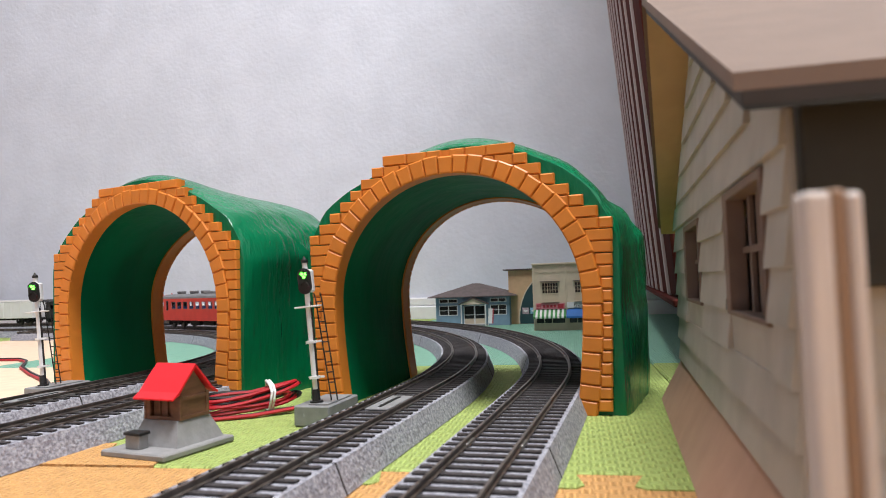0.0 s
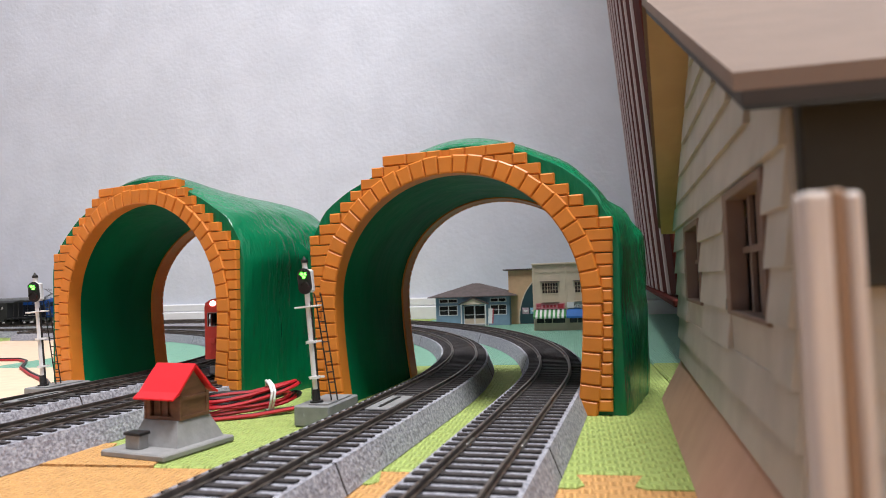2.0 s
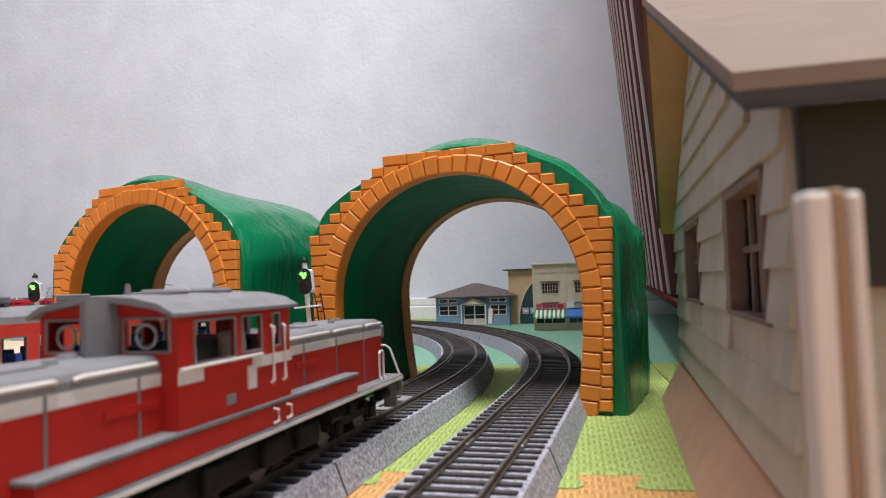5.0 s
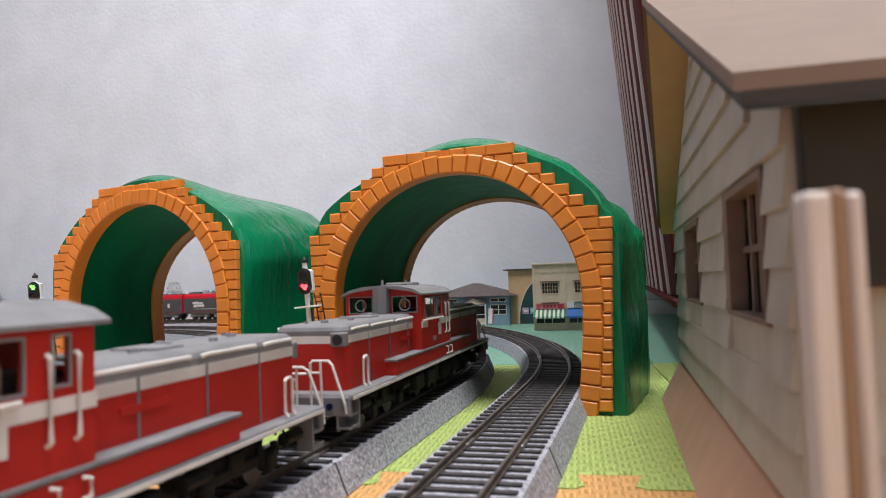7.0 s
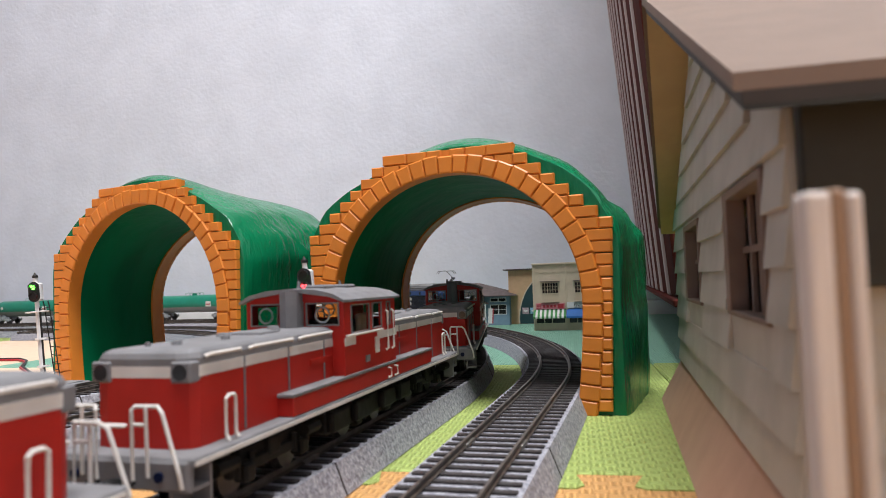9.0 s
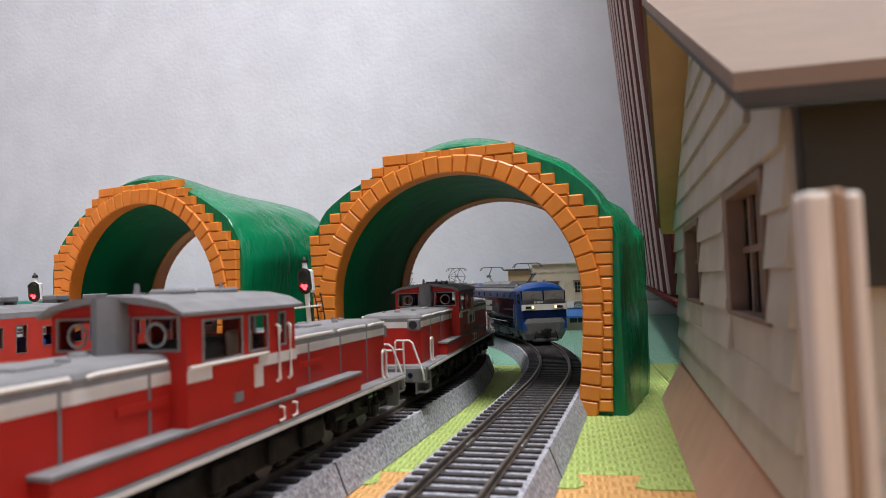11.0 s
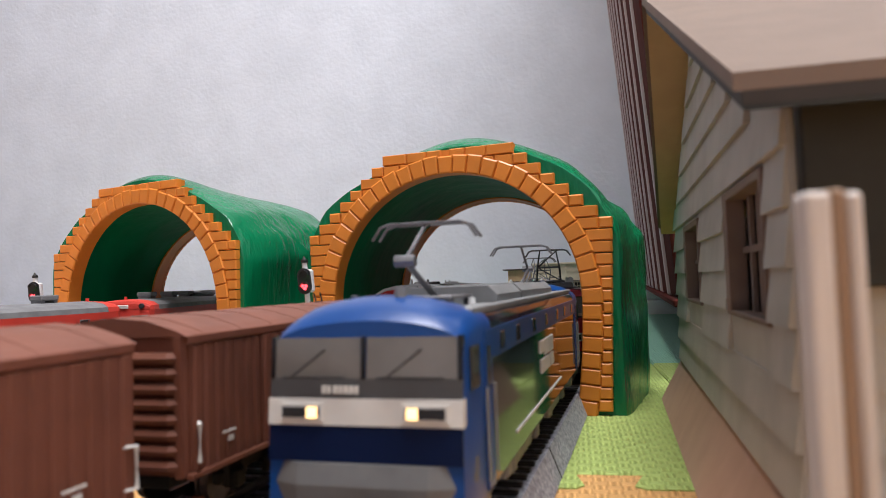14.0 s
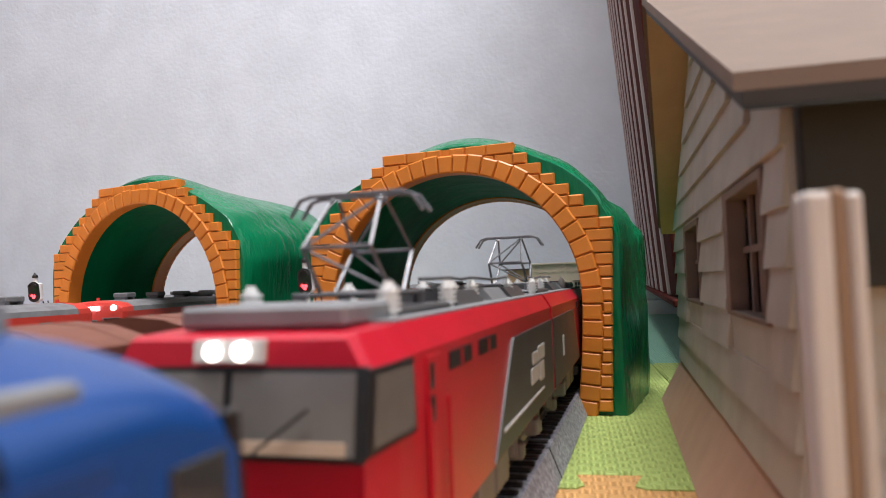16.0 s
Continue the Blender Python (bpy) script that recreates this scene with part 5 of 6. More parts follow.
def contact_head(head):
    hd = bmesh.new()
    for dx in (-0.0022, 0.0022):
        rod(hd, [head + Vector((dx, sy * y, z)) for sy, y, z in ((-1, 0.0125, -0.0035), (-1, 0.0105, -0.0006), (-1, 0.0085, 0.0), (1, 0.0085, 0.0), (1, 0.0105, -0.0006), (1, 0.0125, -0.0035))], 0.0004, 5)
    for y in (-0.0075, 0.0, 0.0075):
        rod(hd, [head + Vector((-0.0022, y, 0)), head + Vector((0.0022, y, 0))], 0.0004, 5)
    return hd


def pantograph_cross(parent, x, base_z):
    """A raised diamond pantograph."""
    b = boxed(x - 0.010, x + 0.010, -0.0085, 0.0085, base_z + 0.0018, base_z + 0.0026, bevel=0.0002)
    for a in (-1, 1):
        for c in (-1, 1):
            cyl(b, (x + a * 0.009, c * 0.0075, base_z), (x + a * 0.009, c * 0.0075, base_z + 0.0019), 0.0012, sides=8)
    p = part("pantograph", b, STEEL, parent, "raised diamond pantograph")
    zk, zt = base_z + 0.0100, base_z + 0.0190

    def bar(a, b, r):
        part("arm", rod(bmesh.new(), [a, b], r, 5), STEEL, p)
    for y in (-0.006, 0.006):
        for a in (-1, 1):
            bar((x + a * 0.0030, y * 1.1, base_z + 0.0024), (x + a * 0.0105, y, zk), 0.00045)
            bar((x + a * 0.0105, y, zk), (x + a * 0.0012, y * 0.75, zt), 0.00036)
    for a in (-1, 1):
        bar((x + a * 0.0105, -0.006, zk), (x + a * 0.0105, 0.006, zk), 0.00036)
        bar((x + a * 0.0105, -0.006, zk), (x + a * 0.0012, 0.0045, zt), 0.00030)
        bar((x + a * 0.0030, 0.0066, base_z + 0.0024), (x + a * 0.0105, -0.006, zk), 0.00030)
    part("contact_head", contact_head(Vector((x, 0, zt + 0.0006))), STEEL, p)
    return p


def electric_blue():
    """A blue and grey electric with raked cabs."""
    t = thing("electric_locomotive", Matrix.Identity(4), "blue and grey electric locomotive with raised single-arm pantographs", "locomotive", "electric locomotives")
    W = 0.0184

    def ring(x, w, zlo, zhi, crown):
        up = [(1.0, -0.0034), (0.985, -0.0022), (0.94, -0.0010), (0.86, 0.0), (0.70, crown * 0.45), (0.50, crown * 0.75), (0.25, crown * 0.94)]
        left = [(x, -w * f, zhi + dz) for f, dz in up]
        return [(x, -w, zlo)] + left + [(x, 0, zhi + crown)] + [(p[0], -p[1], p[2]) for p in left[::-1]] + [(x, w, zlo)]
    mid = bmesh.new()
    loft(mid, [ring(-0.0905, W, 0.0105, 0.0438, 0.0004), ring(0.0905, W, 0.0105, 0.0438, 0.0004)])
    part("body_side", mid, BODY_GLOSS, t, "glossy dark grey body side")
    band = bmesh.new()
    for sy in (-1, 1):
        box(band, -0.0905, 0.0905, sy * (W + 0.0001) - 0.0002, sy * (W + 0.0001) + 0.0002, 0.0346, 0.0404)
    part("blue_band", band, BLUE, t, "bright blue band below the roof")
    part("roof_deck", boxed(-0.0895, 0.0895, -0.0150, 0.0150, 0.0437, 0.0444, bevel=0.0003), MID_GREY, t)
    for sy in (-1, 1):
        part("gutter", boxed(-0.0905, 0.0905, sy * 0.0158 - 0.0010, sy * 0.0158 + 0.0010, 0.0432, 0.0448, bevel=0.0003), MID_GREY, t)
    for sx in (-1, 1):
        cab = bmesh.new()
        rings = []
        # nose sections from the body to the face
        for x, w, hi, crown in ((0.0840, W + 0.0001, 0.0441, 0.0010), (0.0880, W + 0.0001, 0.0443, 0.0026), (0.0925, W + 0.0001, 0.0443, 0.0034), (0.0965, W + 0.0001, 0.0440, 0.0034), (0.0995, W * 0.995, 0.0433, 0.0032), (0.1020, W * 0.985, 0.0424, 0.0027), (0.1038, W * 0.975, 0.0412, 0.0022)):
            r = ring(sx * x, w, 0.0105, hi, crown)
            rings.append(r)
        # the face leans: push lower points forward
        rings = [[(p[0] + sx * max(0.0, (0.0396 - p[2]) * 0.10) * (k / 6), p[1], p[2]) for p in r] for k, r in enumerate(rings)]
        loft(cab, rings)
        c = part("cab", cab, BLUE, t, "blue cab end", smooth=True)
        X = 0.1042

        def face(z0, z1, y0, y1, out, mat, nm, label=""):
            lean = lambda z: (0.0396 - z) * 0.10
            bm = bmesh.new()
            vs = []
            for d in (-0.0012, out):
                for y, z in ((y0, z0), (y1, z0), (y1, z1), (y0, z1)):
                    vs.append(bm.verts.new((sx * (X - 0.0004 + lean(z) + d), y, z)))
            for f in ((0, 1, 2, 3), (7, 6, 5, 4), (0, 1, 5, 4), (1, 2, 6, 5), (2, 3, 7, 6), (3, 0, 4, 7)):
                bm.faces.new([vs[i] for i in f])
            return part(nm, bm, mat, c, label)
        wf = W * 0.975
        face(0.0192, 0.0254, -wf, wf, 0.0006, NAVY, "lower_band")
        face(0.0254, 0.0300, -wf - 0.0002, wf + 0.0002, 0.0008, OFF_WHITE, "white_band", "white band with headlamps")
        face(0.0300, 0.0334, -wf, wf, 0.0006, DARK_GREY, "dark_band")
        face(0.0334, 0.0405, -wf + 0.0008, -0.0006, 0.0005, PANE_SOFT, "windscreen", "grey reflecting windscreen")
        face(0.0334, 0.0405, 0.0006, wf - 0.0008, 0.0005, PANE_SOFT, "windscreen", "grey reflecting windscreen")
        face(0.0334, 0.0407, -0.0004, 0.0004, 0.0007, LOCO_BLACK, "pillar")
        face(0.0334, 0.0407, -wf, -wf + 0.0008, 0.0007, LOCO_BLACK, "pillar")
        face(0.0334, 0.0407, wf - 0.0008, wf, 0.0007, LOCO_BLACK, "pillar")
        for k, y in enumerate((0.0012, 0.0022, 0.0032, 0.0042, 0.0052, 0.0064, 0.0074)):
            face(0.0308, 0.0322, -sx * y - 0.00035, -sx * y + 0.00035, 0.0009, OFF_WHITE, "number_bar")
        for sy in (-1, 1):
            face(0.0262, 0.0292, sy * 0.0115 - 0.0042, sy * 0.0115 + 0.0042, 0.0013, OFF_WHITE, "headlamp_bezel")
            face(0.0268, 0.0286, sy * 0.0115 - 0.0036, sy * 0.0115 + 0.0036, 0.0015, PANE, "headlamp_glass")
            face(0.0268, 0.0286, sy * 0.0093 - 0.0010, sy * 0.0093 + 0.0010, 0.0017, LAMP_WARM if sx > 0 else PANE, "headlamp", "warm glowing headlamp" if sx > 0 else "")
            # side window, door and blue return of the cab
            part("side_window", boxed(sx * 0.0985 - 0.0030, sx * 0.0985 + 0.0030, sy * (W + 0.0002) - 0.0002, sy * (W + 0.0002) + 0.0002, 0.0310, 0.0385, bevel=0.0001), PANE, c)
            part("cab_door", boxed(sx * 0.0885 - 0.0028, sx * 0.0885 + 0.0028, sy * (W + 0.0002) - 0.0002, sy * (W + 0.0002) + 0.0003, 0.0110, 0.0385), BLUE, c)
            part("door_window", boxed(sx * 0.0885 - 0.0014, sx * 0.0885 + 0.0014, sy * (W + 0.0004) - 0.0002, sy * (W + 0.0004) + 0.0002, 0.0300, 0.0375), PANE, c)
            r = bmesh.new()
            for xx in (0.0850, 0.0922):
                rod(r, [(sx * xx, sy * (W + 0.0008), 0.0130), (sx * xx, sy * (W + 0.0008), 0.0300)], 0.0003, 5)
            part("door_rail", r, MID_GREY, c)
        w = bmesh.new()
        for y in (-0.009, 0.009):
            rod(w, [(sx * (X + 0.0028), y - 0.004, 0.0338), (sx * (X + 0.0012), y + 0.002, 0.0385)], 0.0002, 5)
            rod(w, [(sx * (X + 0.0020), y - 0.006, 0.0337), (sx * (X + 0.0020), y + 0.006, 0.0337)], 0.0002, 5)
        part("wiper", w, BLACK, c)
        # skirt, plough, coupler
        sk = bmesh.new()
        prow = lambda z, d, w: [(sx * (0.0985 - d), -0.0186 * w, z), (sx * (0.1058 - d), -0.0178 * w, z), (sx * (0.1080 - d), -0.0120 * w, z), (sx * (0.1080 - d), 0.0120 * w, z), (sx * (0.1058 - d), 0.0178 * w, z), (sx * (0.0985 - d), 0.0186 * w, z)]
        loft(sk, [prow(0.0020, 0.0030, 0.80), prow(0.0075, 0.0004, 0.94), prow(0.0155, 0.0, 1.0), prow(0.0191, 0.0010, 1.0)])
        part("skirt", sk, SKIRT_GREY, t, "dark grey front skirt")
        part("plough", boxed(min(sx * 0.1035, sx * 0.1090), max(sx * 0.1035, sx * 0.1090), -0.0100, 0.0100, 0.0010, 0.0034, bevel=0.0006), DARK_GREY, t)
        part("coupler_pocket", boxed(min(sx * 0.1075, sx * 0.1088), max(sx * 0.1075, sx * 0.1088), -0.0038, 0.0038, 0.0052, 0.0098), BLACK, t)
        coupler(t, sx * 0.107, sx)
        h = bmesh.new()
        for y in (-0.009, 0.008):
            rod(h, [(sx * 0.1082, y, 0.0085), (sx * 0.1100, y, 0.0070), (sx * 0.1098, y * 1.1, 0.0030)], 0.0005, 5)
        rod(h, [(sx * 0.1082, -0.008, 0.0090), (sx * 0.1092, -0.0065, 0.0072), (sx * 0.1092, 0.0065, 0.0072), (sx * 0.1082, 0.008, 0.0090)], 0.00035, 5)
        part("brake_hose", h, UNDER, t)
        part("whistle", cyl(bmesh.new(), (sx * 0.0955, 0.004, 0.0455), (sx * 0.0955, 0.004, 0.0492), 0.0013, 0.0010, sides=10), MID_GREY, t)
        part("aerial", cyl(bmesh.new(), (sx * 0.0935, -0.006, 0.0440), (sx * 0.0935, -0.006, 0.0478), 0.0008, sides=8), MID_GREY, t)
        pantograph_single(t, sx * 0.0660, sx, 0.0444)
        ins = bmesh.new()
        for xx, yy in ((0.060, 0.009), (0.060, -0.009), (0.082, 0.006)):
            cyl(ins, (sx * xx, yy, 0.0430), (sx * xx, yy, 0.0460), 0.0011, 0.0008, sides=8)
        part("insulator", ins, INSULATOR, t, "white roof insulator")
    # roof equipment
    for a, b, w, h in ((-0.052, -0.0176, 0.0134, 0.0486), (-0.0172, 0.0172, 0.0136, 0.0488), (0.0176, 0.052, 0.0134, 0.0486)):
        part("roof_box", prism(bmesh.new(), [(-w, 0.0431), (-w, h - 0.0022), (-w + 0.0022, h), (w - 0.0022, h), (w, h - 0.0022), (w, 0.0431)], "x", a, b), MID_GREY, t, "grey roof equipment box")
    for sy in (-1, 1):
        for xx in (-0.070, -0.045, -0.022, 0.005, 0.030, 0.055, 0.074):
            part("side_port", boxed(xx - 0.0020, xx + 0.0020, sy * (W + 0.0004) - 0.0003, sy * (W + 0.0004) + 0.0002, 0.0355, 0.0392, bevel=0.0002), PANE, t)
        lg = bmesh.new()
        for a, b, c, d in ((-0.015, -0.006, 0.0272, 0.0318), (-0.005, 0.004, 0.0272, 0.0318), (0.005, 0.013, 0.0284, 0.0318), (-0.015, -0.007, 0.0226, 0.0264), (-0.005, 0.012, 0.0226, 0.0264)):
            box(lg, sy * 0.006 + a, sy * 0.006 + b, sy * (W + 0.0002) - 0.0002, sy * (W + 0.0002) + 0.0002, c, d)
        part("side_emblem", lg, OFF_WHITE, t, "white painted emblem blocks")
        part("side_line", boxed(-0.030, 0.060, sy * (W + 0.0001) - 0.0001, sy * (W + 0.0001) + 0.0002, 0.0148, 0.0154), OFF_WHITE, t)
    bm = boxed(-0.090, 0.090, -0.0150, 0.0150, 0.0085, 0.0106)
    for xx in (-0.033, 0.033):
        box(bm, xx - 0.012, xx + 0.012, -0.0155, 0.0155, 0.0035, 0.0090, bevel=0.0006)
    part("underframe", bm, MID_GREY, t)
    for bx in (-0.067, 0.0, 0.067):
        wheelset_bogie(t, bx, (-0.0150, 0.0150), half=0.0135, r=0.0066, mat=MID_GREY)
    return t


def electric_red(leading):
    """One half of a crimson twin-unit electric: a cab at the outer end, a corridor joint at the inner one; x grows towards the cab."""
    words = "red leading half of a twin electric locomotive with grey side panels" if leading else "red trailing half of a twin electric locomotive with grey side panels"
    t = thing("electric_locomotive", Matrix.Identity(4), words, "locomotive", "electric locomotives")
    fw = 1 if leading else -1
    W, L = 0.0184, 0.0780
    SILL, CANT, ROOF = 0.0135, 0.0405, 0.0445
    rake = lambda z: max(0.0, z - 0.024) * 0.16 + max(0.0, 0.024 - z) * 0.06

    def ring(x, w, hi, lean=0.0):
        pts = [(-w, SILL), (-w, CANT - (ROOF - hi)), (-w * 0.86, hi), (w * 0.86, hi), (w, CANT - (ROOF - hi)), (w, SILL)]
        return [(fw * (x - lean * rake(z)), y, z) for y, z in pts]
    body = loft(bmesh.new(), [ring(-L + 0.0012, W, ROOF), ring(L - 0.017, W, ROOF), ring(L - 0.009, W * 0.992, ROOF - 0.0002, 0.6), ring(L - 0.0015, W * 0.955, ROOF - 0.0004, 1.0), ring(L, W * 0.93, ROOF - 0.0009, 1.0)])
    part("body", body, CRIMSON, t, "crimson painted body")
    part("roof_deck", boxed(min(fw * (-L + 0.002), fw * (L - 0.017)), max(fw * (-L + 0.002), fw * (L - 0.017)), -W * 0.84, W * 0.84, ROOF - 0.0004, ROOF + 0.0004), MID_GREY, t, "grey roof deck")
    part("gangway", boxed(min(fw * -L, fw * (-L - 0.0010)) - 0.0006, max(fw * -L, fw * (-L - 0.0010)) + 0.0006, -0.0100, 0.0100, SILL, 0.0400, bevel=0.0006), BLACK, t, "black corridor bellows")

    def plate(nm, sy, x0, x1, z0, z1, mat, out=0.0003, label="", parent=None):
        a, b = sorted((fw * x0, fw * x1))
        c, d = sorted((sy * (W - 0.0003), sy * (W + out)))
        return part(nm, boxed(a, b, c, d, z0, z1), mat, parent or t, label)
    for sy in (-1, 1):
        out = [(-L + 0.0014, SILL + 0.0006), (0.0145, SILL + 0.0006), (-0.0085, 0.0366), (-L + 0.0014, 0.0366)]
        part("grey_panel", prism(bmesh.new(), [(fw * x, z) for x, z in out], "y", sy * (W + 0.0002) - 0.0002, sy * (W + 0.0002) + 0.0002), DARK_GREY, t, "dark grey slanted side panel")
        if leading:
            lg = bmesh.new()
            for a, b, c, d in ((-0.0560, -0.0440, 0.0272, 0.0310), (-0.0430, -0.0340, 0.0272, 0.0302), (-0.0540, -0.0470, 0.0214, 0.0264), (-0.0460, -0.0310, 0.0224, 0.0264)):
                box(lg, a, b, sy * (W + 0.0005) - 0.0002, sy * (W + 0.0005) + 0.0002, c, d)
            part("side_emblem", lg, OFF_WHITE, t, "white painted emblem blocks")
            part("side_line", boxed(-0.0530, 0.0060, sy * (W + 0.0005) - 0.0001, sy * (W + 0.0005) + 0.0002, 0.0183, 0.0189), OFF_WHITE, t)
        else:
            part("small_mark", boxed(0.0480, 0.0520, sy * (W + 0.0005) - 0.0001, sy * (W + 0.0005) + 0.0002, 0.0220, 0.0290), OFF_WHITE, t)
        for a, b in ((0.0310, 0.0450), (0.0100, 0.0250)):
            p = plate("side_port", sy, a, b, 0.0362, 0.0390, BLACK, 0.0003, "dark louvred side window")
            plate("louvre_bar", sy, (a + b) / 2 - 0.0003, (a + b) / 2 + 0.0003, 0.0364, 0.0388, CRIMSON, 0.0005, "", p)
        door = plate("cab_door", sy, 0.0500, 0.0570, SILL + 0.0010, 0.0395, CRIMSON, 0.0004)
        for c, d in ((0.0350, 0.0385), (0.0305, 0.0340)):
            plate("door_window", sy, 0.0545, 0.0562, c, d, PANE, 0.0006, "", door)
        r = bmesh.new()
        for x in (0.0488, 0.0580):
            rod(r, [(fw * x, sy * (W + 0.0008), 0.0170), (fw * x, sy * (W + 0.0008), 0.0330)], 0.00035, 5)
        part("door_rail", r, CRIMSON, t)
        # wrap-round cab side window
        q = [(0.0622, 0.0306), (0.0772, 0.0306), (0.0756, 0.0402), (0.0628, 0.0402)]
        yw = lambda x: W * (1.0 - 0.045 * max(0.0, x - 0.061) / 0.0155)
        bm = bmesh.new()
        vs = [bm.verts.new((fw * x, sy * (yw(x) + o), z)) for o in (-0.0008, 0.0004) for x, z in q]
        for f in ((0, 1, 2, 3), (7, 6, 5, 4), (0, 1, 5, 4), (1, 2, 6, 5), (2, 3, 7, 6), (3, 0, 4, 7)):
            bm.faces.new([vs[i] for i in f])
        sw = part("side_window", bm, BLACK, t, "black-framed wrap-round side window")
        bm = bmesh.new()
        vs = [bm.verts.new((fw * (0.0688 + (x - 0.0688) * 0.84), sy * (yw(x) + 0.0006), 0.0354 + (z - 0.0354) * 0.84)) for x, z in q]
        bm.faces.new(vs)
        part("side_glass", bm, PANE_SOFT, sw)

    def face(z0, z1, y0, y1, out, mat, nm, label="", parent=None):
        bm = bmesh.new()
        vs = [bm.verts.new((fw * (L - rake(z) + d), y, z)) for d in (-0.001, out) for y, z in ((y0, z0), (y1, z0), (y1, z1), (y0, z1))]
        for f in ((0, 1, 2, 3), (7, 6, 5, 4), (0, 1, 5, 4), (1, 2, 6, 5), (2, 3, 7, 6), (3, 0, 4, 7)):
            bm.faces.new([vs[i] for i in f])
        return part(nm, bm, mat, parent or t, label)
    sur = face(0.0300, 0.0405, -0.0173, 0.0173, 0.0003, BLACK, "window_surround", "black windscreen surround")
    for a, b in ((-0.0163, -0.0006), (0.0006, 0.0163)):
        face(0.0308, 0.0399, a, b, 0.0006, PANE_SOFT, "windscreen", "", sur)
    face(0.0308, 0.0323, -0.0160, 0.0154, 0.0008, CAB_BEIGE, "dashboard", "beige dashboard behind the windscreen", sur)
    for y in (-0.008, 0.008):
        part("wiper", rod(bmesh.new(), [(fw * (L + 0.0006), y - 0.004, 0.0308), (fw * (L - 0.0004), y + 0.003, 0.0360)], 0.0002, 5), BLACK, sur)
    face(0.0411, 0.0437, -0.0046, 0.0046, 0.0012, OFF_WHITE, "headlamp_box")
    for sy in (-1, 1):
        xl = L - rake(0.0424)
        part("headlamp", cyl(bmesh.new(), (fw * (xl - 0.0006), sy * 0.0019, 0.0424), (fw * (xl + 0.0016), sy * 0.0019, 0.0424), 0.0011, sides=14), LAMP_WHITE if leading else PANE, t, "bright white headlamp" if leading else "")
        face(0.0185, 0.0225, sy * 0.0115 - 0.0040, sy * 0.0115 + 0.0040, 0.0006, OFF_WHITE, "lamp_bezel")
        face(0.0192, 0.0218, sy * 0.0115 - 0.0030, sy * 0.0115 + 0.0030, 0.0009, PANE, "lamp_glass")
    face(0.0232, 0.0246, -0.006, 0.006, 0.0005, OFF_WHITE, "number_bar")
    sk = prism(bmesh.new(), [(fw * 0.070, -0.0172), (fw * 0.0765, -0.0165), (fw * 0.0805, -0.010), (fw * 0.0805, 0.010), (fw * 0.0765, 0.0165), (fw * 0.070, 0.0172)], "z", 0.0030, SILL)
    part("skirt", sk, MID_GREY, t)
    coupler(t, fw * 0.079, fw)
    # roof: pantograph on its frame, equipment, insulators, cables
    px = 0.0345 if leading else -0.0475
    part("roof_box", boxed(min(fw * (0.050), fw * 0.0690), max(fw * 0.050, fw * 0.0690), -0.0120, 0.0120, ROOF, ROOF + 0.0030, bevel=0.0006), MID_GREY, t, "grey roof equipment box")
    part("pantograph_frame", boxed(fw * px - 0.015, fw * px + 0.015, -0.0120, 0.0120, ROOF, ROOF + 0.0016, bevel=0.0005), DARK_GREY, t)
    pantograph_cross(t, fw * px, ROOF + 0.0016)
    spots = ((0.0520, 0.0115), (0.0520, -0.0115), (0.0165, 0.0105), (0.0165, -0.0105), (-0.0030, 0.0060), (-0.0180, 0.0070), (-0.0260, -0.0080), (-0.0600, 0.0080)) if leading else ((-0.0650, 0.0105), (-0.0300, -0.0105), (0.0280, 0.0105), (0.0280, -0.0105), (0.0050, 0.0060), (-0.0200, 0.0070))
    for x, y in spots:
        i = cyl(bmesh.new(), (fw * x, y, ROOF), (fw * x, y, ROOF + 0.0050), 0.0012, sides=10)
        for k in range(4):
            cyl(i, (fw * x, y, ROOF + 0.0012 + 0.0009 * k), (fw * x, y, ROOF + 0.0017 + 0.0009 * k), 0.0018, sides=10)
        cyl(i, (fw * x, y, ROOF + 0.0050), (fw * x, y, ROOF + 0.0057), 0.0008, sides=8)
        part("insulator", i, INSULATOR, t, "white roof insulator")
    for a, b, mat in ((-0.0120, 0.0110, DARK_GREY), (-0.0420, -0.0220, MID_GREY), (-0.0720, -0.0480, DARK_GREY)) if leading else ((-0.0120, 0.0110, DARK_GREY), (0.0180, 0.0440, MID_GREY)):
        a, b = sorted((fw * a, fw * b))
        part("roof_box", prism(bmesh.new(), [(-0.0118, ROOF), (-0.0090, ROOF + 0.0034), (0.0090, ROOF + 0.0034), (0.0118, ROOF)], "x", a, b), mat, t, "sloped grey roof housing")
        part("vent_grille", boxed(a + 0.003, b - 0.003, -0.0070, 0.0070, ROOF + 0.0034, ROOF + 0.0039), BLACK, t)
    w = rod(bmesh.new(), [(fw * x, y, ROOF + z) for x, y, z in ((0.0200, 0.006, 0.0060), (-0.0030, 0.006, 0.0062), (-0.0100, 0.0065, 0.0058), (-0.0180, 0.007, 0.0062), (-0.0400, 0.0075, 0.0056), (-0.0600, 0.008, 0.0062))], 0.0004, 5)
    part("roof_wire", w, STEEL, t)
    part("horn_base", boxed(fw * 0.0560 - 0.0016, fw * 0.0560 + 0.0016, 0.0080, 0.0112, ROOF, ROOF + 0.0022, bevel=0.0004), CRIMSON, t)
    bm = boxed(-0.0700, 0.0700, -0.0150, 0.0150, 0.0095, SILL)
    for x in (-0.006, 0.010):
        box(bm, x - 0.007, x + 0.007, -0.0158, 0.0158, 0.0035, 0.0120, bevel=0.0006)
    part("underframe", bm, MID_GREY, t)
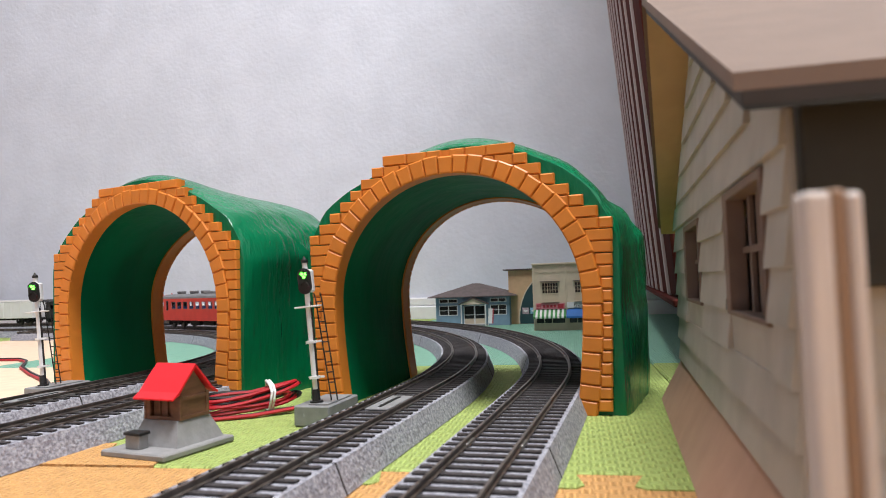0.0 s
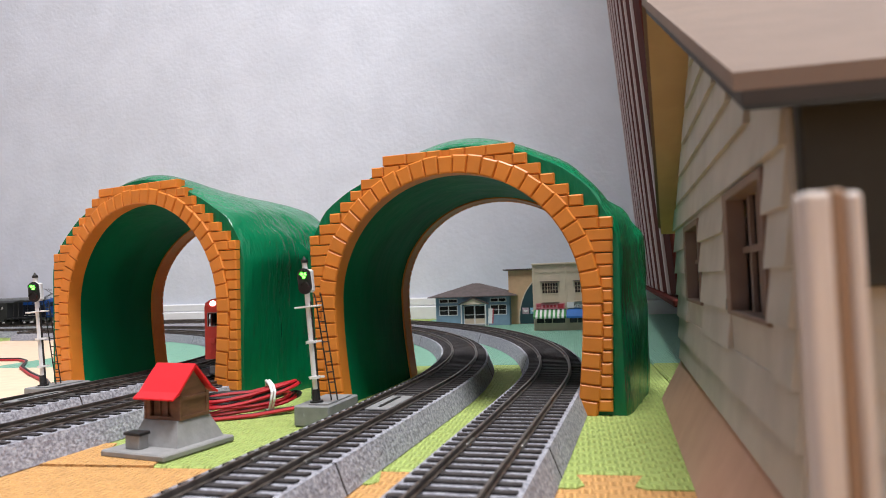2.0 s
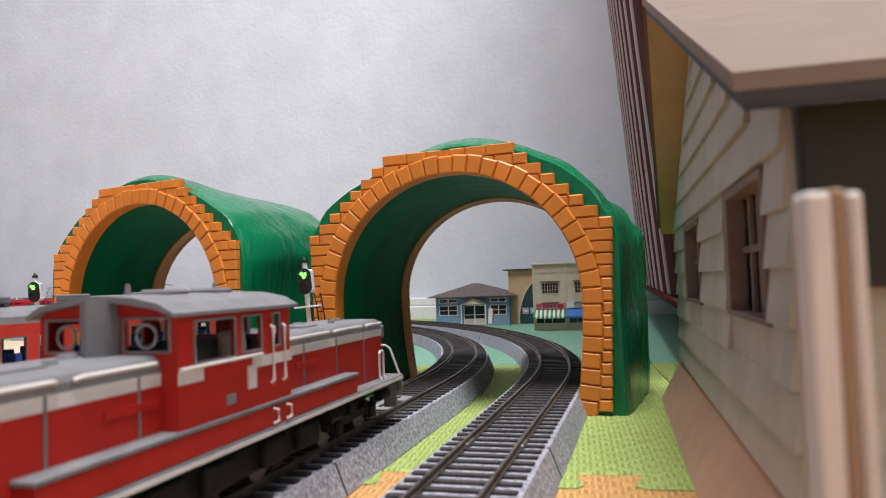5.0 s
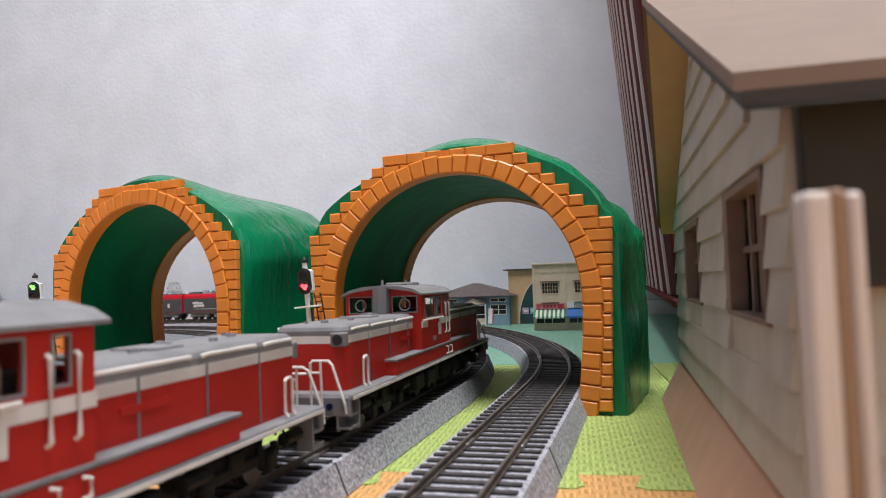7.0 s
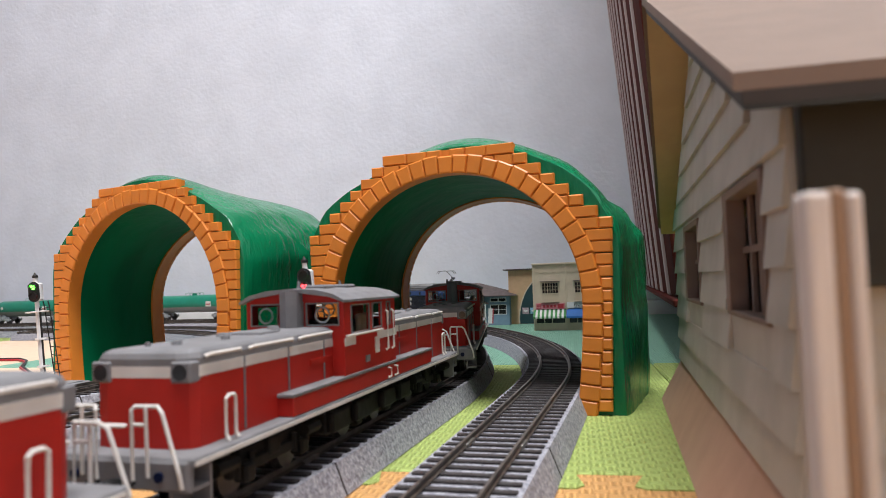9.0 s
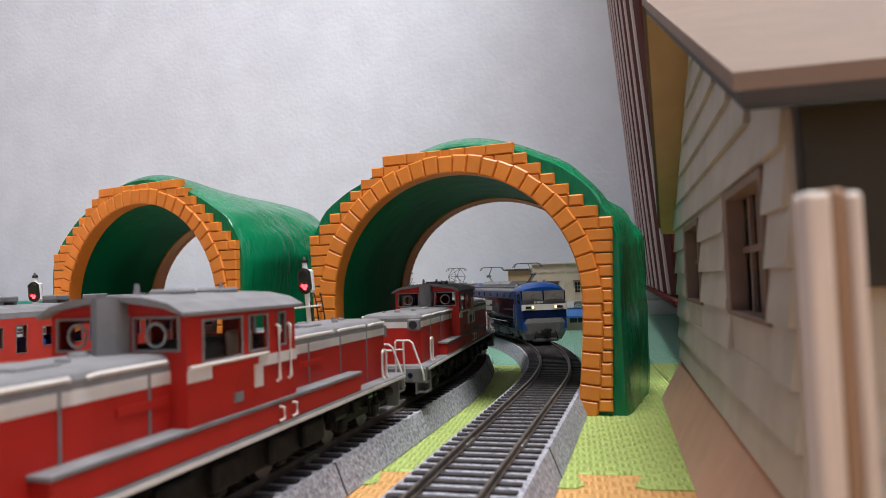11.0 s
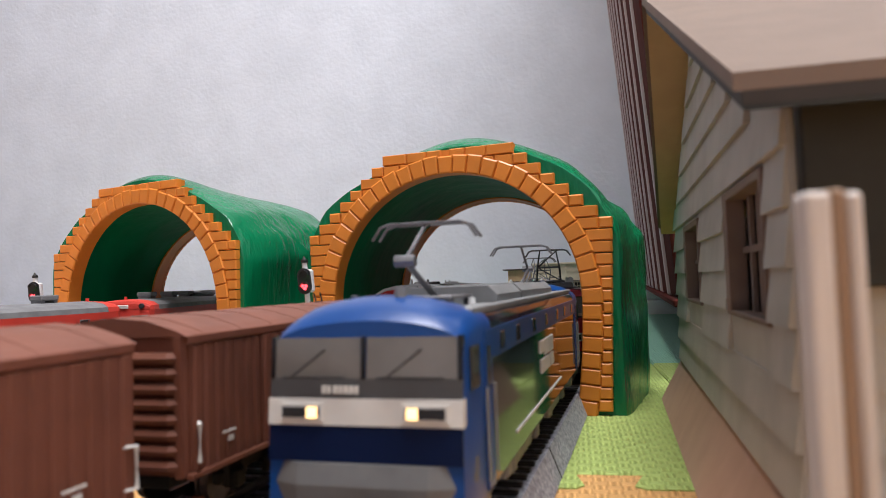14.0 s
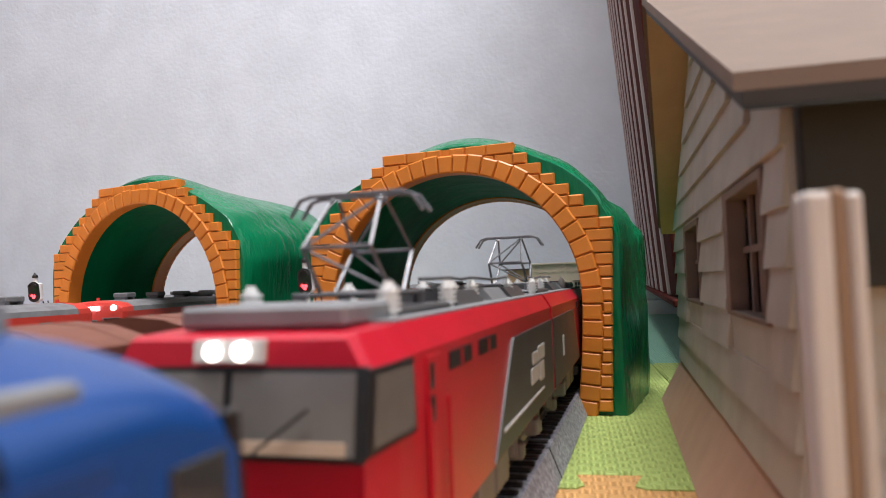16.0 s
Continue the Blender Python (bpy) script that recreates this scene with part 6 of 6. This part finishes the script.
    for bx in (-0.045, 0.045):
        wheelset_bogie(t, bx, (-0.0150, 0.0150), half=0.0135, r=0.0066, mat=MID_GREY)
    return t


def railcar():
    """A diesel railcar: lit saloon behind real window openings, rounded cab ends."""
    t = thing("railcar", Matrix.Identity(4), "vermilion diesel railcar with grey roof and lit windows", "railcar", "railcars")
    W, L = 0.0180, 0.1300
    z0, zw, z1 = 0.0100, 0.0250, 0.0400
    wins = [(-0.118, -0.114, 0.0270, 0.0360), (-0.106, -0.100, 0.0240, 0.0365)]
    x = -0.090
    while x < 0.085:
        wins.append((x, x + 0.0105, 0.0262, 0.0350))
        x += 0.0162
    wins += [(0.096, 0.102, 0.0240, 0.0365), (0.1075, 0.110, 0.0262, 0.0355), (0.116, 0.1215, 0.0285, 0.0355)]
    body, panes, rims = bmesh.new(), [], bmesh.new()
    for sy in (-1, 1):
        pl = lambda u, w, d, sy=sy: (u, sy * (W - d), w)
        panel(body, -L + 0.003, L - 0.003, z0, z1, wins, pl, 0.0007)
        for a, b, c, d in wins:
            panes.append(panel(bmesh.new(), a, b, c, d, [], lambda u, w, dd, sy=sy: (u, sy * (W - 0.0004 - dd), w), 0.0002))
            frame_ring(rims, pl, a, b, c, d, t=0.0004, out=0.0002)
    b = part("body", body, VERMILION, t)
    for g in panes:
        part("pane", g, CLEAR, b).visible_shadow = False
    part("window_frame", rims, LOCO_GREY, b)
    part("floor_pan", boxed(-L + 0.004, L - 0.004, -W + 0.001, W - 0.001, z0, z0 + 0.0010), INSIDE, b)
    x = -0.088
    while x < 0.088:
        for sy in (-1, 1):
            part("seat", boxed(x - 0.0014, x + 0.0014, min(sy * 0.005, sy * 0.0165), max(sy * 0.005, sy * 0.0165), 0.0110, 0.0290), SEAT_BLUE, t, "blue bench seat inside")
        x += 0.0162
    part("light_strip", boxed(-0.110, 0.110, -0.0020, 0.0020, 0.0402, 0.0410), ROOM_LIGHT, t, "lit white light strip inside")
    roof = bmesh.new()
    arc = lambda x, w, c: [(x, -w, z1), (x, -w * 0.97, z1 + 0.0026 * c), (x, -w * 0.80, z1 + 0.0046 * c), (x, -w * 0.45, z1 + 0.0058 * c), (x, 0, z1 + 0.0062 * c), (x, w * 0.45, z1 + 0.0058 * c), (x, w * 0.80, z1 + 0.0046 * c), (x, w * 0.97, z1 + 0.0026 * c), (x, w, z1)]
    loft(roof, [arc(-L + 0.010, W, 1), arc(L - 0.010, W, 1)])
    part("roof", roof, LOCO_GREY, t, "grey arched roof")
    for sx in (-1, 1):
        brow = bmesh.new()
        loft(brow, [arc(sx * (L - 0.010), W + 0.0001, 1.01), arc(sx * (L - 0.003), W, 0.97), arc(sx * (L - 0.0005), W * 0.95, 0.86), arc(sx * L, W * 0.93, 0.6)])
        part("brow", brow, VERMILION, t)
        fc = bmesh.new()
        holes = [(-0.0150, -0.0060, 0.0292, 0.0365), (0.0060, 0.0150, 0.0292, 0.0365), (-0.0022, 0.0022, 0.0280, 0.0355)]
        panel(fc, -W * 0.93, W * 0.93, z0, z1 + 0.0005, holes, lambda u, w, d: (sx * (L - d), u, w), 0.0008)
        for sy in (-1, 1):
            vs = [fc.verts.new(p) for p in ((sx * L, sy * W * 0.93, z0), (sx * (L - 0.003), sy * W, z0), (sx * (L - 0.003), sy * W, z1), (sx * L, sy * W * 0.93, z1))]
            fc.faces.new(vs)
        f = part("cab_front", fc, VERMILION, t)
        rm = bmesh.new()
        for a, bb, c, d in holes:
            part("pane", panel(bmesh.new(), a, bb, c, d, [], lambda u, w, dd: (sx * (L - 0.0004 - dd), u, w), 0.0002), CLEAR, f).visible_shadow = False
            frame_ring(rm, lambda u, w, dd: (sx * (L - dd), u, w), a, bb, c, d, t=0.0004, out=0.0002)
        part("window_frame", rm, MID_GREY, f)
        part("gangway_door", boxed(min(sx * L, sx * (L + 0.0004)), max(sx * L, sx * (L + 0.0004)), -0.0042, 0.0042, z0, 0.0265, bevel=0.0001), VERMILION, f)
        part("cab_bulkhead", boxed(min(sx * 0.1115, sx * 0.1120), max(sx * 0.1115, sx * 0.1120), -W + 0.001, W - 0.001, z0, z1), DARK_GREY, f)
        for sy in (-1, 1):
            part("headlamp", cyl(bmesh.new(), (sx * (L - 0.003), sy * 0.0120, 0.0422), (sx * (L + 0.0010), sy * 0.0120, 0.0422), 0.0016, sides=14), LAMP_WHITE if sx > 0 else PANE, f, "bright white headlamp" if sx > 0 else "")
            det = boxed(min(sx * L, sx * (L + 0.0012)), max(sx * L, sx * (L + 0.0012)), sy * 0.0120 - 0.0014, sy * 0.0120 + 0.0014, 0.0190, 0.0222, bevel=0.0003)
            box(det, min(sx * L, sx * (L + 0.0008)), max(sx * L, sx * (L + 0.0008)), sy * 0.0135 - 0.0006, sy * 0.0135 + 0.0006, 0.0130, 0.0145, bevel=0.0002)
            box(det, min(sx * L, sx * (L + 0.0006)), max(sx * L, sx * (L + 0.0006)), sy * 0.0060 - 0.0005, sy * 0.0060 + 0.0005, 0.0225, 0.0245, bevel=0.0002)
            part("tail_lamp", det, VERMILION, f)
        part("destination_sign", boxed(min(sx * (L - 0.001), sx * (L + 0.0006)), max(sx * (L - 0.001), sx * (L + 0.0006)), -0.0042, 0.0042, 0.0408, 0.0430, bevel=0.0003), ROOM_LIGHT if sx > 0 else OFF_WHITE, f, "lit destination sign")
        part("plough", boxed(min(sx * (L - 0.006), sx * (L - 0.001)), max(sx * (L - 0.006), sx * (L - 0.001)), -0.0150, 0.0150, 0.0012, 0.0060, bevel=0.0006), LOCO_GREY, t)
        coupler(t, sx * (L - 0.002), sx)
        part("whistle", cyl(bmesh.new(), (sx * (L - 0.006), 0, 0.0455), (sx * (L - 0.006), 0, 0.0478), 0.0009, sides=8), VERMILION, f)
    for xx in (-0.095, -0.060, -0.030, 0.015, 0.055, 0.095):
        v = boxed(xx - 0.0055, xx + 0.0055, -0.0042, 0.0042, 0.0474, 0.0502, bevel=0.0005)
        for dx in (-0.004, 0.004):
            box(v, xx + dx - 0.0010, xx + dx + 0.0010, -0.0035, 0.0035, 0.0455, 0.0476)
        part("roof_vent", v, LOCO_GREY, t)
    part("cooler", boxed(-0.022, 0.005, -0.0085, 0.0085, 0.0450, 0.0492, bevel=0.0016, segments=2), LOCO_GREY, t, "grey roof cooling unit")
    u = bmesh.new()
    for a, bb, w in ((-0.045, -0.020, 0.0150), (-0.015, 0.012, 0.0130), (0.020, 0.046, 0.0150)):
        box(u, a, bb, -w, w, 0.0035, 0.0098, bevel=0.0008)
    box(u, -0.11, 0.11, -0.004, 0.004, 0.0070, 0.0098)
    part("engine_box", u, UNDER, t)
    for bx in (-0.088, 0.088):
        wheelset_bogie(t, bx, (-0.0131, 0.0131), half=0.0125)
    return t


def box_wagon():
    """A brown covered wagon with ribbed ends and fluted doors."""
    t = thing("box_wagon", Matrix.Identity(4), "brown covered freight wagon with fluted sliding doors", "freight wagon", "brown wagons")
    W, L = 0.0172, 0.0555
    part("body", boxed(-L, L, -W, W, 0.0120, 0.0405, bevel=0.0003), BOX_BROWN, t)
    for sy in (-1, 1):
        for k, (a, b) in enumerate(((-L + 0.0008, -0.0281), (-0.0277, -0.0003), (0.0003, 0.0277), (0.0281, L - 0.0008))):
            prof = []
            n = 7
            step = (b - a) / n
            off = 0.0009 if k % 2 else 0.0004
            for i in range(n):
                x = a + i * step
                prof += [(x, 0.0), (x + step * 0.30, 0.0), (x + step * 0.42, 0.0006), (x + step * 0.88, 0.0006)]
            prof.append((b, 0.0))
            bm = bmesh.new()
            out = [(x, sy * (W + off + h)) for x, h in prof] + [(b, sy * (W - 0.0004)), (a, sy * (W - 0.0004))]
            prism(bm, out, "z", 0.0128, 0.0385)
            part("door", bm, BOX_BROWN, t)
            mk = bmesh.new()
            c = (a + b) / 2
            box(mk, c - 0.003, c + 0.002, sy * (W + off + 0.0008) - 0.0001, sy * (W + off + 0.0008) + 0.0001, 0.0185, 0.0190)
            box(mk, c - 0.001, c + 0.001, sy * (W + off + 0.0008) - 0.0001, sy * (W + off + 0.0008) + 0.0001, 0.0165, 0.0177)
            part("marking", mk, OFF_WHITE, t, "small white painted marking")
        part("door_track", boxed(-L, L, min(sy * W, sy * (W + 0.0016)), max(sy * W, sy * (W + 0.0016)), 0.0116, 0.0126), BOX_BROWN, t)
        part("eave_strip", boxed(-L - 0.0004, L + 0.0004, min(sy * W, sy * (W + 0.0012)), max(sy * W, sy * (W + 0.0012)), 0.0388, 0.0408, bevel=0.0003), BOX_BROWN, t)
        for sx in (-1, 1):
            r = bmesh.new()
            rod(r, [(sx * (L - 0.0030), sy * (W + 0.0010), 0.0225), (sx * (L - 0.0012), sy * (W + 0.0024), 0.0225), (sx * (L - 0.0012), sy * (W + 0.0024), 0.0150), (sx * (L - 0.0030), sy * (W + 0.0010), 0.0150)], 0.00045, 6)
            part("grab_rail", r, OFF_WHITE, t, "white grab rail")
        v = bmesh.new()
        for xx in (-0.020, 0.020):
            box(v, xx - 0.0110, xx + 0.0110, sy * 0.0138 - 0.0005, sy * 0.0138 + 0.0005, 0.0075, 0.0105)
            box(v, xx - 0.0018, xx + 0.0018, sy * 0.0150 - 0.0010, sy * 0.0150 + 0.0010, 0.0040, 0.0090, bevel=0.0004)
        part("spring", v, UNDER, t)
    roof = bmesh.new()
    arc = [(-W - 0.0012, 0.0405), (-W * 0.9, 0.0418), (-W * 0.5, 0.0438), (0, 0.0446), (W * 0.5, 0.0438), (W * 0.9, 0.0418), (W + 0.0012, 0.0405)]
    prism(roof, arc, "x", -L - 0.0008, L + 0.0008)
    part("roof", roof, BOX_BROWN, t, "brown shallow arched roof")
    for k in range(8):
        xx = -L + 0.006 + k * 0.0142
        part("roof_rib", prism(bmesh.new(), [(y * 0.995, z + 0.00012) for y, z in arc], "x", xx - 0.0004, xx + 0.0004), BOX_BROWN, t)
    for sx in (-1, 1):
        for k in range(8):
            z = 0.0145 + k * 0.0031
            rib = bmesh.new()
            rod(rib, [(sx * (L + 0.0001), -W + 0.0015, z), (sx * (L + 0.0010), -W + 0.0030, z), (sx * (L + 0.0010), W - 0.0030, z), (sx * (L + 0.0001), W - 0.0015, z)], 0.00125, 6)
            part("end_rib", rib, BOX_BROWN, t)
        for sy in (-1, 1):
            part("corner_post", boxed(min(sx * L, sx * (L + 0.0012)), max(sx * L, sx * (L + 0.0012)), sy * (W - 0.0010) - 0.0008, sy * (W - 0.0010) + 0.0008, 0.0120, 0.0405), BOX_BROWN, t)
            part("step", boxed(min(sx * (L - 0.006), sx * (L - 0.002)), max(sx * (L - 0.006), sx * (L - 0.002)), sy * 0.0158 - 0.0012, sy * 0.0158 + 0.0012, 0.0060, 0.0066), BOX_BROWN, t)
        coupler(t, sx * L, sx)
    part("underframe", boxed(-L, L, -0.0130, 0.0130, 0.0095, 0.0120), UNDER, t)
    for bx in (-0.033, 0.033):
        wheelset_bogie(t, bx, (0.0,), half=0.0125)
    return t


def tank_wagon():
    """A green tank wagon with a grey lower half."""
    t = thing("tank_wagon", Matrix.Identity(4), "green and grey railway tank wagon with a white label", "tank wagon", "green tank wagons")
    L, r, zc = 0.0790, 0.0152, 0.0275
    xs = [(-L, 0.55), (-L + 0.0012, 0.80), (-L + 0.004, 0.95), (-L + 0.008, 1.0), (L - 0.008, 1.0), (L - 0.004, 0.95), (L - 0.0012, 0.80), (L, 0.55)]
    for nm, a0, a1, mat in (("tank_top", -0.35, math.pi + 0.35, TANK_GREEN), ("tank_bottom", math.pi + 0.35, 2 * math.pi - 0.35, TANK_GREY)):
        bm = bmesh.new()
        rings = []
        for x, f in xs:
            rings.append([(x, r * f * math.cos(a), zc + r * f * math.sin(a)) for a in [a0 + (a1 - a0) * k / 20 for k in range(21)]])
        loft(bm, rings)
        part(nm, bm, mat, t, smooth=True)
    dome = cyl(bmesh.new(), (0, 0, zc + r - 0.001), (0, 0, zc + r + 0.0028), 0.0042, sides=16)
    part("manhole", dome, TANK_GREEN, t)
    rl = bmesh.new()
    for y in (-0.006, 0.006):
        rod(rl, [(-0.014, y, zc + r + 0.0035), (0.014, y, zc + r + 0.0035)], 0.0004, 5)
        for xx in (-0.014, -0.007, 0.0, 0.007, 0.014):
            rod(rl, [(xx, y, zc + r - 0.002), (xx, y, zc + r + 0.0035)], 0.0003, 5)
    part("top_rail", rl, TANK_GREEN, t)
    for sy in (-1, 1):
        part("label_plate", boxed(0.034, 0.044, sy * (r + 0.0002) - 0.0003, sy * (r + 0.0002) + 0.0003, 0.0225, 0.0315), OFF_WHITE, t, "white label plate")
        part("label_bar", boxed(0.035, 0.043, sy * (r + 0.0006) - 0.0003, sy * (r + 0.0006) + 0.0003, 0.0255, 0.0275), LOCO_RED, t)
        part("end_badge", cyl(bmesh.new(), (-0.062, sy * (r - 0.0003), 0.0290), (-0.062, sy * (r + 0.0003), 0.0290), 0.0028, sides=14), OFF_WHITE, t)
    for sx in (-1, 1):
        part("end_frame", boxed(min(sx * 0.055, sx * 0.083), max(sx * 0.055, sx * 0.083), -0.0130, 0.0130, 0.0100, 0.0130, bevel=0.0004), TANK_GREY, t)
        part("saddle", boxed(sx * 0.062 - 0.005, sx * 0.062 + 0.005, -0.0105, 0.0105, 0.0120, 0.0170), TANK_GREY, t)
        coupler(t, sx * 0.082, sx)
    for bx in (-0.060, 0.060):
        wheelset_bogie(t, bx, (-0.0105, 0.0105), half=0.0125, mat=TANK_GREY)
    return t


def white_van():
    t = thing("refrigerator_van", Matrix.Identity(4), "plain white refrigerator van with black running gear", "freight wagon", "white vans")
    part("body", boxed(-0.0750, 0.0750, -0.0170, 0.0170, 0.0120, 0.0420, bevel=0.0006), WHITE, t)
    part("roof", prism(bmesh.new(), [(-0.0175, 0.0420), (-0.010, 0.0440), (0, 0.0446), (0.010, 0.0440), (0.0175, 0.0420)], "x", -0.0756, 0.0756), OFF_WHITE, t)
    for sy in (-1, 1):
        part("door", boxed(-0.012, 0.012, min(sy * 0.0170, sy * 0.0176), max(sy * 0.0170, sy * 0.0176), 0.0130, 0.0400, bevel=0.0002), WHITE, t)
        for xx in (-0.050, -0.028, 0.028, 0.050):
            part("side_post", boxed(xx - 0.0004, xx + 0.0004, min(sy * 0.0170, sy * 0.0174), max(sy * 0.0170, sy * 0.0174), 0.0125, 0.0415), WHITE, t)
    part("underframe", boxed(-0.0745, 0.0745, -0.0125, 0.0125, 0.0090, 0.0120), UNDER, t)
    for sx in (-1, 1):
        coupler(t, sx * 0.075, sx)
        wheelset_bogie(t, sx * 0.052, (-0.0105, 0.0105), half=0.0125)
    return t


def brake_van():
    t = thing("brake_van", Matrix.Identity(4), "black brake van with open end platforms", "freight wagon")
    bm = bmesh.new()
    wins = [(-0.020, -0.014, 0.027, 0.034), (-0.003, 0.003, 0.027, 0.034), (0.014, 0.020, 0.027, 0.034)]
    for sy in (-1, 1):
        panel(bm, -0.0300, 0.0300, 0.0130, 0.0400, wins, lambda u, w, d, sy=sy: (u, sy * (0.0165 - d), w), 0.0008)
    for sx in (-1, 1):
        box(bm, min(sx * 0.0292, sx * 0.0300), max(sx * 0.0292, sx * 0.0300), -0.0157, 0.0157, 0.0130, 0.0400)
    part("cabin", bm, BLACK, t)
    part("roof", prism(bmesh.new(), [(-0.0175, 0.0400), (-0.010, 0.0432), (0, 0.0442), (0.010, 0.0432), (0.0175, 0.0400)], "x", -0.0440, 0.0440), BLACK, t)
    part("deck", boxed(-0.0440, 0.0440, -0.0165, 0.0165, 0.0105, 0.0130), BLACK, t)
    for sx in (-1, 1):
        r = bmesh.new()
        for y in (-0.015, -0.005, 0.005, 0.015):
            rod(r, [(sx * 0.0430, y, 0.0130), (sx * 0.0430, y, 0.0400)], 0.0005, 5)
        rod(r, [(sx * 0.0430, -0.015, 0.0240), (sx * 0.0430, 0.015, 0.0240)], 0.0005, 5)
        part("end_rail", r, BLACK, t)
        coupler(t, sx * 0.044, sx)
        wheelset_bogie(t, sx * 0.026, (0.0,), half=0.0125)
    return t


def fleet(first, count):
    """The thing and its copies, one behind the other."""
    return [first] + [copy_thing(first, Matrix.Identity(4)) for _ in range(count - 1)]


DIESELS = fleet(diesel(), 3)
WAGONS = fleet(box_wagon(), 4)
BLUE_LOCO, RED_FRONT, RED_REAR = electric_blue(), electric_red(True), electric_red(False)
TANKS = fleet(tank_wagon(), 5)
CARS = fleet(railcar(), 6)
VANS = fleet(white_van(), 2)
BRAKE_VAN = brake_van()


# ---- what moves ----
def along_time(knots, t):
    """Distance on the lane at t from rows of (seconds, metres)."""
    for (t0, s0), (t1, s1) in zip(knots, knots[1:]):
        if t <= t1 or (t1, s1) == knots[-1]:
            return s0 + (s1 - s0) * (t - t0) / (t1 - t0)


def run(ob, radius, knots, offset, base, back=False):
    rows = [(k * 0.25, on_lane(radius, along_time(knots, k * 0.25) + offset, base, back)) for k in range(65)]
    walk(ob, rows)


def motions():
    freight = [(0.0, -0.606), (3.0, -0.3465), (3.5, -0.3075), (4.2, -0.2485), (6.3, -0.0775), (7.5, 0.0168), (9.0, 0.1267), (11.3, 0.3002), (13.0, 0.4157), (16.0, 0.6140)]
    for k, ob in enumerate(DIESELS):
        run(ob, INNER, freight, -0.229 * k, 0.132)
    for k, ob in enumerate(WAGONS):
        run(ob, INNER, freight, -0.635 - 0.127 * k, 0.066)
    express = [(0.0, 1.780), (2.0, 1.525), (11.3, 0.284), (13.0, 0.0346), (13.5, -0.0345), (14.0, -0.1126), (15.0, -0.2620), (15.5, -0.3315), (16.0, -0.3888)]
    run(BLUE_LOCO, OUTER, express, 0.0, 0.134, back=True)
    run(RED_FRONT, OUTER, express, 0.2850 - 0.0785, 0.090, back=True)
    run(RED_REAR, OUTER, express, 0.2850 + 0.0785, 0.090, back=True)
    for k, ob in enumerate(TANKS):
        run(ob, OUTER, express, 0.2850 + 0.157 + 0.018 + 0.079 + 0.178 * k, 0.120, back=True)
    local = [(0.0, 0.210), (1.5, 0.085), (2.5, -0.037), (3.0, -0.124), (16.0, -2.360)]
    for k, ob in enumerate(CARS[:2]):
        run(ob, LEFT_NEAR, local, 0.130 + 0.268 * k, 0.176, back=True)
    other = [(0.0, -1.200), (16.0, 0.777)]
    for k, ob in enumerate(CARS[2:]):
        run(ob, LEFT_FAR, other, -0.130 - 0.268 * k, 0.176, back=(k == 2))
    # the signals turn from green to red as the trains pass: the added blind slides from one lamp to the other in place
    # of switching
    for blind, tilt, when in ((BLIND_A, TILT_A, 5.2), (BLIND_B, TILT_B, 10.2)):
        low, high = tilt @ Matrix.Translation((0, 0, 0.0527)), tilt @ Matrix.Translation((0, 0, 0.0580))
        walk(blind, [(0.0, low), (when - 0.1, low), (when, high), (16.0, high)])
    old = [(0.0, 1.256), (16.0, 2.430)]
    run(BRAKE_VAN, INNER, old, 0.0, 0.052)
    for k, ob in enumerate(VANS):
        run(ob, INNER, old, 0.044 + 0.016 + 0.075 + 0.166 * k, 0.104)


motions()
